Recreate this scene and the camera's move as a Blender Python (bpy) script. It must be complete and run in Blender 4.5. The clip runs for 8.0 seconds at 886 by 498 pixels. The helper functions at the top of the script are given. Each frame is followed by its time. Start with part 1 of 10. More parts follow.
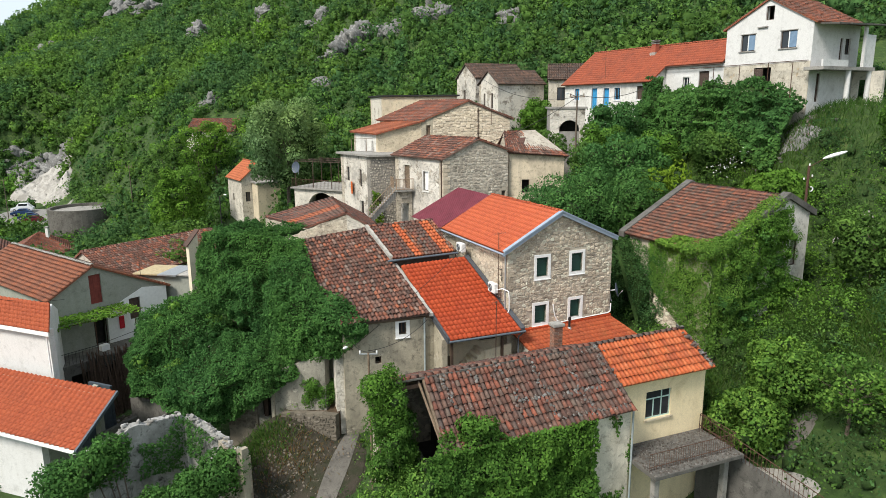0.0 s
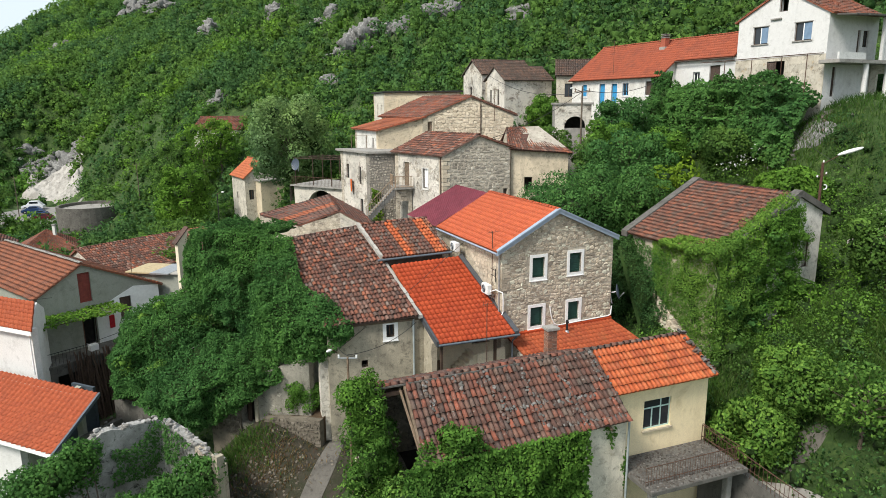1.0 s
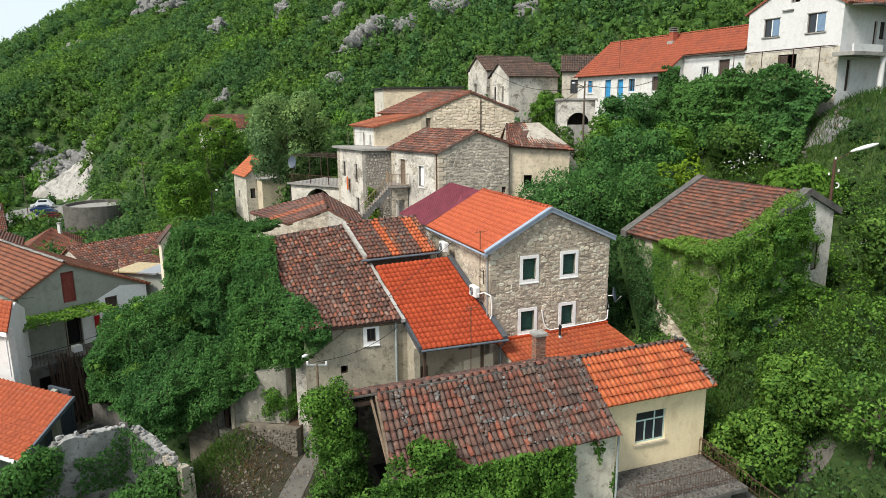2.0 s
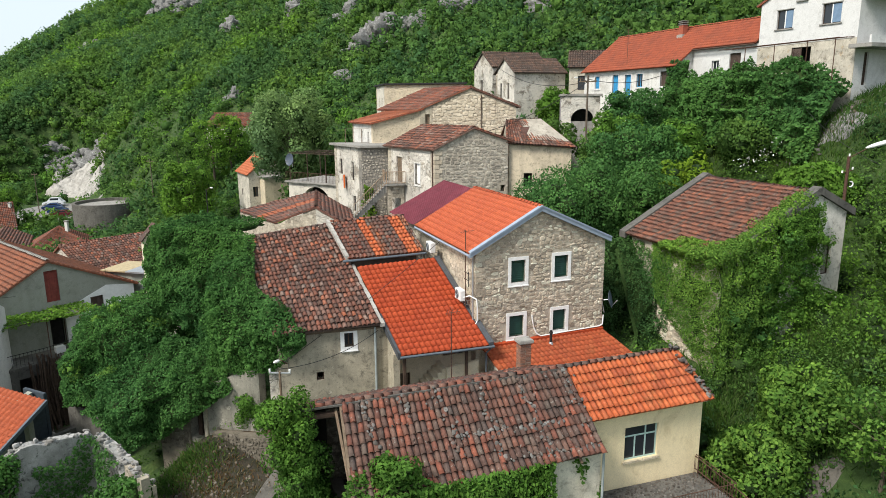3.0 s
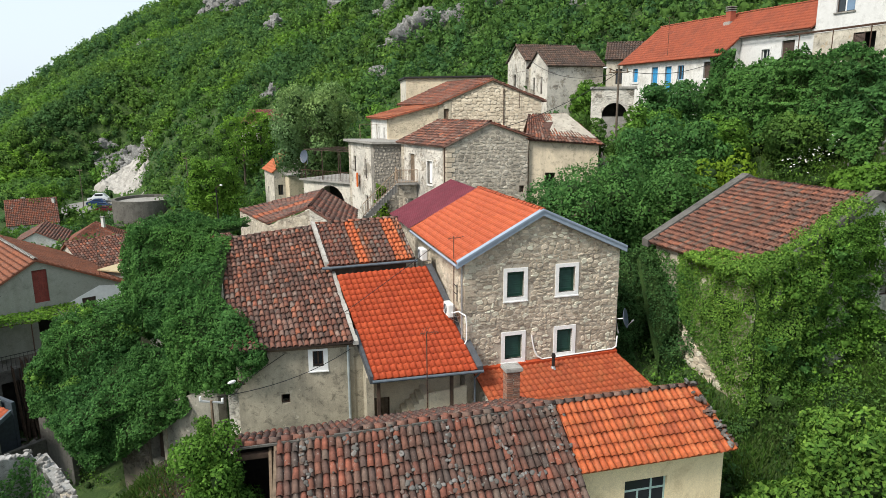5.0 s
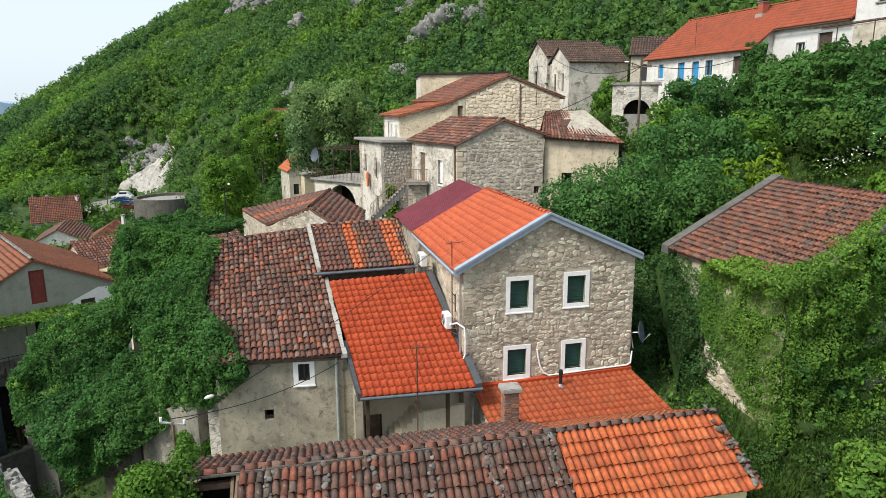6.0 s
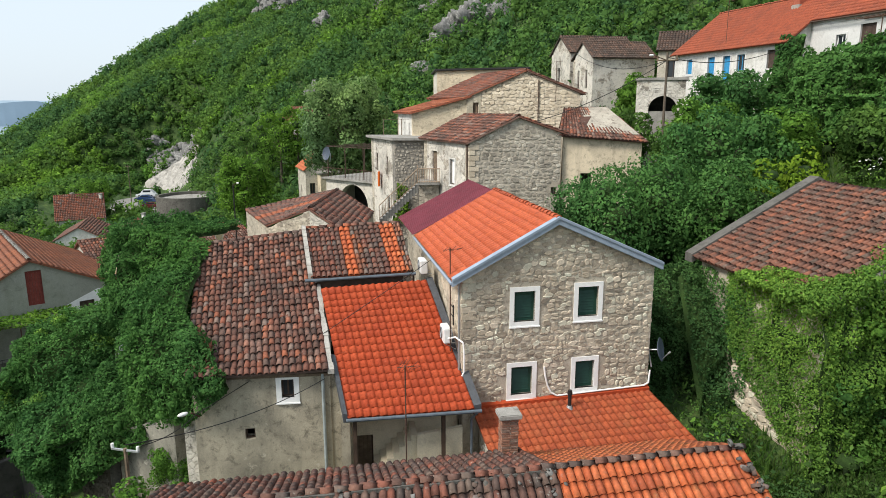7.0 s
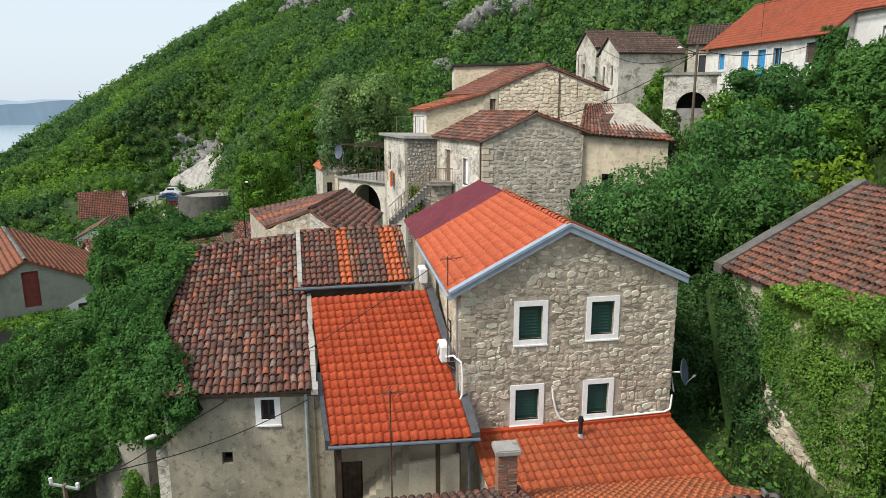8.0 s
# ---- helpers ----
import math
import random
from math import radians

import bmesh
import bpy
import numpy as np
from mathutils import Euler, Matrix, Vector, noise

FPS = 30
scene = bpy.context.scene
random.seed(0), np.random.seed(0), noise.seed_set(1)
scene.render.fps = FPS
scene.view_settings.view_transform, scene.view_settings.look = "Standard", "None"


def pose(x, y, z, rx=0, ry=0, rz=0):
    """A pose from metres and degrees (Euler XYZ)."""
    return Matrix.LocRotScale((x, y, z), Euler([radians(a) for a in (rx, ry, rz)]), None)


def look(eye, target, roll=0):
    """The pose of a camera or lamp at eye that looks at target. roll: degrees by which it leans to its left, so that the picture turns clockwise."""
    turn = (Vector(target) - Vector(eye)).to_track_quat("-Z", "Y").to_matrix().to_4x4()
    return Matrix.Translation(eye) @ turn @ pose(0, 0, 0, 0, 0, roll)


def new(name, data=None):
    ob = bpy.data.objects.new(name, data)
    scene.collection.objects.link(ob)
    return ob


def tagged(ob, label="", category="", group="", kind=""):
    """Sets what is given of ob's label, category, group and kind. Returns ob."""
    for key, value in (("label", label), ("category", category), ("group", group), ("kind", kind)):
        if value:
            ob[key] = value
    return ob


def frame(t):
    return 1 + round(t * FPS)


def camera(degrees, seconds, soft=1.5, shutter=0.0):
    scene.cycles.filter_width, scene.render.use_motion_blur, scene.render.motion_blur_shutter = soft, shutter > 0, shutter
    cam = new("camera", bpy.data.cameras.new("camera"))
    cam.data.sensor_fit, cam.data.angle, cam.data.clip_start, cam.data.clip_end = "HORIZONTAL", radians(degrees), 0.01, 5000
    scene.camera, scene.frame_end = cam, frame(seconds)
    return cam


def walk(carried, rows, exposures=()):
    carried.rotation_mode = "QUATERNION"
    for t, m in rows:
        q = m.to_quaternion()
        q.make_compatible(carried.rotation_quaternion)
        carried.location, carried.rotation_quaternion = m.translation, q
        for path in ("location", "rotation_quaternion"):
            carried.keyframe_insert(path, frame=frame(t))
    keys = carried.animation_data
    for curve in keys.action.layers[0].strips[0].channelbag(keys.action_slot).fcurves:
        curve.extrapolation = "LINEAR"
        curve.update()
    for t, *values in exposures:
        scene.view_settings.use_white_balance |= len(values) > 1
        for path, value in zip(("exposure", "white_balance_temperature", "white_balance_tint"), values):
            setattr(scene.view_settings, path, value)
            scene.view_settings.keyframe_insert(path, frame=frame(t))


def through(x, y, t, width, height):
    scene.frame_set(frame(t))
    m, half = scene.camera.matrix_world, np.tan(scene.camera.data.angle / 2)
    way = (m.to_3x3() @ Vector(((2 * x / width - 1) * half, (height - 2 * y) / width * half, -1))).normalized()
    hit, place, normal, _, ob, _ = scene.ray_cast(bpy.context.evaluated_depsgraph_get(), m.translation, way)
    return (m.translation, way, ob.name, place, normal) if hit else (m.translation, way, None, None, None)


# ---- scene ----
cam = camera(67.3, 8.0, soft=0.55)
METRES, EYE, TILT, LEAN, TURN = 20.0, 20.0, 0.0, 0.0, 0.0
ROWS = [
    (0.0, 0.0, 0.0, 0.0, -0.09, -12.24, 0.43),
    (0.5, 0.031, 0.0398, -0.0104, 0.55, -12.23, 0.43),
    (1.0, 0.0656, 0.0818, -0.0203, 1.21, -12.24, 0.42),
    (1.5, 0.102, 0.1269, -0.03, 1.86, -12.23, 0.43),
    (3.0, 0.2204, 0.2703, -0.0594, 4.01, -12.2, 0.43),
    (3.5, 0.2574, 0.3193, -0.0672, 5.0, -12.21, 0.42),
    (4.0, 0.2904, 0.3732, -0.0735, 6.12, -12.19, 0.41),
    (4.5, 0.3195, 0.4312, -0.0797, 7.28, -12.18, 0.38),
    (6.0, 0.3849, 0.6134, -0.0983, 10.79, -12.17, 0.31),
    (6.5, 0.4003, 0.6756, -0.1048, 11.96, -12.17, 0.28),
    (7.0, 0.4142, 0.7391, -0.1108, 13.15, -12.17, 0.24),
    (7.5, 0.4251, 0.8037, -0.116, 14.35, -12.2, 0.21),
    (8.0, 0.4334, 0.8685, -0.1214, 15.53, -12.21, 0.16),
]
EXPOSURE = 0.52
walk(cam, [(t, pose(0, 0, EYE, TILT, LEAN, TURN) @ pose(METRES * x, METRES * y, METRES * z, 90 + pitch, roll, yaw)) for t, x, y, z, yaw, pitch, roll in ROWS],
     exposures=[(0.0, EXPOSURE), (6.0, EXPOSURE), (8.0, EXPOSURE - 0.14)])

# ---- sky and sun: bright, thinly overcast ----
SUN_EL, SUN_AZ = radians(48), radians(225)
world = bpy.data.worlds.new("world")
scene.world = world
world.use_nodes = True
wn = world.node_tree
wn.nodes.clear()
sky = wn.nodes.new("ShaderNodeTexSky")
sky.sky_type = "NISHITA"
sky.sun_disc = False
sky.sun_elevation, sky.sun_rotation = SUN_EL, SUN_AZ
sky.air_density, sky.dust_density, sky.ozone_density = 1.0, 3.0, 1.5
cloud = wn.nodes.new("ShaderNodeMix")
cloud.data_type = "RGBA"
cloud.inputs[0].default_value = 0.8
cloud.inputs[7].default_value = (5.1, 5.75, 6.3, 1)
wb = wn.nodes.new("ShaderNodeBackground")
wb.inputs[1].default_value = 0.128
wo = wn.nodes.new("ShaderNodeOutputWorld")
wn.links.new(sky.outputs[0], cloud.inputs[6])
wn.links.new(cloud.outputs[2], wb.inputs[0])
wn.links.new(wb.outputs[0], wo.inputs[0])

sun_data = bpy.data.lights.new("sun", "SUN")
sun_data.energy, sun_data.angle, sun_data.color = 3.25, radians(16), (1.0, 0.945, 0.86)
sun = new("sun", sun_data)
sun_from = Vector((math.sin(SUN_AZ) * math.cos(SUN_EL), math.cos(SUN_AZ) * math.cos(SUN_EL), math.sin(SUN_EL)))
sun.matrix_world = look(sun_from * 200, (0, 0, 0))
# ---- materials ----
rng = np.random.default_rng(7)


class Nodes:
    """Short hand for building a node material."""

    def __init__(self, name, rough=0.8, metal=0.0, spec=0.3):
        self.mat = bpy.data.materials.new(name)
        self.mat.use_nodes = True
        self.tree = self.mat.node_tree
        self.bsdf = self.tree.nodes["Principled BSDF"]
        self.bsdf.inputs["Roughness"].default_value = rough
        self.bsdf.inputs["Metallic"].default_value = metal
        self.bsdf.inputs["Specular IOR Level"].default_value = spec
        self.coord = self.tree.nodes.new("ShaderNodeTexCoord").outputs["Object"]

    def add(self, kind):
        return self.tree.nodes.new(kind)

    def link(self, a, b):
        self.tree.links.new(a, b)

    def space(self, scale=(1, 1, 1), world_space=False):
        m = self.add("ShaderNodeMapping")
        m.inputs["Scale"].default_value = scale
        src = self.add("ShaderNodeNewGeometry").outputs["Position"] if world_space else self.coord
        self.link(src, m.inputs[0])
        return m.outputs[0]

    def noise(self, scale, detail=4.0, rough=0.6, vec=None, dist=0.0):
        n = self.add("ShaderNodeTexNoise")
        n.inputs["Scale"].default_value, n.inputs["Detail"].default_value = scale, detail
        n.inputs["Roughness"].default_value, n.inputs["Distortion"].default_value = rough, dist
        self.link(vec if vec is not None else self.space(world_space=True), n.inputs["Vector"])
        return n.outputs[0]

    def ramp(self, fac, stops, sharp=False):
        r = self.add("ShaderNodeValToRGB")
        if sharp:
            r.color_ramp.interpolation = "CONSTANT"
        e = r.color_ramp.elements
        while len(e) < len(stops):
            e.new(0.5)
        for el, (p, c) in zip(e, stops):
            el.position = p
            el.color = (*c, 1) if isinstance(c, tuple) else (c, c, c, 1)
        self.link(fac, r.inputs[0])
        return r.outputs[0]

    def mix(self, fac, a, b, mode="MIX"):
        m = self.add("ShaderNodeMix")
        m.data_type, m.blend_type = "RGBA", mode
        for value, slot in ((fac, 0), (a, 6), (b, 7)):
            if isinstance(value, (int, float)):
                m.inputs[slot].default_value = value if slot == 0 else (value, value, value, 1)
            elif isinstance(value, tuple):
                m.inputs[slot].default_value = (*value, 1)
            else:
                self.link(value, m.inputs[slot])
        return m.outputs[2]

    def math(self, op, a, b=0.0):
        m = self.add("ShaderNodeMath")
        m.operation = op
        for value, slot in ((a, 0), (b, 1)):
            if isinstance(value, (int, float)):
                m.inputs[slot].default_value = value
            else:
                self.link(value, m.inputs[slot])
        return m.outputs[0]

    def piece(self):
        """A number of its own for every separate piece, whether object or island."""
        a = self.add("ShaderNodeObjectInfo").outputs["Random"]
        b = self.add("ShaderNodeNewGeometry").outputs["Random Per Island"]
        return self.math("FRACT", self.math("ADD", a, b))

    def bump(self, height, strength=0.4, distance=0.02):
        b = self.add("ShaderNodeBump")
        b.inputs["Strength"].default_value, b.inputs["Distance"].default_value = strength, distance
        self.link(height, b.inputs["Height"])
        self.link(b.outputs[0], self.bsdf.inputs["Normal"])

    def done(self, colour):
        if isinstance(colour, tuple):
            self.bsdf.inputs["Base Color"].default_value = (*colour, 1)
        else:
            self.link(colour, self.bsdf.inputs["Base Color"])
        return self.mat


def plain(name, colour, rough=0.6, metal=0.0, vary=0.25, scale=6.0, bump=0.15):
    n = Nodes(name, rough, metal)
    v = n.noise(scale, 5)
    dark = tuple(c * (1 - vary) for c in colour)
    light = tuple(min(1, c * (1 + vary * 0.6)) for c in colour)
    n.bump(n.noise(scale * 6, 3), bump, 0.01)
    return n.done(n.ramp(v, [(0.3, dark), (0.7, light)]))


def plaster(name, base, stain, worn, amount=0.5, streak=0.4):
    """Old lime plaster: patches, vertical run-off streaks, fine grain."""
    n = Nodes(name, 0.92)
    big = n.noise(0.7, 6, 0.65, dist=0.4)
    c = n.mix(n.ramp(big, [(0.62 - amount * 0.3, 0.0), (0.75, 1.0)]), base, stain)
    streaks = n.noise(3.0, 4, 0.6, n.space((1, 1, 0.12), True))
    c = n.mix(n.math("MULTIPLY", n.ramp(streaks, [(0.48, 0.0), (0.75, 1.0)]), streak), c, stain)
    patch = n.ramp(n.noise(1.6, 8, 0.7), [(0.60, 0.0), (0.64, 1.0)])
    c = n.mix(n.math("MULTIPLY", patch, amount), c, worn)
    grime = n.ramp(n.noise(2.6, 9, 0.76, dist=0.6), [(0.52, 0.0), (0.64, 1.0)])
    c = n.mix(n.math("MULTIPLY", grime, amount), c, tuple(v * 0.42 for v in stain))
    fine = n.noise(28, 5, 0.7)
    c = n.mix(0.4, c, n.ramp(fine, [(0.3, 0.3), (0.65, 1.0)]), "MULTIPLY")
    n.bump(n.math("ADD", fine, n.math("MULTIPLY", patch, -0.6)), 0.35, 0.015)
    return n.done(c)


def rubble(name, tones, mortar, scale=3.2, stain=0.35, left=0.0, coat=(0.72, 0.65, 0.52)):
    """Rubble stonework: irregular stones in wide joints, with remains of a lime coat."""
    n = Nodes(name, 0.93)
    base = n.space((1, 1, 1.45), True)
    warp = n.noise(3.2, 6, 0.72)
    w = n.add("ShaderNodeVectorMath")
    w.operation = "MULTIPLY_ADD"
    n.link(warp, w.inputs[0])
    w.inputs[1].default_value = (0.5, 0.5, 0.5)
    n.link(base, w.inputs[2])
    cells = n.add("ShaderNodeTexVoronoi")
    cells.inputs["Scale"].default_value = scale
    n.link(w.outputs[0], cells.inputs["Vector"])
    edge = n.add("ShaderNodeTexVoronoi")
    edge.feature = "DISTANCE_TO_EDGE"
    edge.inputs["Scale"].default_value = scale
    n.link(w.outputs[0], edge.inputs["Vector"])
    sep = n.add("ShaderNodeSeparateColor")
    n.link(cells.outputs["Color"], sep.inputs[0])
    stone = n.ramp(sep.outputs[0], [(i / (len(tones) - 1), t) for i, t in enumerate(tones)])
    grain = n.noise(22, 6, 0.7)
    stone = n.mix(0.5, stone, n.ramp(grain, [(0.3, 0.45), (0.7, 1.0)]), "MULTIPLY")
    joint = n.ramp(n.math("ADD", edge.outputs["Distance"], n.math("MULTIPLY", grain, 0.05)), [(0.05, 0.0), (0.13, 1.0)])
    open_joint = n.ramp(n.noise(1.1, 6, 0.7), [(0.45, 0.0), (0.58, 1.0)])
    c = n.mix(joint, n.mix(open_joint, mortar, tuple(v * 0.6 for v in mortar)), stone)
    if left:
        coat_at = n.ramp(n.math("ADD", n.noise(0.8, 8, 0.72, dist=0.5), n.math("MULTIPLY", joint, -0.05)), [(0.60 - 0.22 * left, 0.0), (0.66 - 0.22 * left, 1.0)])
        c = n.mix(n.math("MULTIPLY", coat_at, 0.9), c, n.mix(n.noise(5, 7, 0.75), tuple(v * 0.72 for v in coat), coat))
    hollow = n.ramp(n.noise(3.6, 6, 0.7), [(0.56, 0.0), (0.68, 1.0)])
    c = n.mix(n.math("MULTIPLY", hollow, 0.5), c, (0.085, 0.075, 0.06))
    wet = n.ramp(n.noise(0.45, 5, 0.65), [(0.45, 0.0), (0.7, 1.0)])
    c = n.mix(n.math("MULTIPLY", wet, stain), c, (0.07, 0.068, 0.06))
    n.bump(n.math("ADD", joint, n.math("MULTIPLY", grain, 0.5)), 0.8, 0.05)
    return n.done(c)


def stone_piece(name, tones, stain=0.3):
    n = Nodes(name, 0.92)
    c = n.ramp(n.piece(), [(i / (len(tones) - 1), t) for i, t in enumerate(tones)])
    grain = n.noise(14, 7, 0.7)
    c = n.mix(0.6, c, n.ramp(grain, [(0.3, 0.4), (0.7, 1.0)]), "MULTIPLY")
    wet = n.ramp(n.noise(0.6, 5, 0.65), [(0.45, 0.0), (0.7, 1.0)])
    c = n.mix(n.math("MULTIPLY", wet, stain), c, (0.115, 0.098, 0.075))
    n.bump(n.noise(18, 6, 0.7), 0.7, 0.02)
    return n.done(c)


def clay(name, tones, lichen=0.3, rough=0.85, moss=0.0, shine=0.25):
    """Roof tiles: a tone for every tile, soot, lichen spots."""
    n = Nodes(name, rough, 0.0, shine)
    c = n.ramp(n.piece(), [(i / (len(tones) - 1), t) for i, t in enumerate(tones)])
    grain = n.noise(9, 6, 0.7)
    c = n.mix(0.7, c, n.ramp(grain, [(0.3, 0.4), (0.66, 1.05)]), "MULTIPLY")
    soot = n.ramp(n.noise(0.55, 5, 0.6), [(0.42, 0.0), (0.72, 1.0)])
    c = n.mix(n.math("MULTIPLY", soot, lichen), c, (0.045, 0.038, 0.034))
    spots = n.ramp(n.noise(7.5, 5, 0.75), [(0.60, 0.0), (0.66, 1.0)])
    c = n.mix(n.math("MULTIPLY", spots, lichen), c, (0.30, 0.285, 0.25))
    if moss:
        green = n.ramp(n.noise(1.6, 6, 0.75), [(0.55, 0.0), (0.68, 1.0)])
        c = n.mix(n.math("MULTIPLY", green, moss), c, (0.10, 0.085, 0.03))
    n.bump(grain, 0.35, 0.01)
    return n.done(c)


def leaves(name, tones, through=0.42):
    """Foliage: a tone for every leaf, broad patches of light and dark growth."""
    n = Nodes(name, 0.8, 0.0, 0.1)
    c = n.ramp(n.piece(), [(i / (len(tones) - 1), t) for i, t in enumerate(tones)])
    each = n.math("FRACT", n.math("MULTIPLY", n.piece(), 37.3))
    c = n.mix(1.0, c, n.ramp(each, [(0.0, 0.72), (1.0, 1.28)]), "MULTIPLY")
    patch = n.ramp(n.noise(0.22, 4, 0.6), [(0.35, (0.74, 0.77, 0.74)), (0.65, (1.14, 1.12, 0.98))])
    c = n.mix(1.0, c, patch, "MULTIPLY")
    broad = n.ramp(n.noise(0.045, 5, 0.65), [(0.36, (0.76, 0.84, 0.98)), (0.64, (1.16, 1.08, 0.88))])
    c = n.mix(1.0, c, broad, "MULTIPLY")
    c = n.mix(1.0, c, (0.94, 0.97, 1.28), "MULTIPLY")
    t = n.add("ShaderNodeBsdfTranslucent")
    n.link(c, t.inputs[0])
    mx = n.add("ShaderNodeMixShader")
    mx.inputs[0].default_value = through
    n.link(n.bsdf.outputs[0], mx.inputs[1])
    n.link(t.outputs[0], mx.inputs[2])
    n.link(mx.outputs[0], n.tree.nodes["Material Output"].inputs[0])
    return n.done(c)


def soil(name, tones, scale=0.5, rough=0.95):
    n = Nodes(name, rough)
    c = n.ramp(n.noise(scale, 8, 0.68, dist=0.3), [(0.25 + 0.5 * i / (len(tones) - 1), t) for i, t in enumerate(tones)])
    fine = n.noise(scale * 22, 6, 0.75)
    c = n.mix(0.6, c, n.ramp(fine, [(0.3, 0.35), (0.7, 1.0)]), "MULTIPLY")
    n.bump(fine, 0.8, 0.06)
    return n.done(c)


def glassy(name, colour=(0.02, 0.025, 0.03)):
    n = Nodes(name, 0.06, 0.0, 0.6)
    return n.done(colour)


M_RUBBLE = rubble("rubble_stone", [(0.327, 0.281, 0.219), (0.676, 0.594, 0.465), (0.502, 0.437, 0.342), (0.785, 0.702, 0.561)], (0.567, 0.502, 0.396), 3.6, 0.4, 0.25)
M_RUBBLE_DARK = rubble("dark_rubble_stone", [(0.305, 0.270, 0.214), (0.654, 0.578, 0.460), (0.480, 0.421, 0.337), (0.764, 0.680, 0.551)], (0.502, 0.443, 0.353), 3.6, 0.55, 0.2)
M_RUBBLE_PALE = rubble("pale_rubble_stone", [(0.436, 0.373, 0.278), (0.785, 0.680, 0.519), (0.589, 0.513, 0.390), (0.851, 0.756, 0.599)], (0.633, 0.556, 0.428), 2.9, 0.35, 0.45)
M_STONE = stone_piece("field_stone", [(0.348, 0.295, 0.225), (0.698, 0.596, 0.456), (0.542, 0.458, 0.347), (0.853, 0.740, 0.584), (0.440, 0.370, 0.280), (0.860, 0.840, 0.676), (0.621, 0.526, 0.402), (0.284, 0.244, 0.194)], 0.5)
M_MORTAR = plaster("lime_mortar", (0.54, 0.48, 0.385), (0.33, 0.285, 0.225), (0.66, 0.59, 0.48), 0.6, 0.3)
M_DARK_MORTAR = plaster("grey_cement_mortar", (0.30, 0.275, 0.235), (0.17, 0.16, 0.14), (0.42, 0.385, 0.325), 0.6, 0.5)
M_STONE_DIM = stone_piece("grey_field_stone", [(0.28, 0.255, 0.215), (0.56, 0.50, 0.41), (0.42, 0.38, 0.315), (0.72, 0.66, 0.55), (0.36, 0.325, 0.27), (0.62, 0.56, 0.46)], 0.75)
M_STONE_WARM = stone_piece("warm_field_stone", [(0.46, 0.39, 0.29), (0.74, 0.64, 0.48), (0.58, 0.49, 0.37), (0.82, 0.72, 0.56), (0.52, 0.44, 0.33)], 0.35)
M_CONCRETE_DARK = plaster("blackened_concrete", (0.14, 0.132, 0.118), (0.075, 0.072, 0.065), (0.20, 0.19, 0.17), 0.6, 0.5)
M_GRAVEL = stone_piece("blackened_rubble", [(0.06, 0.052, 0.044), (0.125, 0.108, 0.092), (0.085, 0.073, 0.062), (0.24, 0.225, 0.205), (0.045, 0.04, 0.034)], 0.4)
M_LICHEN = stone_piece("lichened_grey_stone", [(0.075, 0.07, 0.063), (0.15, 0.146, 0.137), (0.10, 0.093, 0.084), (0.25, 0.245, 0.232), (0.15, 0.085, 0.065), (0.085, 0.082, 0.076)], 0.5)
M_PATH = plaster("worn_path_concrete", (0.15, 0.14, 0.122), (0.08, 0.074, 0.064), (0.21, 0.195, 0.17), 0.7, 0.1)
M_PLASTER_GREY = plaster("grey_render", (0.46, 0.41, 0.31), (0.22, 0.20, 0.155), (0.60, 0.54, 0.43), 0.7, 0.6)
M_PLASTER_PALE = rubble("pale_lime_plaster", [(0.38, 0.335, 0.265), (0.66, 0.59, 0.475), (0.52, 0.465, 0.375), (0.74, 0.68, 0.57)], (0.56, 0.505, 0.41), 3.2, 0.45, 1.5, (0.80, 0.75, 0.645))
M_PLASTER_WHITE = plaster("white_plaster", (0.74, 0.725, 0.68), (0.46, 0.44, 0.39), (0.50, 0.47, 0.42), 0.4, 0.35)
M_PLASTER_CLEAN = plaster("fresh_white_plaster", (0.70, 0.695, 0.675), (0.55, 0.54, 0.515), (0.56, 0.545, 0.51), 0.25, 0.3)
M_PLASTER_YELLOW = plaster("yellow_plaster", (0.90, 0.75, 0.48), (0.60, 0.46, 0.26), (0.70, 0.58, 0.40), 0.15, 0.25)
M_PLASTER_OCHRE = rubble("ochre_plaster", [(0.34, 0.29, 0.22), (0.64, 0.56, 0.43), (0.50, 0.44, 0.345), (0.72, 0.64, 0.51)], (0.52, 0.455, 0.35), 3.2, 0.4, 1.6, (0.80, 0.68, 0.49))
M_PLASTER_GREEN = plaster("grey_green_render", (0.33, 0.34, 0.29), (0.24, 0.25, 0.205), (0.42, 0.42, 0.38), 0.3, 0.35)
M_CONCRETE = plaster("weathered_concrete", (0.34, 0.325, 0.295), (0.17, 0.16, 0.145), (0.43, 0.41, 0.37), 0.5, 0.35)
M_TILE_OLD = clay("old_clay_tile", [(0.077, 0.047, 0.038), (0.171, 0.072, 0.050), (0.225, 0.095, 0.065), (0.108, 0.065, 0.050), (0.324, 0.108, 0.063), (0.144, 0.099, 0.081), (0.198, 0.079, 0.054), (0.270, 0.198, 0.162), (0.396, 0.126, 0.063), (0.126, 0.068, 0.052)], 0.5)
M_TILE_GREY = clay("lichen_clay_tile", [(0.096, 0.063, 0.052), (0.163, 0.074, 0.053), (0.111, 0.085, 0.074), (0.230, 0.096, 0.064), (0.17, 0.125, 0.10), (0.155, 0.067, 0.050), (0.325, 0.108, 0.066), (0.126, 0.074, 0.059)], 0.6)
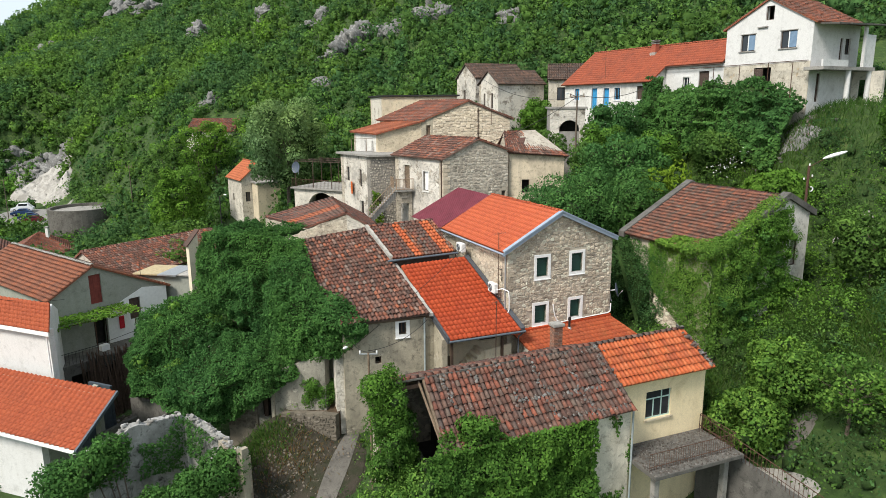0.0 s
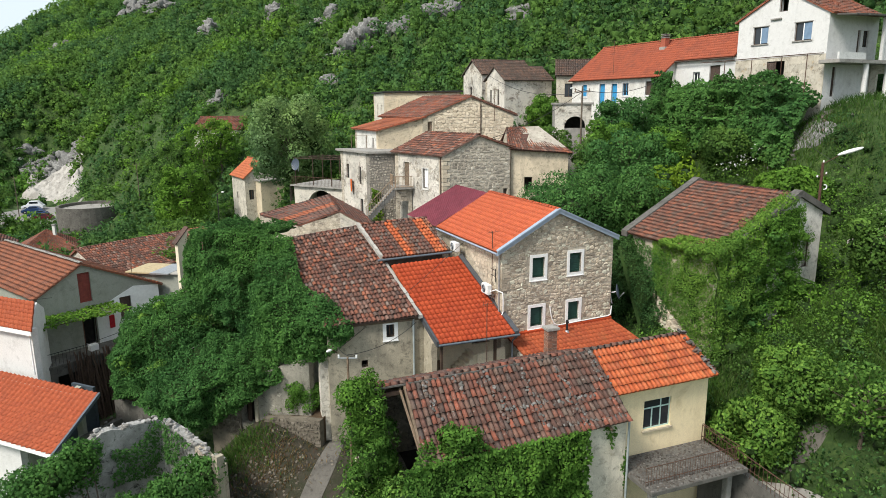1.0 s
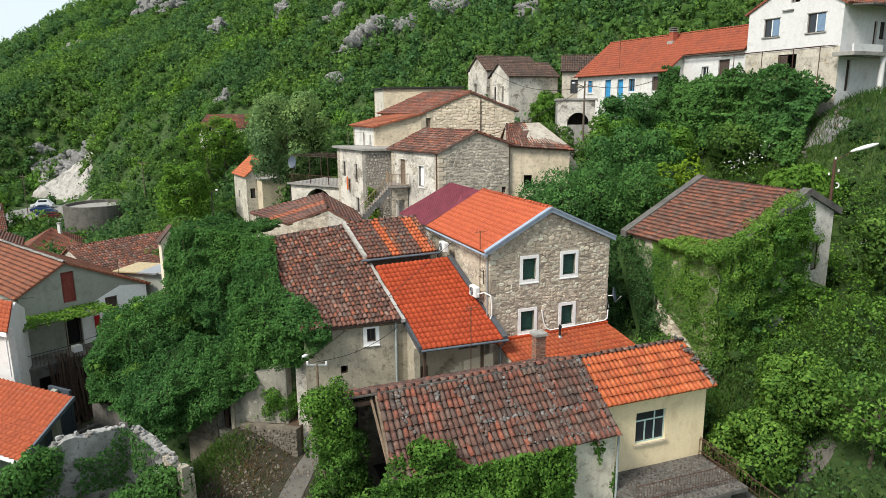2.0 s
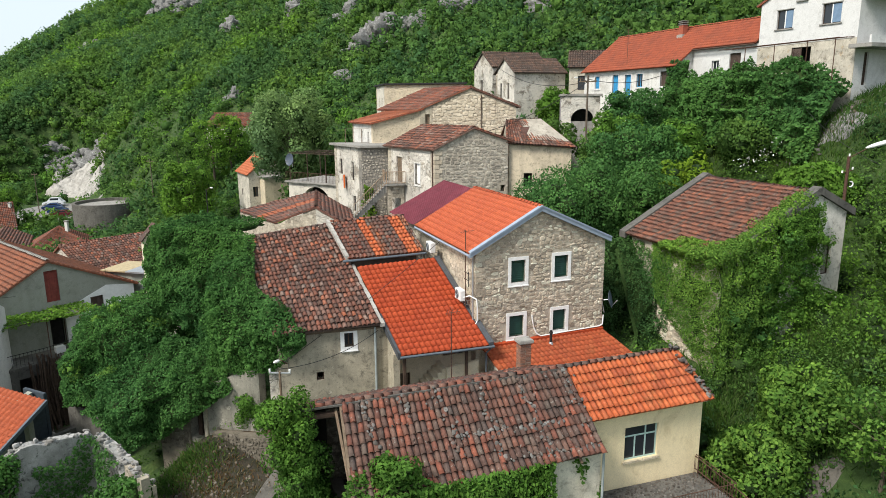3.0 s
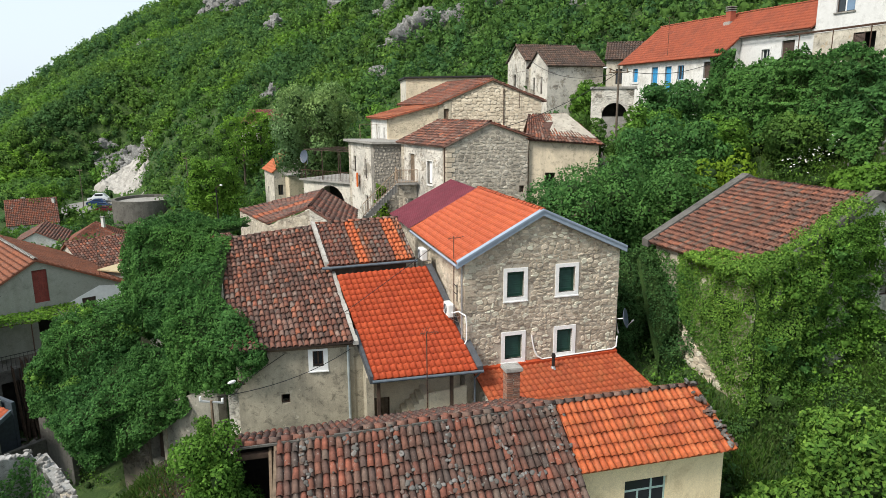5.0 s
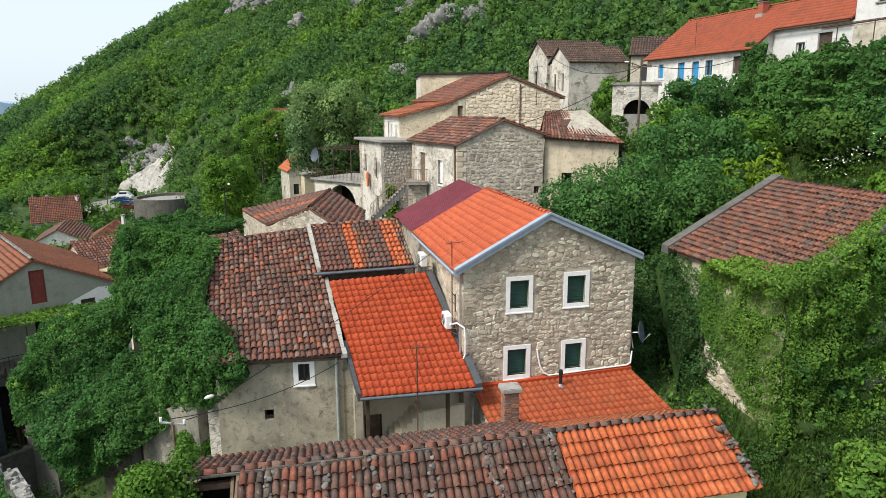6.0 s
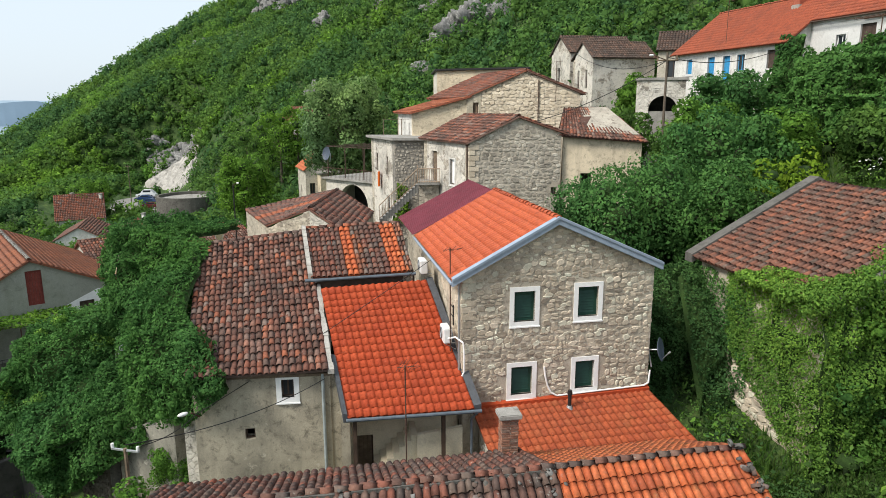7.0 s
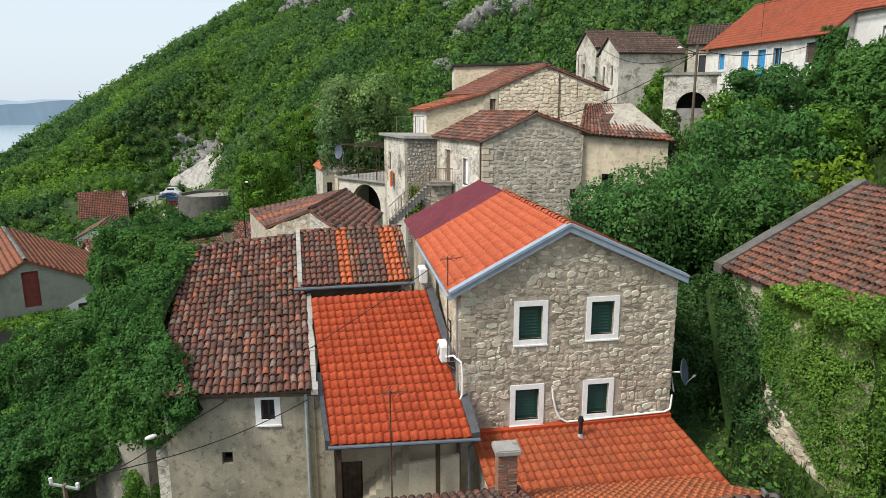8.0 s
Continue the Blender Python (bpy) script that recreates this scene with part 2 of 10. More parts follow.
M_TILE_ORANGE = clay("orange_clay_tile", [(0.50, 0.112, 0.040), (0.60, 0.145, 0.048), (0.40, 0.092, 0.038), (0.63, 0.175, 0.066), (0.54, 0.125, 0.043)], 0.2, 0.75, 0.45)
M_TILE_RED = clay("red_clay_tile", [(0.42, 0.067, 0.025), (0.47, 0.080, 0.029), (0.39, 0.060, 0.023), (0.445, 0.073, 0.026)], 0.1, 0.7, 0.0, 0.12)
M_TILE_HOUSE = clay("terracotta_tile", [(0.48, 0.098, 0.036), (0.53, 0.114, 0.041), (0.45, 0.088, 0.034), (0.505, 0.106, 0.038)], 0.08, 0.65, 0.0, 0.3)
M_TILE_BROWN = clay("weathered_brown_tile", [(0.075, 0.052, 0.042), (0.14, 0.085, 0.062), (0.10, 0.072, 0.058), (0.20, 0.115, 0.08), (0.12, 0.095, 0.08)], 0.6)
M_TILE_FAR = clay("faded_red_tile", [(0.22, 0.078, 0.05), (0.33, 0.105, 0.056), (0.15, 0.08, 0.06), (0.27, 0.09, 0.053), (0.20, 0.135, 0.11)], 0.55)
M_PLASTER_BLOTCH = plaster("blotched_lime_plaster", (0.70, 0.65, 0.55), (0.36, 0.33, 0.275), (0.50, 0.45, 0.37), 0.85, 0.65)
M_RUIN_CREAM = plaster("mottled_cream_plaster", (0.74, 0.63, 0.46), (0.45, 0.38, 0.28), (0.42, 0.34, 0.25), 0.6, 0.6)
M_GABLE = plaster("peeling_white_plaster", (0.78, 0.74, 0.67), (0.46, 0.43, 0.37), (0.26, 0.24, 0.21), 0.65, 0.5)
M_RUBBLE_COAT = rubble("half_coated_rubble", [(0.20, 0.18, 0.15), (0.52, 0.46, 0.37), (0.34, 0.30, 0.245), (0.62, 0.56, 0.46)], (0.36, 0.32, 0.26), 2.4, 0.55, 1.0, (0.82, 0.77, 0.68))
M_ROOF_BED = plaster("old_roof_bed", (0.52, 0.475, 0.395), (0.27, 0.24, 0.195), (0.18, 0.145, 0.115), 0.9, 0.2)
M_BAND = plaster("stained_cream_plaster", (0.66, 0.61, 0.51), (0.38, 0.335, 0.26), (0.52, 0.40, 0.26), 0.75, 0.6)
M_YARD_WALL = plaster("damp_stained_plaster", (0.34, 0.32, 0.265), (0.15, 0.145, 0.115), (0.46, 0.43, 0.36), 0.85, 0.6)
M_CEMENT = plaster("cement_fillet", (0.42, 0.40, 0.36), (0.24, 0.225, 0.20), (0.5, 0.48, 0.44), 0.5, 0.2)
M_PURPLE = plain("maroon_sheet_metal", (0.27, 0.058, 0.082), 0.5, 0.0, 0.22, 1.5, 0.05)
M_WOOD = plain("weathered_wood", (0.17, 0.125, 0.085), 0.85, 0, 0.45, 5)
M_WOOD_DARK = plain("dark_wood", (0.07, 0.045, 0.032), 0.8, 0, 0.4, 5)
M_SHUTTER = plain("green_shutter_paint", (0.012, 0.052, 0.036), 0.5, 0, 0.2, 8)
M_SHUTTER_BROWN = plain("brown_shutter_paint", (0.085, 0.058, 0.045), 0.7, 0, 0.3, 8)
M_RED_DOOR = plain("oxide_red_paint", (0.20, 0.045, 0.035), 0.7, 0, 0.3, 4)
M_BLUE = plain("blue_paint", (0.04, 0.27, 0.52), 0.6, 0, 0.25, 6)
M_TEAL = plain("pale_teal_paint", (0.40, 0.55, 0.52), 0.6, 0, 0.2, 8)
M_WHITE = plain("white_paint", (0.80, 0.80, 0.78), 0.55, 0, 0.08, 5)
M_TRIM = plain("grey_blue_trim", (0.27, 0.325, 0.40), 0.5, 0, 0.15, 3)
M_GUTTER = plain("zinc_gutter", (0.115, 0.14, 0.165), 0.5, 0.2, 0.25, 5)
M_FLASHING = plain("dark_sheet_metal", (0.075, 0.08, 0.088), 0.55, 0.1, 0.3, 5)
M_PIPE = plain("painted_downpipe", (0.30, 0.34, 0.34), 0.6, 0, 0.2, 4)
M_RUST = plain("rusty_iron", (0.10, 0.055, 0.038), 0.85, 0.2, 0.5, 12)
M_STEEL = plain("galvanised_steel", (0.42, 0.43, 0.44), 0.45, 0.6, 0.2, 8)
M_BLACK = plain("black_cable", (0.018, 0.017, 0.017), 0.6, 0, 0.1, 4)
# near-black colour stands in for the darkness inside rooms, arches and vents
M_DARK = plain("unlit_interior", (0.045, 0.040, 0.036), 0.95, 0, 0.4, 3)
M_GLASS = glassy("window_glass")
M_AC = plain("appliance_enamel", (0.74, 0.74, 0.72), 0.4, 0, 0.06, 4)
M_IVY = leaves("ivy_leaf", [(0.039, 0.112, 0.023), (0.074, 0.179, 0.039), (0.114, 0.249, 0.054), (0.056, 0.146, 0.031), (0.091, 0.211, 0.044)])
M_LEAF_LIGHT = leaves("bright_leaf", [(0.092, 0.200, 0.024), (0.151, 0.292, 0.035), (0.113, 0.232, 0.028), (0.194, 0.340, 0.045)])
M_LEAF_DARK = leaves("dark_leaf", [(0.044, 0.105, 0.028), (0.085, 0.174, 0.044), (0.063, 0.138, 0.036), (0.110, 0.209, 0.053)])
M_LEAF_YELLOW = leaves("yellow_green_leaf", [(0.14, 0.24, 0.018), (0.20, 0.30, 0.025), (0.11, 0.21, 0.018)])
M_FOREST = leaves("hill_foliage", [(0.059, 0.124, 0.025), (0.112, 0.212, 0.038), (0.084, 0.167, 0.032), (0.141, 0.253, 0.045), (0.098, 0.190, 0.035)])
# very dark green: the shade inside crowns and ivy is put into this colour
M_SHADE_LEAF = soil("shaded_inner_foliage", [(0.016, 0.036, 0.008), (0.040, 0.085, 0.016), (0.026, 0.058, 0.012), (0.062, 0.120, 0.024)], 2.2)
M_BARK = plain("bark", (0.12, 0.095, 0.072), 0.9, 0, 0.4, 6, 0.6)
M_GROUND = soil("scrub_ground", [(0.022, 0.045, 0.012), (0.052, 0.098, 0.022), (0.034, 0.068, 0.016), (0.078, 0.128, 0.030), (0.092, 0.100, 0.045)], 0.9)
M_ROCK_PALE = soil("quarry_limestone", [(0.22, 0.21, 0.19), (0.50, 0.475, 0.43), (0.30, 0.285, 0.255), (0.58, 0.55, 0.50)], 0.3)
M_RED_CLOTH = plain("red_cloth", (0.42, 0.02, 0.03), 0.9)
M_ORANGE_CLOTH = plain("orange_cloth", (0.7, 0.16, 0.03), 0.9)
M_DISH = plain("slate_blue_dish", (0.075, 0.095, 0.125), 0.5)
M_CAR_BLUE = plain("blue_car_paint", (0.03, 0.06, 0.14), 0.25, 0.2, 0.05)
M_CAR_WHITE = plain("white_car_paint", (0.7, 0.72, 0.74), 0.25, 0.1, 0.05)
M_CAR_RED = plain("dark_red_car_paint", (0.10, 0.02, 0.025), 0.25, 0.1, 0.05)
M_TYRE = plain("tyre_rubber", (0.02, 0.02, 0.02), 0.8)
M_LAMP = plain("lamp_housing", (0.78, 0.78, 0.76), 0.4)
M_BLUEGREY = plain("blue_grey_paint", (0.055, 0.07, 0.085), 0.6)
M_FLOWER = plain("white_petal", (0.8, 0.8, 0.74), 0.7)
M_DRY = leaves("dry_weed", [(0.16, 0.13, 0.05), (0.24, 0.17, 0.07), (0.20, 0.09, 0.04), (0.12, 0.13, 0.04)])
M_GRASS = leaves("grass_blade", [(0.048, 0.120, 0.016), (0.080, 0.160, 0.024), (0.112, 0.160, 0.040)])
M_ROCK = soil("limestone_rock", [(0.10, 0.10, 0.097), (0.27, 0.268, 0.258), (0.16, 0.158, 0.15), (0.36, 0.355, 0.34), (0.12, 0.125, 0.10)], 1.0)
M_EARTH = soil("trodden_earth", [(0.032, 0.027, 0.019), (0.062, 0.052, 0.038), (0.032, 0.036, 0.017), (0.10, 0.085, 0.064)], 1.4)
M_EARTH_STONE = plaster("earthy_masonry", (0.20, 0.175, 0.135), (0.10, 0.088, 0.068), (0.28, 0.25, 0.20), 0.8, 0.3)
M_EARTH_RED = soil("dry_reddish_soil", [(0.05, 0.032, 0.02), (0.12, 0.075, 0.045), (0.07, 0.05, 0.03), (0.17, 0.09, 0.05)], 2.4)
M_ASPHALT = soil("dusty_road", [(0.20, 0.195, 0.185), (0.33, 0.315, 0.29)], 0.3)
M_LEAF_VINE = leaves("creeper_leaf", [(0.098, 0.206, 0.032), (0.167, 0.311, 0.048), (0.229, 0.380, 0.058), (0.127, 0.254, 0.040), (0.078, 0.178, 0.028)])
M_LEAF_HEDGE = leaves("hedge_leaf", [(0.059, 0.143, 0.022), (0.102, 0.220, 0.033), (0.143, 0.285, 0.043), (0.073, 0.173, 0.026)])
M_LEAF_FIG = leaves("fig_leaf", [(0.058, 0.150, 0.034), (0.104, 0.234, 0.053), (0.078, 0.187, 0.041), (0.138, 0.282, 0.062)])
M_LEAF_WALNUT = leaves("walnut_leaf", [(0.135, 0.235, 0.07), (0.22, 0.335, 0.105), (0.17, 0.275, 0.082), (0.265, 0.385, 0.14)])
M_CAP = stone_piece("whitish_lichened_stone", [(0.20, 0.194, 0.18), (0.37, 0.36, 0.34), (0.27, 0.26, 0.24), (0.46, 0.45, 0.43), (0.15, 0.145, 0.13)], 0.6)
M_YARD_STONE = stone_piece("dusty_brown_stone", [(0.10, 0.085, 0.064), (0.19, 0.165, 0.13), (0.13, 0.112, 0.086), (0.27, 0.24, 0.195)], 0.5)
M_FRONT_WALL = plaster("peeling_cream_plaster", (0.74, 0.68, 0.56), (0.46, 0.41, 0.32), (0.42, 0.38, 0.31), 0.6, 0.6)
M_RUIN = plaster("mottled_ruin_plaster", (0.50, 0.49, 0.47), (0.13, 0.13, 0.112), (0.24, 0.235, 0.21), 1.0, 0.6)
M_PLASTER_CREAM = plaster("cream_plaster", (0.74, 0.66, 0.50), (0.58, 0.50, 0.36), (0.66, 0.60, 0.48), 0.25, 0.3)
M_TILE_LOWER = clay("brick_red_tile", [(0.37, 0.082, 0.034), (0.42, 0.098, 0.039), (0.33, 0.072, 0.032), (0.40, 0.105, 0.044)], 0.14, 0.75, 0.2, 0.12)
M_TILE_MOSSY = clay("mossy_clay_tile", [(0.42, 0.115, 0.045), (0.50, 0.14, 0.05), (0.36, 0.10, 0.045)], 0.25, 0.8, 0.75)
M_BRICK = clay("worn_brick", [(0.26, 0.13, 0.09), (0.34, 0.17, 0.11), (0.21, 0.12, 0.09), (0.30, 0.2, 0.15)], 0.3)
M_TILE_MIXED = clay("mixed_clay_tile", [(0.10, 0.06, 0.048), (0.19, 0.085, 0.055), (0.14, 0.10, 0.08), (0.46, 0.13, 0.05), (0.13, 0.07, 0.05), (0.24, 0.20, 0.17), (0.50, 0.15, 0.055), (0.17, 0.08, 0.055)], 0.4)
M_TILE_FADED = clay("faded_clay_tile", [(0.135, 0.07, 0.05), (0.225, 0.092, 0.06), (0.165, 0.08, 0.058), (0.27, 0.108, 0.068), (0.13, 0.088, 0.068), (0.18, 0.115, 0.09), (0.33, 0.12, 0.07), (0.19, 0.088, 0.06)], 0.5)

# ---- building helpers ----
FOOT = []


def fast_mesh(name, verts, faces):
    verts, faces = np.asarray(verts, np.float32), np.asarray(faces, np.int32)
    me = bpy.data.meshes.new(name)
    k = faces.shape[1]
    me.vertices.add(len(verts))
    me.vertices.foreach_set("co", verts.ravel())
    me.loops.add(faces.size)
    me.loops.foreach_set("vertex_index", faces.ravel())
    me.polygons.add(len(faces))
    me.polygons.foreach_set("loop_start", np.arange(0, faces.size, k, dtype=np.int32))
    me.update(calc_edges=True)
    me.validate()
    return me


def child(name, me, mat, parent=None, label=""):
    if len(me.materials) == 0:
        me.materials.append(mat)
    ob = new(name, me)
    if parent is not None:
        ob.parent = parent
    return tagged(ob, label)


def part(name, bm, mat, parent=None, label=""):
    bmesh.ops.recalc_face_normals(bm, faces=bm.faces[:])
    me = bpy.data.meshes.new(name)
    bm.to_mesh(me)
    bm.free()
    return child(name, me, mat, parent, label)


def thing(name, m, label, category, group="", kind=""):
    ob = new(name)
    ob.empty_display_size = 0.3
    ob.matrix_world = m
    return tagged(ob, label, category, group, kind)


def hexa(bm, pts):
    """A solid from eight corners: four below, four above, in the same turn."""
    v = [bm.verts.new(p) for p in pts]
    for f in ((0, 3, 2, 1), (4, 5, 6, 7), (0, 1, 5, 4), (1, 2, 6, 5), (2, 3, 7, 6), (3, 0, 4, 7)):
        bm.faces.new([v[i] for i in f])
    return bm


def box(bm, x0, y0, z0, x1, y1, z1, m=Matrix()):
    return hexa(bm, [m @ Vector(p) for p in ((x0, y0, z0), (x1, y0, z0), (x1, y1, z0), (x0, y1, z0), (x0, y0, z1), (x1, y0, z1), (x1, y1, z1), (x0, y1, z1))])


def soft_box(x0, y0, z0, x1, y1, z1, m=Matrix(), bevel=0.02):
    bm = box(bmesh.new(), x0, y0, z0, x1, y1, z1, m)
    bmesh.ops.bevel(bm, geom=bm.edges[:], offset=bevel, segments=2, affect="EDGES")
    return bm


def rod(bm, a, b, r, sides=8, r2=None):
    a, b = Vector(a), Vector(b)
    q = (b - a).to_track_quat("Z", "Y").to_matrix()
    rings = []
    for p, rad in ((a, r), (b, r if r2 is None else r2)):
        rings.append([bm.verts.new(p + q @ Vector((math.cos(2 * math.pi * i / sides) * rad, math.sin(2 * math.pi * i / sides) * rad, 0))) for i in range(sides)])
    for i in range(sides):
        j = (i + 1) % sides
        bm.faces.new((rings[0][i], rings[0][j], rings[1][j], rings[1][i]))
    bm.faces.new(rings[0][::-1])
    bm.faces.new(rings[1])
    return bm


def cable(name, a, b, sag, r=0.012, parent=None, mat=None, n=14):
    """A hanging wire between two points."""
    a, b = Vector(a), Vector(b)
    pts = [a.lerp(b, i / n) - Vector((0, 0, sag * 4 * (i / n) * (1 - i / n))) for i in range(n + 1)]
    bm = bmesh.new()
    q = (b - a).to_track_quat("Z", "Y").to_matrix()
    rings = [[bm.verts.new(p + q @ Vector((math.cos(1.2566 * i) * r, math.sin(1.2566 * i) * r, 0))) for i in range(5)] for p in pts]
    for r0, r1 in zip(rings, rings[1:]):
        for i in range(5):
            bm.faces.new((r0[i], r0[(i + 1) % 5], r1[(i + 1) % 5], r1[i]))
    return part(name, bm, mat or M_BLACK, parent)


def level(profile, x):
    for (xa, za), (xb, zb) in zip(profile, profile[1:]):
        if xa <= x <= xb:
            return za + (zb - za) * (x - xa) / (xb - xa) if xb > xa else zb
    return profile[-1][1]


def wall_mesh(profile, base, holes, thick, m, ragged=0.0):
    """A wall with real openings; profile is its top edge, holes are (x0, z0, x1, z1)."""
    bm = bmesh.new()
    xs = {p[0] for p in profile}
    if ragged:
        n = max(2, int((profile[-1][0] - profile[0][0]) / 0.45))
        xs |= {profile[0][0] + (profile[-1][0] - profile[0][0]) * i / n for i in range(n + 1)}
        jag = {x: random.uniform(-ragged, ragged * 0.3) for x in xs}
    for h in holes:
        xs |= {h[0], h[2]}
    xs = sorted(x for x in xs if profile[0][0] <= x <= profile[-1][0])

    def top(x):
        z = level(profile, x)
        if ragged:
            near = min(jag, key=lambda k: abs(k - x))
            z += jag[near]
        return z
    for xa, xb in zip(xs, xs[1:]):
        if xb - xa < 1e-4:
            continue
        mid = (xa + xb) / 2
        cuts = sorted((h[1], h[3]) for h in holes if h[0] < mid < h[2])
        z = base
        for z0, z1 in cuts:
            if z0 > z + 1e-4:
                box(bm, xa, 0, z, xb, thick, z0, m)
            z = max(z, z1)
        ta, tb = top(xa + 1e-5), top(xb - 1e-5)
        if min(ta, tb) > z:
            hexa(bm, [m @ Vector(p) for p in ((xa, 0, z), (xb, 0, z), (xb, thick, z), (xa, thick, z), (xa, 0, ta), (xb, 0, tb), (xb, thick, tb), (xa, thick, ta))])
    bmesh.ops.remove_doubles(bm, verts=bm.verts[:], dist=0.0005)
    bm.verts.index_update()
    seen = {}
    for f in bm.faces[:]:
        key = tuple(sorted(v.index for v in f.verts))
        seen.setdefault(key, []).append(f)
    doubles = [f for fs in seen.values() if len(fs) > 1 for f in fs]
    if doubles:
        bmesh.ops.delete(bm, geom=doubles, context="FACES_ONLY")
    return bm


def slats(bm, x0, z0, x1, z1, y, m, pitch=0.075):
    z = z0
    while z + pitch <= z1 + 1e-6:
        hexa(bm, [m @ Vector(p) for p in ((x0, y - 0.2 * pitch - 0.012, z), (x1, y - 0.2 * pitch - 0.012, z), (x1, y - 0.2 * pitch, z), (x0, y - 0.2 * pitch, z),
                                          (x0, y + 0.2 * pitch - 0.012, z + pitch * 0.9), (x1, y + 0.2 * pitch - 0.012, z + pitch * 0.9), (x1, y + 0.2 * pitch, z + pitch * 0.9), (x0, y + 0.2 * pitch, z + pitch * 0.9))])
        z += pitch


def window(parent, m, rect, kind="glass", thick=0.5, frame_mat=None, surround=None, width=0.13, shutter_mat=None, label=""):
    """A window in a wall's opening. kind: glass, shutter, hole, board, door."""
    x0, z0, x1, z1 = rect
    frame_mat = frame_mat or M_WOOD_DARK
    bm = bmesh.new()
    f, y = 0.055, 0.14
    for a in ((x0, z0, x0 + f, z1), (x1 - f, z0, x1, z1), (x0 + f, z1 - f, x1 - f, z1), (x0 + f, z0, x1 - f, z0 + f)):
        box(bm, a[0], y, a[1], a[2], y + 0.06, a[3], m)
    if kind == "glass":
        mid = (x0 + x1) / 2
        box(bm, mid - 0.03, y - 0.004, z0 + f, mid + 0.03, y + 0.05, z1 - f, m)
    win = part("door" if kind == "door" else "window", bm, frame_mat, parent, label)
    if kind in ("glass", "hole"):
        bm = box(bmesh.new(), x0 - 0.1, thick + 0.5, z0 - 0.1, x1 + 0.1, thick + 0.52, z1 + 0.1, m)
        part("room_shade", bm, M_DARK, win)
    if kind == "glass":
        part("pane", box(bmesh.new(), x0 + f, y + 0.02, z0 + f, x1 - f, y + 0.026, z1 - f, m), M_GLASS, win)
    if kind == "shutter":
        mid = (x0 + x1) / 2
        pitch = 0.105 if shutter_mat is None else 0.06
        for a, b in ((x0 + f, x1 - f),) if shutter_mat is None else ((x0 + f, mid - 0.004), (mid + 0.004, x1 - f)):
            bm = bmesh.new()
            box(bm, a, y, z0 + f, a + 0.05, y + 0.04, z1 - f, m)
            box(bm, b - 0.05, y, z0 + f, b, y + 0.04, z1 - f, m)
            box(bm, a + 0.05, y, z0 + f, b - 0.05, y + 0.04, z0 + f + 0.07, m)
            box(bm, a + 0.05, y, z1 - f - 0.07, b - 0.05, y + 0.04, z1 - f, m)
            box(bm, a + 0.05, y + 0.032, z0 + f + 0.07, b - 0.05, y + 0.038, z1 - f - 0.07, m)
            part("shutter", bm, shutter_mat or M_SHUTTER, win)
            z = z0 + f + 0.07
            while z + pitch <= z1 - f - 0.07 + 1e-6:
                one = bmesh.new()
                slats(one, a + 0.05, z, b - 0.05, z + pitch, y + 0.022, m, pitch)
                part("slat", one, shutter_mat or M_SHUTTER, win)
                z += pitch
    if kind in ("board", "door"):
        n = max(2, int((x1 - x0) / 0.16))
        bm = bmesh.new()
        for i in range(n):
            a, b = x0 + f + (x1 - x0 - 2 * f) * i / n, x0 + f + (x1 - x0 - 2 * f) * (i + 1) / n
            box(bm, a + 0.004, y + 0.01 + 0.006 * (i % 2), z0 + f, b - 0.004, y + 0.045, z1 - f, m)
        part("leaf", bm, shutter_mat or M_WOOD, win)
    if surround:
        w = width
        bm = bmesh.new()
        for a in ((x0 - w, z0 - w, x0, z1 + w), (x1, z0 - w, x1 + w, z1 + w), (x0, z1, x1, z1 + w), (x0, z0 - w, x1, z0)):
            box(bm, a[0], -0.035, a[1], a[2], 0.12, a[3], m)
        part("surround", bm, surround, win)
        part("sill", box(bmesh.new(), x0 - w - 0.02, -0.07, z0 - w - 0.05, x1 + w + 0.02, 0.02, z0 - w - 0.002, m), surround, win)
    return win


# roof tiles: half-barrel cover tiles and flat-waved interlocking tiles, lying along +y up the slope
def barrel(seed, seg=5):
    r = random.Random(seed)
    v, f = [], []
    for y, rad, lift in ((0.0, 0.098, 0.028), (0.42, 0.080, 0.0)):
        for i in range(seg + 1):
            a = math.pi * i / seg
            k = rad * r.uniform(0.94, 1.05)
            v.append((-math.cos(a) * k, y + (r.uniform(-0.012, 0.012) if y == 0 else 0), math.sin(a) * k * 0.92 + lift))
    n = seg + 1
    for i in range(seg):
        f.append((i, i + 1, n + i + 1, n + i))
    for i in range(n):
        x, y, z = v[i]
        v.append((x * 0.78, y + 0.004, (z - 0.028) * 0.74 + 0.022))
    for i in range(seg):
        f.append((i + 1, i, 2 * n + i, 2 * n + i + 1))
        f.append((2 * n + i, 2 * n + i + 1, n + i + 1, n + i)[::-1])
    return np.array(v), np.array(f)


def waved(width=0.225, length=0.40, h=0.05, lip=0.022):
    xs = np.array([0.0, 0.12, 0.30, 0.46, 0.62, 0.80, 0.92, 1.0])
    zs = np.array([0.012, 0.0, 0.006, 0.55, 0.95, 0.8, 0.35, 0.12]) * h
    v = [((x - 0.5) * width, 0.0, z + lip) for x, z in zip(xs, zs)]
    v += [((x - 0.5) * width, length, z) for x, z in zip(xs, zs)]
    v += [((x - 0.5) * width, 0.004, z + 0.004) for x, z in zip(xs, zs)]
    f, n = [], len(xs)
    for i in range(n - 1):
        f.append((i, i + 1, n + i + 1, n + i))
        f.append((2 * n + i, 2 * n + i + 1, i + 1, i))
    return np.array(v), np.array(f)


BARRELS = [barrel(i) for i in range(4)]
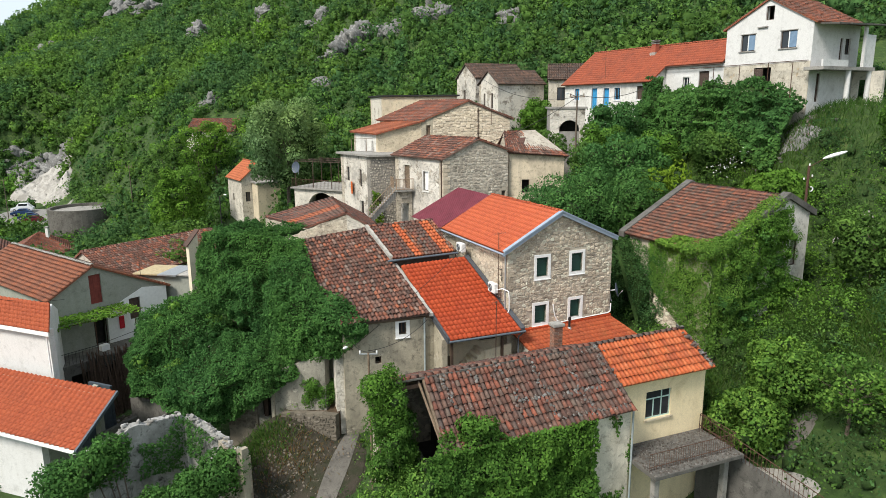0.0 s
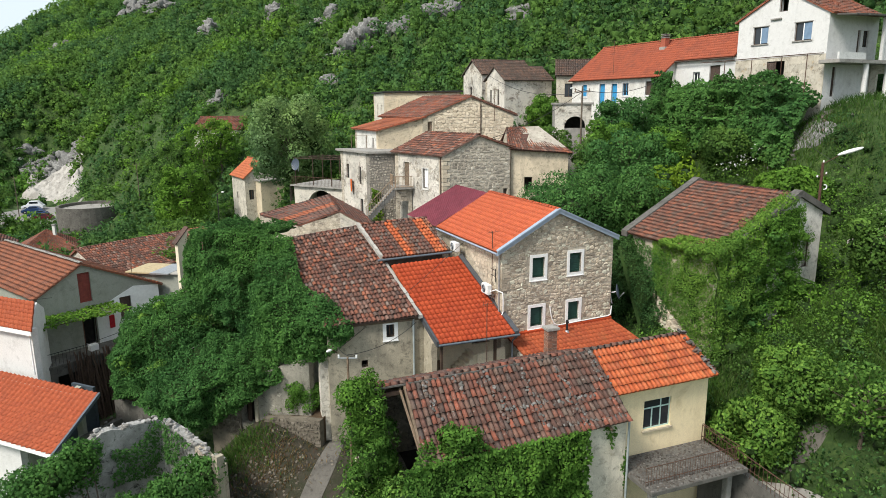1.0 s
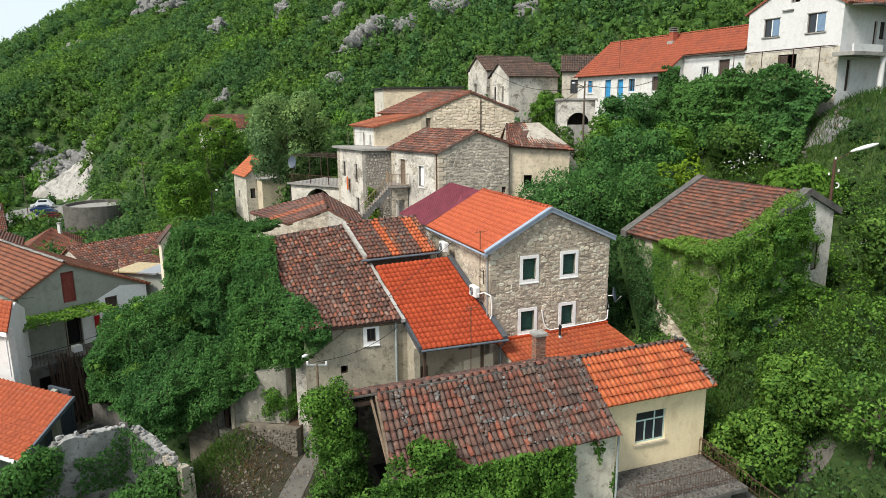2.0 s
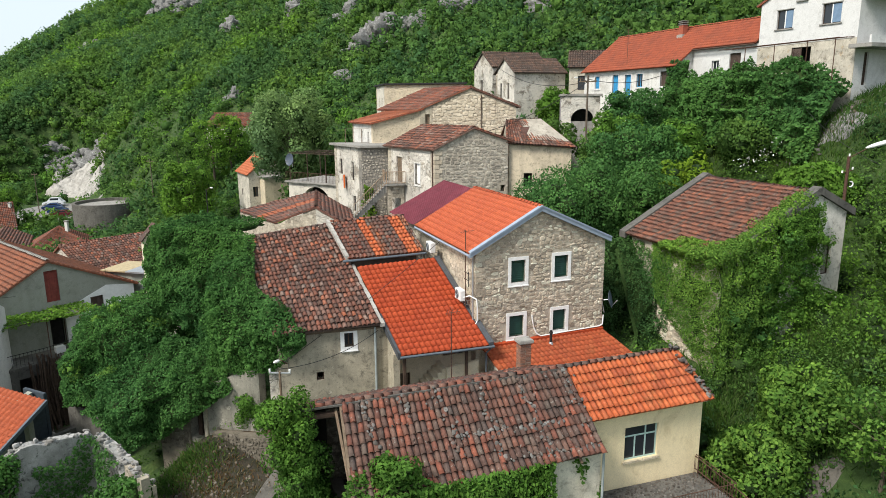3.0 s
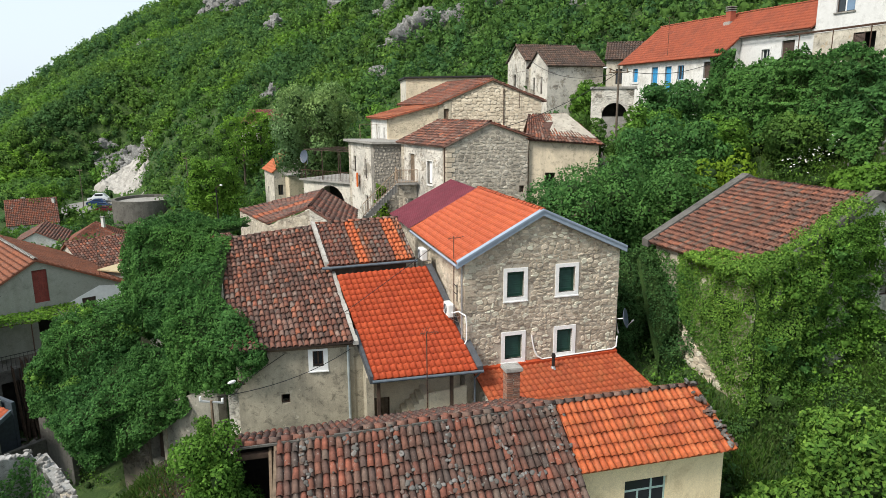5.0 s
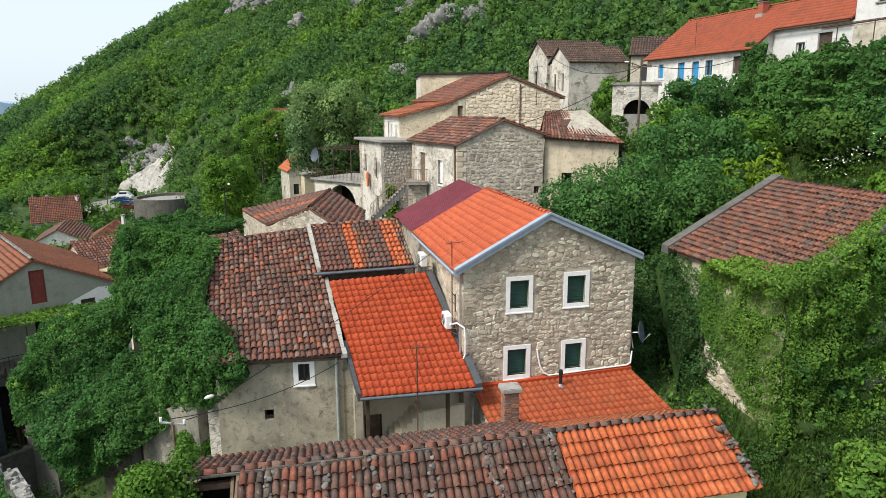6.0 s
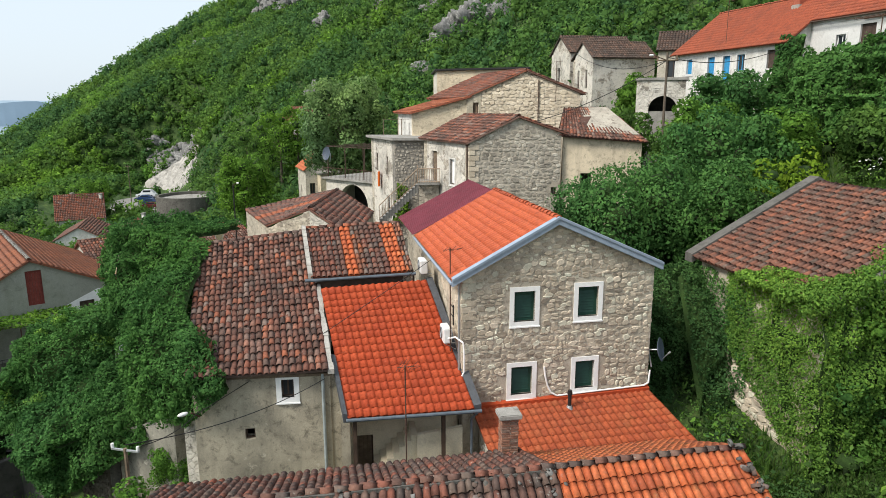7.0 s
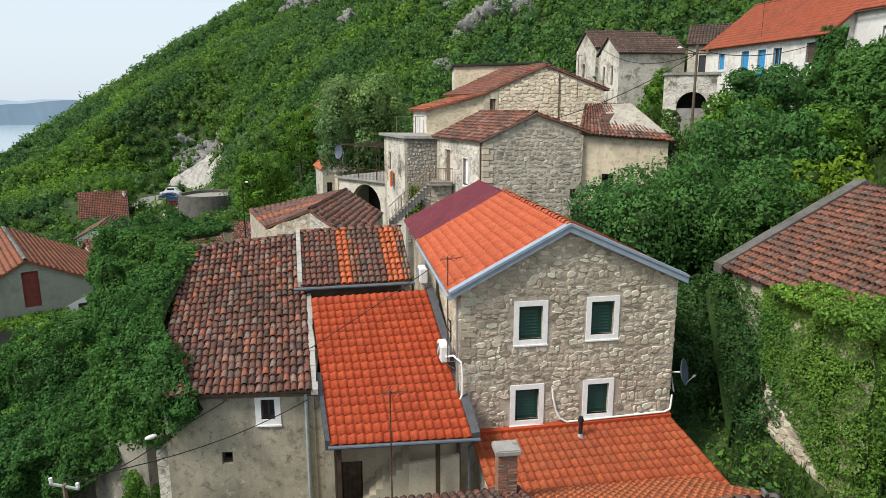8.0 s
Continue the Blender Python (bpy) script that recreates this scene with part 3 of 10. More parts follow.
BARRELS_FAR = [barrel(10 + i, 3) for i in range(4)]
WAVED = [waved()]
DEEP = [waved(h=0.085)]


def stamp(shapes, mats, pick):
    """Join copies of template shapes, each placed by a 4 x 4 matrix."""
    vs, fs, off = [], [], 0
    mats = np.asarray(mats)
    for k, (v, f) in enumerate(shapes):
        m = mats[pick == k]
        if not len(m):
            continue
        h = np.c_[v, np.ones(len(v))]
        p = np.einsum("nij,vj->nvi", m, h)[..., :3]
        vs.append(p.reshape(-1, 3))
        fs.append((f[None] + (np.arange(len(m)) * len(v))[:, None, None] + off).reshape(-1, f.shape[1]))
        off += len(m) * len(v)
    return np.concatenate(vs), np.concatenate(fs)


def tiled_roof(parent, quad, mat, kind="barrel", col=0.205, row=0.335, pieces=0, under=None, rough=1.0, label="", slab=0.09, name="roof", skip=None):
    """A roof slope of single tiles. quad: eave start, eave end, ridge end, ridge start."""
    a, b, c, d = [np.array(p, float) for p in quad]
    shapes = (BARRELS_FAR if col >= 0.24 else BARRELS) if kind == "barrel" else DEEP if kind == "deep" else WAVED
    nrm = np.cross(b - a, d - a)
    nrm /= np.linalg.norm(nrm)
    bm = bmesh.new()
    hexa(bm, [Vector(p - nrm * slab) for p in (a, b, c, d)] + [Vector(p) for p in (a, b, c, d)])
    roof = part(name, bm, under or mat, parent, label)
    width = max(np.linalg.norm(b - a), np.linalg.norm(c - d))
    run = max(np.linalg.norm(d - a), np.linalg.norm(c - b))
    ni, nj = max(2, round(width / col)), max(2, round(run / row))
    r = np.random.default_rng(int(abs(a[0] * 31 + a[1] * 17 + width * 7)) + ni)
    mats = []
    for j in range(nj):
        for i in range(ni):
            s, t = (i + 0.5) / ni, j / nj
            if skip and skip(s, t):
                continue
            lo, hi = a + (b - a) * t * 0 + (d - a) * t, b + (c - b) * t
            p = lo + (hi - lo) * s
            x = (hi - lo) / np.linalg.norm(hi - lo)
            y = (d + (c - d) * s) - (a + (b - a) * s)
            y /= np.linalg.norm(y)
            n = np.cross(x, y)
            w = np.linalg.norm(hi - lo) / ni / (0.205 if kind == "barrel" else 0.225)
            turn = r.normal(0, 0.022) * rough
            x2, y2 = x + y * turn, y - x * turn
            m = np.eye(4)
            ly = run / nj / 0.335 * (1.0 if kind == "barrel" else 0.93)
            m[:3, 0], m[:3, 1], m[:3, 2] = x2 * w, y2 * ly + n * r.normal(0, 0.012) * rough, n
            m[:3, 3] = p - y * 0.05 + n * (0.004 + abs(r.normal(0, 0.006)) * rough) + y * r.normal(0, 0.012) * rough
            mats.append(m)
    pick = r.integers(0, len(shapes), len(mats))
    if pieces:
        for k in range(len(shapes)):
            shared = fast_mesh("tile", *shapes[k])
            shared.materials.append(mat)
            for m, kk in zip(mats[:pieces], pick[:pieces]):
                if kk == k:
                    ob = new("tile", shared)
                    ob.parent = roof
                    ob.matrix_basis = Matrix(m.tolist())
    if len(mats) > pieces:
        v, f = stamp(shapes, mats[pieces:], pick[pieces:])
        tagged(child("tile_field", fast_mesh("tile_field", v, f), mat, roof), kind="stuff")
    return roof


def ridge_caps(parent, a, b, mat, step=0.36, name="ridge_cap", size=1.15, joined=True):
    """A row of half-barrel tiles bedded along a ridge or verge."""
    a, b = np.array(a, float), np.array(b, float)
    n = max(2, round(np.linalg.norm(b - a) / step))
    y = (b - a) / np.linalg.norm(b - a)
    x = np.cross(y, (0, 0, 1.0))
    x /= np.linalg.norm(x)
    z = np.cross(x, y)
    r = np.random.default_rng(n)
    mats = []
    for i in range(n):
        m = np.eye(4)
        k = size * r.uniform(0.95, 1.06)
        m[:3, 0], m[:3, 1], m[:3, 2] = x * k, (y + x * r.normal(0, 0.03)) * step / 0.34, z * k
        m[:3, 3] = a + y * i * step * np.linalg.norm(b - a) / (n * step) + z * r.normal(0.0, 0.008)
        mats.append(m)
    v, f = stamp(BARRELS, mats, r.integers(0, len(BARRELS), n))
    return tagged(child(name, fast_mesh(name, v, f), mat, parent), kind="stuff")


# foliage
def vnoise(p, scale, seed=0):
    """Smooth noise from -1 to 1 at points p."""
    q = np.asarray(p, float) * scale + seed * 17.31
    i = np.floor(q).astype(np.int64)
    f = q - i
    f = f * f * (3 - 2 * f)
    out = 0
    for dx in (0, 1):
        for dy in (0, 1):
            for dz in (0, 1):
                h = (i[..., 0] + dx) * 374761393 + (i[..., 1] + dy) * 668265263 + (i[..., 2] + dz) * 2147483647 + seed * 1442695
                h = (h ^ (h >> 13)) * 1274126177 & 0x7FFFFFFF
                h = (h ^ (h >> 16)) & 0xFFFF
                w = (f[..., 0] if dx else 1 - f[..., 0]) * (f[..., 1] if dy else 1 - f[..., 1]) * (f[..., 2] if dz else 1 - f[..., 2])
                out = out + w * (h / 32767.5 - 1)
    return out


def unit(v):
    return v / np.maximum(np.linalg.norm(v, axis=-1, keepdims=True), 1e-9)


def leaf_cards(p, nrm, size, r, spread=0.7, long=0.55, wide=0.33):
    """Folded diamond leaves at points p, facing about nrm."""
    n = unit(nrm + r.normal(0, spread, p.shape))
    t = unit(np.cross(n, r.normal(0, 1, p.shape)))
    b = np.cross(n, t)
    s = (size * r.uniform(0.6, 1.4, len(p)))[:, None]
    v = np.stack([p - t * s * long, p + b * s * wide - n * s * 0.12, p + t * s * long - n * s * 0.06, p - b * s * wide - n * s * 0.12], 1)
    f = np.arange(len(p) * 4).reshape(-1, 4)[:, ::-1]
    return v.reshape(-1, 3), f


def billow(p, scale, seed=0):
    """Rounded lumps with sharp creases between them, from -1 to 1."""
    return 1 - 2 * np.abs(vnoise(p, scale, seed)) ** 0.8 * 1.35


def swelling(p, bulge, seed):
    return bulge * (0.30 + 0.45 * vnoise(p, 0.55, seed) + 0.46 * billow(p, 0.95, seed + 3) + 0.16 * billow(p, 2.3, seed + 7))


def ivy_sheet(name, quads, density, size, bulge, mat, label, seed=1, core=True, parent=None, thin=None, rim=0.1):
    """Climbing growth over four-cornered surfaces; bulge is how far the growth swells from them, rim how much of it is left at a surface's edge."""
    r = np.random.default_rng(seed)
    vs, fs, cores = [], [], bmesh.new()
    off = 0
    for quad in quads:
        a, b, c, d = [np.array(q, float) for q in quad]
        nrm = np.cross(b - a, d - a)
        area = (np.linalg.norm(nrm) + np.linalg.norm(np.cross(c - b, c - d))) / 2
        nrm /= np.linalg.norm(nrm)
        n = int(area * density)
        s, t = r.uniform(-0.02, 1.02, (2, n))
        p = a + (b - a) * s[:, None] + ((d + (c - d) * s[:, None]) - (a + (b - a) * s[:, None])) * t[:, None]
        swell = swelling(p, bulge, seed)
        edge = np.clip(np.minimum.reduce([s, 1 - s, t, 1 - t]) * 7, rim, 1)
        q = p + nrm * (swell * edge + r.uniform(-0.10, 0.10, n))[:, None] * np.ones(3)
        keep = np.ones(n, bool)
        if thin is not None:
            keep = vnoise(p, 0.7, seed + 9) + 0.5 * vnoise(p, 2.1, seed + 5) > thin
        grad = np.stack([(swelling(p + e, bulge, seed) - swelling(p - e, bulge, seed)) / 0.3 for e in np.eye(3) * 0.15], -1)
        v, f = leaf_cards(q[keep], (nrm - grad * 0.8 + np.array((0, 0, 0.4)))[keep], size, r, 0.55)
        vs.append(v)
        fs.append(f + off)
        off += len(v)
        if core:
            k = max(3, int(np.sqrt(area) / 0.4))
            grid = []
            for j in range(k + 1):
                for i in range(k + 1):
                    s0, t0 = i / k, j / k
                    g = a + (b - a) * s0 + ((d + (c - d) * s0) - (a + (b - a) * s0)) * t0
                    e0 = min(1, max(rim, min(s0, 1 - s0, t0, 1 - t0) * 7))
                    sw = swelling(g[None], bulge, seed)[0] * e0 - 0.14 - 0.22 * bulge
                    grid.append(cores.verts.new(g + nrm * sw))
            for j in range(k):
                for i in range(k):
                    o = j * (k + 1) + i
                    cores.faces.new((grid[o], grid[o + 1], grid[o + k + 2], grid[o + k + 1]))
    holder = thing(name, Matrix(), label, "climbing plant") if parent is None else parent
    leaf = tagged(child("foliage", fast_mesh("foliage", np.concatenate(vs), np.concatenate(fs)), mat, holder), kind="stuff")
    # core behind the leaves, coloured dark in place of the shade there
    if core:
        part("shaded_core", cores, M_SHADE_LEAF, holder)
    else:
        cores.free()
    return holder


def lobes_to_leaves(centres, radii, per, size, r, squash=0.8, seed=1, up=0.25):
    """Leaf cards on the outside of many uneven lobes."""
    n = len(centres)
    d = unit(r.normal(0, 1, (n, per, 3)) + np.array((0, 0, up)))
    rad = radii[:, None] * (0.70 + 0.36 * r.uniform(0, 1, (n, per)) ** 0.6)
    p = centres[:, None] + d * rad[..., None] * np.array((1, 1, squash))
    p = p.reshape(-1, 3)
    rr = np.repeat(radii, per)
    p = p + d.reshape(-1, 3) * ((vnoise(p, 0.9, seed) * 0.30 + billow(p, 1.9, seed + 2) * 0.13) * np.minimum(rr, 2.5))[:, None]
    s = size if np.isscalar(size) else np.repeat(size, per)
    return leaf_cards(p, d.reshape(-1, 3), s, r, 0.55)


def stone_shapes(n=8):
    out = []
    for k in range(n):
        r = random.Random(50 + k)
        m, v, f = 8, [], []
        rad = [r.uniform(0.74, 1.16) for _ in range(m)]
        for ring, (s, y) in enumerate(((1.0, 0.0), (0.98, -0.6), (0.86, -1.0))):
            for i in range(m):
                a = 2 * math.pi * i / m + 0.2
                cx, cz = math.cos(a), math.sin(a)
                e = (abs(cx) ** 5.0 + abs(cz) ** 5.0) ** (-1 / 5.0)
                v.append((cx * e * 0.5 * s * rad[i], y + (r.uniform(-0.14, 0.14) if ring else 0), cz * e * 0.5 * s * rad[(i + 3) % m]))
        for ring in range(2):
            for i in range(m):
                j = (i + 1) % m
                f.append((ring * m + i, ring * m + j, ring * m + m + j, ring * m + m + i))
        v.append((0, -1.0 + r.uniform(-0.1, 0.1), 0))
        for i in range(0, m, 2):
            f.append((2 * m + i, 2 * m + i + 1, 2 * m + (i + 2) % m, 3 * m))
        out.append((np.array(v), np.array(f)))
    return out


STONES = stone_shapes()


def piece_mesh(name, shape, mat):
    v, f = shape
    me = bpy.data.meshes.new(name)
    me.from_pydata(v.tolist(), [], [tuple(dict.fromkeys(q)) for q in f.tolist()])
    me.materials.append(mat)
    return me


def laid_stones(parent, m, profile, base, holes, mat, pieces=0, course=(0.17, 0.33), length=(0.2, 0.55), seed=3, depth=0.035, gap=0.035):
    """Rubble stones set in a wall's face, course by course."""
    r = random.Random(seed)
    mats, z = [], base
    x_end = profile[-1][0]
    top = max(p[1] for p in profile)
    while z < top:
        h = r.uniform(*course)
        x = profile[0][0] + r.uniform(-0.1, 0.02)
        while x < x_end:
            w = r.uniform(*length)
            if x + w > x_end:
                w = x_end - x + 0.02
            cx, cz = x + w / 2 + r.uniform(-0.03, 0.03), z + h / 2 + r.uniform(-0.07, 0.07)
            ok = w > 0.1 and cz + h / 2 < level(profile, min(max(cx, profile[0][0]), x_end)) + 0.02
            for hx0, hz0, hx1, hz1 in holes:
                if cx + w * 0.42 > hx0 and cx - w * 0.42 < hx1 and cz + h * 0.42 > hz0 and cz - h * 0.42 < hz1:
                    ok = False
            if ok:
                hh = h * r.uniform(0.75, 1.2)
                mats.append(m @ Matrix.LocRotScale((cx, 0.004, cz), Euler((0, r.gauss(0, 0.13), 0)), (w * r.uniform(0.82, 1.05) - gap, depth * r.uniform(0.5, 1.5), hh - gap)))
            x += w
        z += h
    pick = np.array([r.randrange(len(STONES)) for _ in mats])
    meshes = [piece_mesh("stone", s, mat) for s in STONES]
    for mt, k in zip(mats[:pieces], pick[:pieces]):
        ob = new("stone", meshes[k])
        ob.parent = parent
        ob.matrix_basis = mt
    rest = mats[pieces:]
    if rest:
        bm_v, bm_f, off = [], [], 0
        for mt, k in zip(rest, pick[pieces:]):
            v, f = STONES[k]
            h = np.c_[v, np.ones(len(v))] @ np.array(mt).T
            bm_v.append(h[:, :3])
            bm_f += [tuple(i + off for i in dict.fromkeys(q)) for q in f.tolist()]
            off += len(v)
        me = bpy.data.meshes.new("stonework")
        me.from_pydata(np.concatenate(bm_v).tolist(), [], bm_f)
        tagged(child("stonework", me, mat, parent), kind="stuff")


def side(w, d, which):
    """The frame of one wall of a w x d plan: x along the wall, y into it."""
    return {"front": pose(0, 0, 0), "right": pose(w, 0, 0, 0, 0, 90), "back": pose(w, d, 0, 0, 0, 180), "left": pose(0, d, 0, 0, 0, 270)}[which]


def walls(parent, w, d, base, tops, mats, holes=None, thick=0.5, ragged=None):
    """Four walls. tops: side -> top profile; holes: side -> openings."""
    holes, made = holes or {}, {}
    for name in ("front", "right", "back", "left"):
        m = side(w, d, name)
        prof = tops[name]
        if name in ("right", "left"):
            end = prof[-1][0]
            prof = [(min(max(x, thick + 0.002), end - thick - 0.002), level(prof, min(max(x, thick + 0.002), end - thick - 0.002))) for x, z in prof]
        mat = mats[name] if isinstance(mats, dict) else mats
        made[name] = part("wall", wall_mesh(prof, base, holes.get(name, []), thick, m, (ragged or {}).get(name, 0)), mat, parent)
    mw = parent.matrix_world
    FOOT.append((mw.inverted(), w, d))
    return made


def skew(h, k):
    """Lean the plan of a house that is out of square: x moves by k for each metre of depth."""
    m = Matrix(((1, k, 0, 0), (0, 1, 0, 0), (0, 0, 1, 0), (0, 0, 0, 1)))
    for me in {o.data for o in h.children_recursive if o.data}:
        me.transform(m)
    return h


def gable_tops(w, d, zl, zr, apex_x, za, axis="y"):
    """Top profiles for a roof whose ridge runs along y (gables front and back) or along x."""
    if axis == "y":
        return {"front": [(0, zl), (apex_x, za), (w, zr)], "back": [(0, zr), (w - apex_x, za), (w, zl)], "left": [(0, zl), (d, zl)], "right": [(0, zr), (d, zr)]}
    return {"front": [(0, zl), (w, zl)], "back": [(0, zr), (w, zr)], "right": [(0, zl), (apex_x, za), (d, zr)], "left": [(0, zr), (d - apex_x, za), (d, zl)]}

# ---- land ----
def soft_max(a, b, k=2.0):
    return k * np.logaddexp(a / k, b / k)


def hgt(x, y):
    """Height of the ground: valley floor, village slope rising to the right and back, steep hill beyond."""
    x, y = np.asarray(x, float), np.asarray(y, float)
    q = ((x + 22) * 62 + (y - 38) * 14) / 63.6
    rise = 6 * np.logaddexp(0, q / 6)
    lift = 1 / (1 + np.exp(-np.clip(q / 8, -30, 30)))
    h = -4.0 + 0.27 * rise + 0.115 * (y - 38) * lift

    def ramp(v):
        return 1 / (1 + np.exp(-np.clip(v, -30, 30)))
    h = h - 5.5 * ramp((y - 88) / 6) * ramp((-48 - x) / 7) * (1 - 0.5 * ramp((y - 142) / 5))

    def mound(cx, cy, r, a):
        return a * np.exp(-((x - cx) ** 2 + (y - cy) ** 2) / (r * r))
    h = h + mound(12, 30, 7, -4.5) + mound(-27, 92, 7, -2.2) + mound(-6.5, 35.5, 7, 1.3) + mound(-5.5, 30, 5, 1.0) + mound(-9.6, 34.9, 2.9, 2.2) + mound(3, 35, 5, 1.5) + mound(26, 44, 7, -2.0) + mound(28, 70, 12, 4.0) + mound(2, 66, 9, 1.5) + mound(30, 32, 9, 3.0)
    # bank that carries the porch of the white house
    u, v = 0.477 * (x - 26.2) - 0.879 * (y - 63.75), 0.879 * (x - 26.2) + 0.477 * (y - 63.75)
    h = h + 7.2 * ramp((u - 7) / 1.5) * ramp((v + 4) / 1.4) * (1 - 0.6 * ramp((v - 4) / 1.5)) * (1 - ramp((u - 26) / 3))
    hill = 11 + 0.33 * (x + 43.7) + 0.45 * (y - 117)
    along, across = -0.57 * (x + 60) + 0.82 * (y - 100), 0.82 * (x + 60) + 0.57 * (y - 100)
    hill = hill - 28 * np.exp(-(across / 18) ** 2) / (1 + np.exp(np.clip((along - 116) / 4, -30, 30)))
    h = soft_max(h, hill, 3.0)
    h = soft_max(h, np.full_like(h, -9.5), 1.2)
    west = -235 - x
    h = h - 0.62 * 12 * np.logaddexp(0, west / 12)
    p = np.stack([x, y, x * 0], -1)
    far = np.clip((y - 85) / 60, 0, 1)
    return h + vnoise(p, 0.11, 2) * 0.5 + far * (vnoise(p, 0.03, 4) * 4.0 + vnoise(p, 0.085, 5) * 1.8)


def grid_axis(stops):
    out = []
    for a, b, step in stops:
        out += list(np.arange(a, b, step))
    return np.array(out + [stops[-1][1]])


gx = grid_axis([(-4600, -600, 500), (-600, -300, 30), (-300, -60, 6), (-60, 50, 1.6), (50, 120, 6), (120, 600, 40), (600, 4600, 500)])
gy = grid_axis([(-4600, -200, 400), (-200, -10, 20), (-10, 100, 1.6), (100, 240, 4), (240, 520, 8), (520, 1000, 40), (1000, 4600, 400)])
X, Y = np.meshgrid(gx, gy)
Z = hgt(X, Y)
Z = np.where(Y > 560, np.minimum(Z, 150 - (Y - 560) * 0.2), Z)
Z = np.clip(Z, -90, 160)
nx, ny = len(gx), len(gy)
idx = np.arange(nx * ny).reshape(ny, nx)
faces = np.stack([idx[:-1, :-1], idx[:-1, 1:], idx[1:, 1:], idx[1:, :-1]], -1).reshape(-1, 4)
ground = child("ground", fast_mesh("ground", np.stack([X, Y, Z], -1).reshape(-1, 3), faces), M_GROUND)
ground.data.polygons.foreach_set("use_smooth", np.ones(len(faces), bool))
tagged(ground, "scrub-covered slope of earth, grass and stones", "ground", kind="structure")

water_mat = Nodes("lake_water", 0.18, 0.0, 0.5)
water_mat.bump(water_mat.noise(0.02, 3), 0.05, 1.0)
bm = bmesh.new()
vs = [bm.verts.new(p) for p in ((-4900, 100, -60), (200, 600, -60), (200, 4900, -60), (-4900, 4900, -60))]
bm.faces.new(vs)
tagged(part("water", bm, water_mat.done((0.30, 0.38, 0.43))), "calm pale blue lake in the valley", "water", kind="structure")


def far_ridge(dist, low, high, colour, seed, az0=20, az1=75):
    """A distant mountain chain beyond the lake, with the air's haze put into its colour."""
    mat = plain("haze_tinted_hills", colour, 1.0, 0, 0.12, 0.004, 0.0)
    pts = []
    for i in range(80):
        a = radians(az0 + (az1 - az0) * i / 79)
        h = low + (high - low) * (0.5 + 0.5 * vnoise(np.array([[i * 0.09, seed, 0]]), 1.0, seed)[0]) + 14 * vnoise(np.array([[i * 0.5, seed, 0]]), 1.0, seed)[0]
        pts.append((a, h))
    bm = bmesh.new()
    rings = []
    for a, h in pts:
        ring = []
        for k, z in ((0.96, -62), (1.0, h), (1.04, -62)):
            ring.append(bm.verts.new((-math.sin(a) * dist * k, math.cos(a) * dist * k, z)))
        rings.append(ring)
    for r0, r1 in zip(rings, rings[1:]):
        for k in range(2):
            bm.faces.new((r0[k], r1[k], r1[k + 1], r0[k + 1]))
    return tagged(part("backdrop", bm, mat), "hazy blue mountains across the lake", "mountains", kind="structure")


# bluish haze is part of each ridge's colour, paler on the farther one
far_ridge(3500, -30, 75, (0.13, 0.19, 0.25), 3)
far_ridge(4300, 20, 95, (0.30, 0.39, 0.47), 8)

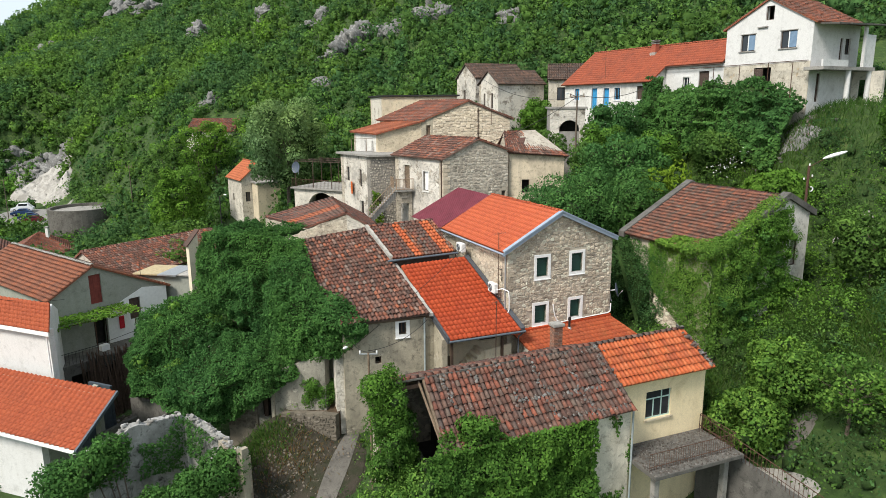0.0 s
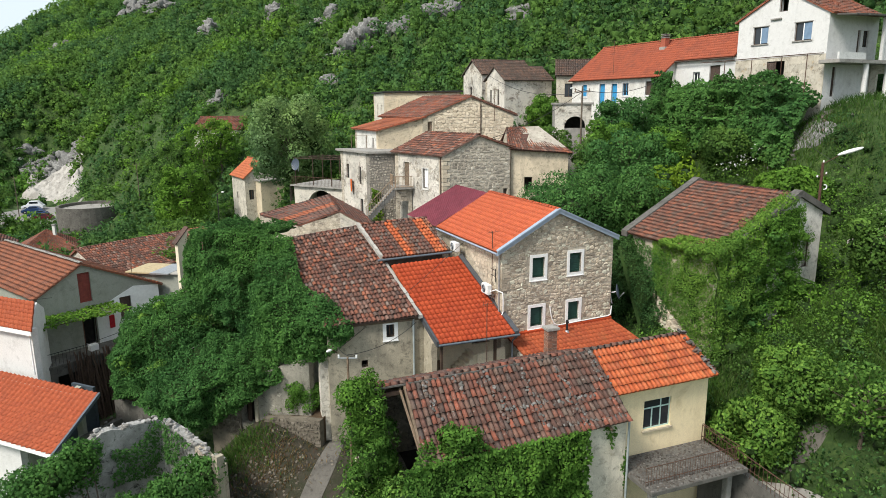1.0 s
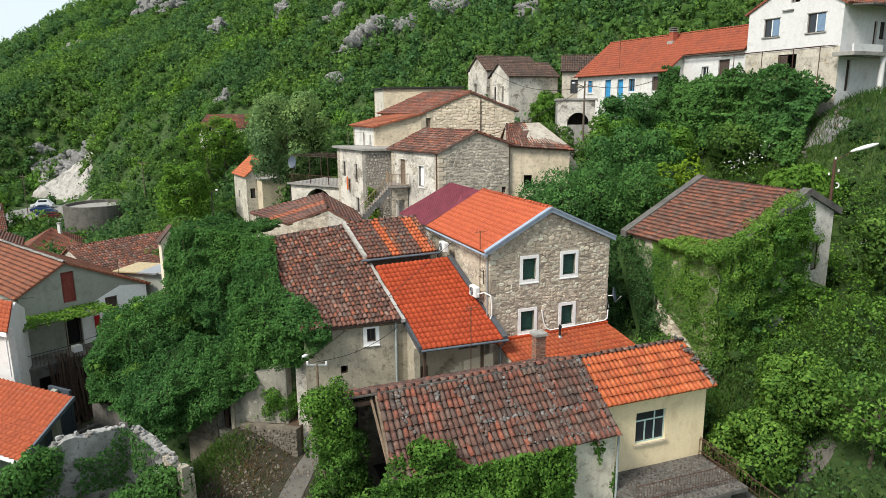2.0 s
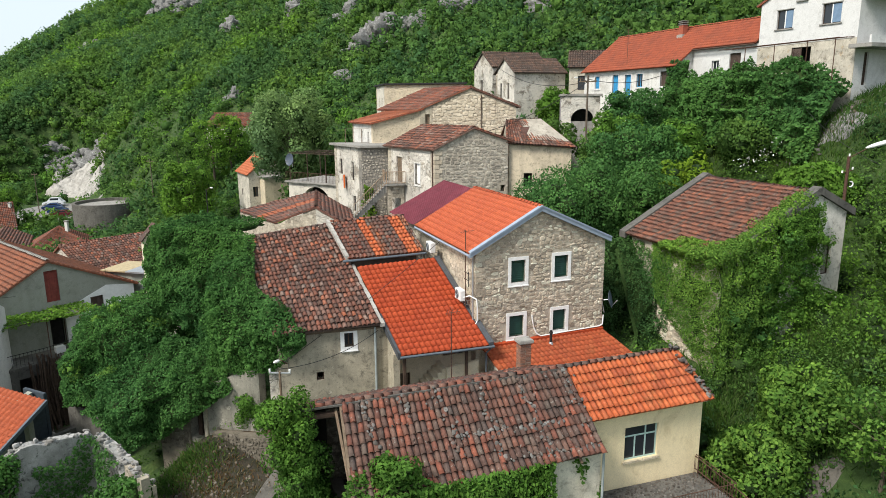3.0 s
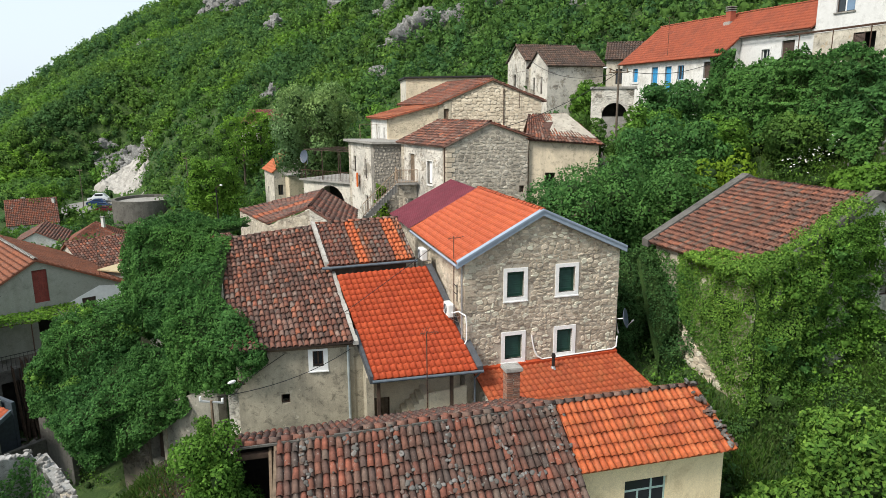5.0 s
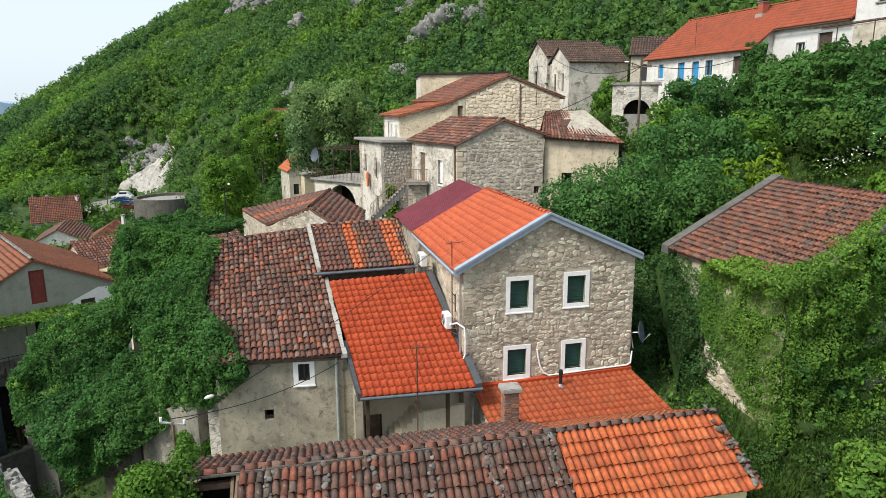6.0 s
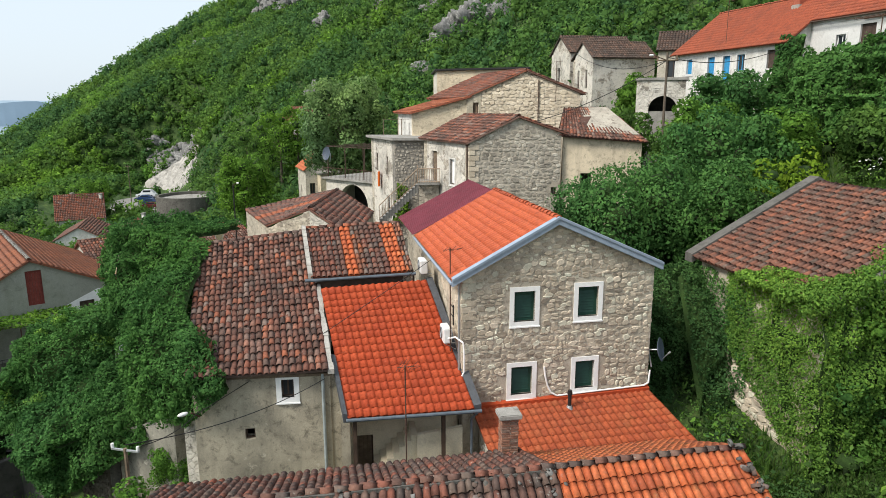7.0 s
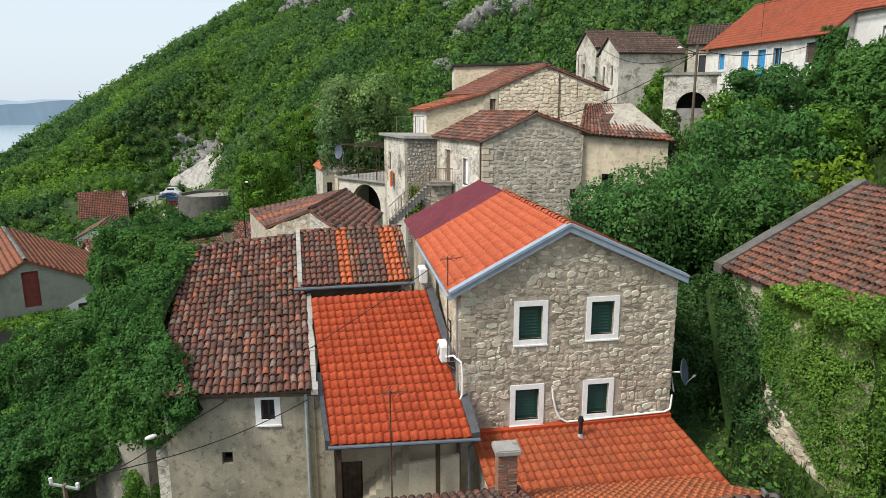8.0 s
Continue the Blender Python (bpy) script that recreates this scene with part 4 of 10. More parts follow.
# ---- stone house with green shutters ----
def stone_house():
    w, d, zl, zr, za, ax = 7.4, 8.3, 11.88, 11.96, 13.75, 3.46
    h = thing("stone_house", pose(3.74, 37.2, 0, 0, 0, 24.5), "two-storey rubble stone house with green shutters and terracotta roof", "house")
    wins = [(1.92, 10.02, 2.72, 11.17), (4.39, 10.06, 5.19, 11.21), (1.85, 7.16, 2.67, 8.27), (4.38, 7.20, 5.14, 8.30)]
    tops = gable_tops(w, d, zl, zr, ax, za)
    made = walls(h, w, d, 1.0, tops, {"front": M_MORTAR, "left": M_RUBBLE_PALE, "right": M_RUBBLE, "back": M_RUBBLE}, {"front": wins})
    rims = [(a - 0.19, b - 0.24, c + 0.19, e + 0.19) for a, b, c, e in wins]
    laid_stones(made["front"], Matrix(), [(0.0, zl), (ax, za), (w, zr)], 6.6, rims, M_STONE, 300, course=(0.10, 0.25), length=(0.10, 0.40), seed=5, depth=0.03, gap=0.022)
    for k, r in enumerate(wins):
        window(h, Matrix(), r, "shutter", surround=M_WHITE, width=0.17, frame_mat=M_SHUTTER)
    o, f = 0.38, 0.22
    o2 = 0.16
    sl, sr = (za - zl) / ax, (za - zr) / (w - ax)
    up = 0.10
    tiled_roof(h, [(-o, d + 0.1, zl - o * sl + up), (-o, -f, zl - o * sl + up), (ax, -f, za + up), (ax, d + 0.1, za + up)], M_TILE_HOUSE, "waved", 0.25, 0.36, 300, rough=0.4)
    tiled_roof(h, [(w + o2, -f, zr - o2 * sr + up), (w + o2, d + 0.1, zr - o2 * sr + up), (ax, d + 0.1, za + up), (ax, -f, za + up)], M_TILE_HOUSE, "waved", 0.25, 0.36, 0, rough=0.4)
    ridge_caps(h, (ax, -f, za + up), (ax, d, za + up), M_TILE_HOUSE)
    for a, b, s in (((-o - 0.05, zl - o * sl), (ax, za), 0), ((ax, za), (w + o2 + 0.05, zr - o2 * sr), 1)):
        bm = bmesh.new()
        hexa(bm, [Vector(p) for p in ((a[0], -f - 0.06, a[1] - 0.12), (b[0], -f - 0.06, b[1] - 0.12), (b[0], -f + 0.02, b[1] - 0.12), (a[0], -f + 0.02, a[1] - 0.12),
                                      (a[0], -f - 0.06, a[1] + 0.13), (b[0], -f - 0.06, b[1] + 0.13), (b[0], -f + 0.02, b[1] + 0.13), (a[0], -f + 0.02, a[1] + 0.13))])
        hexa(bm, [Vector(p) for p in ((a[0], -f - 0.10, a[1] + 0.08), (b[0], -f - 0.10, b[1] + 0.08), (b[0], -f + 0.14, b[1] + 0.135), (a[0], -f + 0.14, a[1] + 0.135),
                                      (a[0], -f - 0.10, a[1] + 0.17), (b[0], -f - 0.10, b[1] + 0.17), (b[0], -f + 0.14, b[1] + 0.19), (a[0], -f + 0.14, a[1] + 0.19))])
        hexa(bm, [Vector(p) for p in ((a[0], -f + 0.02, a[1] - 0.14), (b[0], -f + 0.02, b[1] - 0.14), (b[0], 0.0, b[1] - 0.14), (a[0], 0.0, a[1] - 0.14),
                                      (a[0], -f + 0.02, a[1] - 0.06), (b[0], -f + 0.02, b[1] - 0.06), (b[0], 0.0, b[1] - 0.06), (a[0], 0.0, a[1] - 0.06))])
        part("bargeboard", bm, M_TRIM, h, "grey-blue painted bargeboard")
    # quoins at the left corner
    z, k = 7.0, 0
    r = random.Random(4)
    while z < zl - 0.25:
        hh = r.uniform(0.24, 0.36)
        ln = 0.5 if k % 2 else 0.32
        part("quoin", soft_box(-0.03, -0.028, z + 0.015, ln, 0.2, z + hh - 0.015, bevel=0.02), M_STONE, h)
        z, k = z + hh, k + 1
    # white drain and cable runs on the facade
    bm = bmesh.new()
    for a, b in zip(PIPE_RUN, PIPE_RUN[1:]):
        rod(bm, a, b, 0.035, 8)
    part("condensate_pipe", bm, M_WHITE, h, "white plastic pipe along the lower roof")
    # eaves gutter and downpipe on the side
    bm = bmesh.new()
    rod(bm, (-o - 0.06, -f, zl - o * sl - 0.02), (-o - 0.06, d, zl - o * sl - 0.02), 0.06, 8)
    part("gutter", bm, M_TRIM, h)
    bm = bmesh.new()
    rod(bm, (-0.1, 0.15, 7.0), (-0.1, 0.15, zl - 0.3), 0.045, 8)
    part("downpipe", bm, M_STEEL, h)
    return h


PIPE_RUN = [(3.12, -0.05, 8.2), (3.17, -0.06, 7.85), (3.27, -0.06, 7.45), (3.42, -0.08, 7.15), (3.65, -0.1, 7.02), (5.2, -0.1, 7.07), (7.2, -0.1, 7.12), (7.4, -0.08, 7.2), (7.46, -0.04, 7.7)]
stone_house()


def metal_roof_house():
    h = thing("metal_roofed_annex", pose(3.74, 37.2, 0, 0, 0, 24.5), "annex with maroon corrugated metal roof behind the stone house", "house")
    y0, y1, zl, za, zr = 8.32, 13.6, 11.85, 13.7, 11.95
    bm = bmesh.new()
    for s in (0, 1):
        x0, z0, x1, z1 = ((-0.5, zl - 0.12, 3.46, za) if s == 0 else (7.6, zr - 0.1, 3.46, za))
        n = 92
        prev = None
        for i in range(n + 1):
            y = y0 + 0.12 + (y1 - y0) * i / n
            dz = 0.03 * (1 if i % 4 in (1, 2) else 0)
            cur = [bm.verts.new((x0, y, z0 + dz + 0.05)), bm.verts.new((x1, y, z1 + dz + 0.05))]
            if prev:
                bm.faces.new((prev[0], cur[0], cur[1], prev[1]))
            prev = cur
    bmesh.ops.solidify(bm, geom=bm.faces[:], thickness=0.02)
    part("roof", bm, M_PURPLE, h, "maroon corrugated sheet")
    bm = bmesh.new()
    m = pose(0, 0, 0)
    prof = [(0.0, zl - 0.06), (3.46, za - 0.06), (7.4, zr - 0.06)]
    part("wall", wall_mesh(prof, 3.0, [], 0.4, pose(0, y1 - 0.5, 0)), M_RUBBLE, h)
    part("wall", wall_mesh([(0, zl - 0.06), (y1 - y0 - 0.6, zl - 0.06)], 3.0, [], 0.4, pose(0, y1 - 0.6, 0, 0, 0, 270)), M_RUBBLE, h)
    FOOT.append(((h.matrix_world @ pose(0, y0, 0)).inverted(), 7.8, 6))


metal_roof_house()


# ---- lower roof in front of the stone house ----
def lower_house():
    h = thing("lower_house", pose(3.74, 37.2, 0, 0, 0, 24.5), "single-storey lean-to with red tile roof below the stone facade", "house")
    a, b = (0.5, -4.4, 5.7), (8.05, -4.4, 5.75)
    c, d = (7.42, -0.02, 6.92), (0.35, -0.02, 6.8)
    tiled_roof(h, [a, b, c, d], M_TILE_LOWER, "waved", 0.27, 0.37, 300, rough=0.4)
    part("flashing", hexa(bmesh.new(), [Vector(p) for p in ((0.1, -0.16, 6.74), (7.42, -0.16, 6.88), (7.42, -0.004, 6.88), (0.1, -0.004, 6.74), (0.1, -0.16, 6.9), (7.42, -0.16, 7.03), (7.42, -0.004, 7.09), (0.1, -0.004, 6.96))]), M_TILE_RED, h)
    part("wall", wall_mesh([(0, 5.55), (7.2, 5.55)], -1.0, [], 0.4, pose(0.6, -4.2, 0)), M_PLASTER_PALE, h)
    part("wall", wall_mesh([(0, 5.55), (4.1, 6.6)], -1.0, [], 0.4, pose(7.5, -4.2, 0, 0, 0, 90)), M_RUBBLE, h)
    part("wall", wall_mesh([(0, 6.6), (4.1, 5.55)], -1.0, [], 0.4, pose(0.6, -0.1, 0, 0, 0, 270)), M_PLASTER_PALE, h)
    bm = bmesh.new()
    rod(bm, (3.95, -0.62, 6.5), (3.95, -0.62, 7.28), 0.07, 12)
    rod(bm, (3.95, -0.62, 7.28), (3.95, -0.62, 7.36), 0.095, 12)
    rod(bm, (3.95, -0.62, 7.36), (3.95, -0.62, 7.44), 0.075, 12)
    flue = part("flue_pipe", bm, M_BLACK, h, "black metal flue with a cap")
    part("flashing", rod(bmesh.new(), (3.95, -0.62, 6.66), (3.95, -0.62, 6.84), 0.16, 12, 0.08), M_STEEL, flue)
    FOOT.append(((h.matrix_world @ pose(0.5, -4.4, 0)).inverted(), 7.6, 4.4))


lower_house()


# ---- front house: brown old roof and yellow part ----
def front_house():
    m = pose(-1.16, 27.4, 0, 0, 0, 22.5)
    h = thing("old_front_house", m, "old house with sagging brown barrel-tile roof overgrown with ivy", "house")
    w = 9.35
    tiled_roof(h, [(0.05, -3.25, 6.17), (w, -3.25, 6.4), (w, 0, 8.42), (0.25, 0, 8.28)], M_TILE_GREY, "barrel", 0.225, 0.42, 300, rough=2.2, under=M_TILE_GREY)
    tiled_roof(h, [(w, 3.1, 7.2), (-1.35, 3.1, 7.0), (-1.35, 0, 8.25), (w, 0, 8.42)], M_TILE_GREY, "barrel", 0.225, 0.42, 0, rough=2.2, under=M_TILE_GREY)
    ridge_caps(h, (-1.4, 0, 8.27), (w, 0, 8.44), M_TILE_GREY)
    bm = bmesh.new()
    for i in range(26):
        x = -1.3 + (w + 1.3) * i / 26
        z = 8.27 + 0.14 * i / 26
        box(bm, x, -0.13 - random.uniform(0, 0.05), z - 0.05, x + (w + 1.3) / 26, 0.14, z + random.uniform(0.0, 0.05))
    tagged(part("mortar_bed", bm, M_CONCRETE_DARK, h), kind="stuff")
    part("wall", wall_mesh([(0, 6.05), (w, 6.28)], -2.5, [(1.0, 3.2, 1.8, 4.4)], 0.5, pose(0, -2.9, 0), 0.0), M_FRONT_WALL, h)
    part("wall", wall_mesh([(0, 6.2), (2.85, 8.1), (5.7, 7.05)], -2.5, [], 0.5, pose(w, -2.85, 0, 0, 0, 90)), M_FRONT_WALL, h)
    part("wall", wall_mesh([(0.3, 4.2), (2.4, 4.0), (2.6, 3.8), (5.2, 3.9)], -2.5, [], 0.5, pose(0, 2.4, 0, 0, 0, 270), 0.12), M_DARK_MORTAR, h)
    part("wall", wall_mesh([(0, 7.0), (w + 1.3, 6.9)], -2.5, [], 0.5, pose(w, 2.9, 0, 0, 0, 180)), M_RUBBLE_DARK, h)
    # open lean-to at the end of the house, under the rear slope, its shade painted near-black
    part("wall", wall_mesh([(0, 6.9), (2.4, 7.9)], -2.5, [], 0.25, pose(-1.3, 2.398, 0, 0, 0, 270)), M_RUBBLE_DARK, h)
    part("shade_lining", box(bmesh.new(), -1.04, 2.3, -1.0, -0.01, 2.39, 7.0), M_DARK, h)
    part("shade_lining", box(bmesh.new(), -1.045, 0.05, -1.0, -1.0, 2.29, 7.3), M_DARK, h)
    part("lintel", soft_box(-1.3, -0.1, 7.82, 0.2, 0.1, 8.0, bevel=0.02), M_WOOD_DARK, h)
    # floor and inner panel coloured near-black so the roof space reads as unlit
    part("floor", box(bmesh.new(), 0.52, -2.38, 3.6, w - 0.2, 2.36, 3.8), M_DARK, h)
    part("shade_partition", box(bmesh.new(), 1.5, -2.38, 3.8, 1.7, 2.36, 6.4), M_DARK, h)
    for y0, z0, y1, z1 in ((-3.2, 6.0, 0, 8.1), (3.1, 6.9, 0, 8.1)):
        for x in (0.05, 1.2, 2.4, 3.6, 4.8, 6.0, 7.2, 8.4):
            part("rafter", rod(bmesh.new(), (x, y0, z0 + 0.015 * x - 0.06), (x, y1, z1 + 0.015 * x - 0.06), 0.06, 6), M_WOOD, h)
    bm = bmesh.new()
    rod(bm, (w + 0.06, -3.0, 0.0), (w + 0.06, -3.0, 6.2), 0.05, 8)
    part("downpipe", bm, M_PIPE, h)
    part("verge_board", hexa(bmesh.new(), [Vector(p) for p in ((-0.03, -3.2, 6.05), (0.06, -3.2, 6.05), (0.26, -0.05, 8.12), (0.17, -0.05, 8.12), (-0.03, -3.2, 6.2), (0.06, -3.2, 6.2), (0.26, -0.05, 8.3), (0.17, -0.05, 8.3))]), M_WOOD, h, "grey weathered verge board")
    # lichened stones mortared in lines over the roof
    r = random.Random(9)
    mats = []
    lines = [((3.8, -0.1), (3.95, -2.6)), ((5.45, -0.3), (5.5, -2.9)), ((7.15, -0.25), (7.4, -3.1)), ((9.2, -0.1), (9.05, -3.2)), ((4.1, -1.9), (8.2, -2.05)), ((5.6, -2.85), (9.2, -3.1)), ((1.0, -0.2), (1.1, -1.6)), ((2.5, -0.1), (2.6, -1.0))]
    for (xa, ya), (xb, yb) in lines:
        n = int(math.hypot(xb - xa, yb - ya) / 0.085)
        for i in range(n):
            t = (i + r.uniform(-0.4, 0.4)) / n
            x, y = xa + (xb - xa) * t + r.gauss(0, 0.12), ya + (yb - ya) * t + r.gauss(0, 0.06)
            y = max(y, -3.2)
            z = 8.32 + 0.014 * x + 0.64 * y + 0.115
            s = r.uniform(0.07, 0.16)
            mats.append(np.array(Matrix.LocRotScale((x, y, z - 0.03), Euler((r.uniform(-1.15, -0.85), r.uniform(-0.3, 0.3), r.uniform(-0.5, 0.5))), (s * 1.05, s * 0.2, s * r.uniform(0.8, 1.3)))))
    for i in range(24):
        x, y, s = r.uniform(0.5, w), r.uniform(-3.1, -0.1), r.uniform(0.06, 0.16)
        mats.append(np.array(Matrix.LocRotScale((x, y, 8.43 + 0.014 * x + 0.64 * y), Euler((r.uniform(-1.3, -0.7), r.uniform(-0.4, 0.4), r.uniform(0, 3))), (s, s * 0.4, s))))
    v, f = stamp(STONES, mats, np.array([r.randrange(8) for _ in mats]))
    tagged(child("roof_stone", fast_mesh("roof_stone", v, f), M_LICHEN, h), kind="stuff")
    FOOT.append(((m @ pose(0, -3, 0)).inverted(), 14.8, 6))

    y = thing("yellow_house", m, "small yellow plastered house with orange barrel-tile roof", "house")
    x0, x1 = w + 0.03, 14.75
    tiled_roof(y, [(x0, -2.2, 7.1), (x1 + 0.2, -2.2, 7.15), (x1 + 0.0, 0, 8.5), (x0, 0, 8.42)], M_TILE_ORANGE, "barrel", 0.235, 0.42, 300, rough=0.9)
    tiled_roof(y, [(x1 + 0.1, 3.6, 6.75), (x0, 3.6, 6.75), (x0, 0, 8.42), (x1 + 0.0, 0, 8.5)], M_TILE_MOSSY, "barrel", 0.235, 0.42, 0, rough=0.9)
    ridge_caps(y, (x0, 0, 8.44), (x1 + 0.0, 0, 8.52), M_TILE_GREY)
    hole = (11.12, 4.86, 12.66, 6.3)
    hw = (hole[0] - x0, hole[1], hole[2] - x0, hole[3])
    fm = pose(x0, -1.8, 0)
    part("wall", wall_mesh([(0, 7.2), (x1 - x0, 7.2)], -2.5, [hw], 0.4, fm), M_PLASTER_YELLOW, y)
    part("wall", wall_mesh([(0.4, 7.3), (1.8, 8.3), (5.0, 7.0)], -2.5, [], 0.4, pose(x1, -1.8, 0, 0, 0, 90)), M_PLASTER_YELLOW, y)
    part("wall", wall_mesh([(0, 6.9), (x1 - x0, 6.9)], -2.5, [], 0.4, pose(x1, 3.3, 0, 0, 0, 180)), M_RUBBLE, y)
    # window with three teal-framed lights and a top band
    a, b, c, e = hw
    f = 0.06
    win = part("window", box(bmesh.new(), a + f, 0.10, b, c - f, 0.16, b + f, fm), M_TEAL, y, "pale teal wooden window frame")
    for q in ((a, b, a + f, e), (c - f, b, c, e), (a + f, e - f, c - f, e)):
        part("frame_bar", box(bmesh.new(), q[0], 0.10, q[1], q[2], 0.16, q[3], fm), M_TEAL, win)
    for q in ((a + f, b + 0.98, c - f, b + 1.04), (a + 0.5, b + f, a + 0.56, b + 0.98), (a + 0.98, b + f, a + 1.04, e - f)):
        part("mullion", box(bmesh.new(), q[0], 0.095, q[1], q[2], 0.15, q[3], fm), M_TEAL, win)
    part("pane", box(bmesh.new(), a + f, 0.12, b + f, c - f, 0.126, e - f, fm), M_GLASS, win)
    part("room_shade", box(bmesh.new(), a - 0.2, 0.9, b - 0.2, c + 0.2, 0.92, e + 0.2, fm), M_DARK, win)
    part("sill", box(bmesh.new(), a - 0.08, -0.09, b - 0.09, c + 0.08, 0.1, b - 0.002, fm), M_PLASTER_OCHRE, win)
    part("cornice", box(bmesh.new(), -0.02, -0.22, 6.98, x1 - x0 + 0.1, 0.0, 7.06, fm), M_PLASTER_YELLOW, y)
    # lichened stones along the right verge
    r = random.Random(19)
    mats = []
    for i in range(46):
        t = r.uniform(0, 1)
        p = (x1 + 0.12 - 0.42 * t + r.uniform(-0.18, 0.1), -2.2 + 2.2 * t, 7.24 + 1.5 * t)
        s = r.uniform(0.1, 0.24)
        mats.append(np.array(Matrix.LocRotScale(p, Euler((r.uniform(-1.9, -1.1), r.uniform(0, 3), r.uniform(0, 3))), (s, s * 0.45, s))))
    v, f = stamp(STONES, mats, np.array([r.randrange(8) for _ in mats]))
    tagged(child("verge_stone", fast_mesh("verge_stone", v, f), M_LICHEN, y), kind="stuff")
    # brick chimney on the rear slope
    ch = thing("brick_chimney", m @ pose(8.85, 2.8, 0), "brick chimney with a concrete cap", "chimney")
    z, k = 6.6, 0
    brick = box(bmesh.new(), 0, 0, 0, 0.255, 0.215, 0.065)
    bmesh.ops.bevel(brick, geom=brick.edges[:], offset=0.008, segments=1, affect="EDGES")
    bd = bpy.data.meshes.new("brick")
    brick.to_mesh(bd)
    brick.free()
    bd.materials.append(M_BRICK)
    while z < 8.58:
        for i in range(2):
            for j in range(2):
                ox = 0.012 * random.uniform(-1, 1)
                ob = new("brick", bd)
                ob.parent = ch
                ob.matrix_basis = pose(-0.26 + i * 0.262 + ox * (k % 2), -0.22 + j * 0.222 + ox * (1 - k % 2), z)
        z, k = z + 0.078, k + 1
    part("mortar", box(bmesh.new(), -0.24, -0.2, 6.5, 0.24, 0.2, 8.58), M_MORTAR, ch)
    part("cap", soft_box(-0.35, -0.31, 8.58, 0.35, 0.31, 8.74, bevel=0.03), M_CONCRETE, ch)
    # balcony slab with gravelled top on pillars, and its rail
    s = thing("terrace_slab", m, "rubble-strewn concrete terrace slab with rusty railing", "terrace")
    part("slab", soft_box(x0 + 0.05, -4.7, 3.55, x1 - 0.1, -1.83, 3.75), M_CONCRETE_DARK, s)
    for x in (x0 + 0.7, x1 - 0.5):
        part("pillar", soft_box(x - 0.15, -4.1, -2.0, x + 0.15, -3.8, 3.55), M_CONCRETE, s)
    r = random.Random(29)
    mats = []
    for i in range(1300):
        sz = r.uniform(0.03, 0.1)
        mats.append(np.array(Matrix.LocRotScale((r.uniform(x0 + 0.1, x1 - 0.15), r.uniform(-4.65, -1.9), 3.75), Euler((-1.57, 0, r.uniform(0, 6))), (sz, sz * 0.4, sz))))
    v, f = stamp(STONES, mats, np.array([r.randrange(8) for _ in mats]))
    tagged(child("rubble", fast_mesh("rubble", v, f), M_GRAVEL, s), kind="stuff")
    bm = bmesh.new()
    for z in (3.95, 4.6):
        rod(bm, (x0 + 0.1, -4.2, z), (x1 - 0.2, -4.2, z), 0.018, 6)
        rod(bm, (x1 - 0.2, -4.2, z), (x1 - 0.2, -1.9, z), 0.018, 6)
    for i in range(38):
        x = x0 + 0.1 + (x1 - 0.3 - x0) * i / 37
        rod(bm, (x, -4.2, 3.7), (x, -4.2, 4.6), 0.009, 5)
    for i in range(16):
        q = -4.2 + 2.3 * i / 15
        rod(bm, (x1 - 0.2, q, 3.7), (x1 - 0.2, q, 4.6), 0.009, 5)
    part("railing", bm, M_RUST, s, "rusty thin iron railing")


front_house()


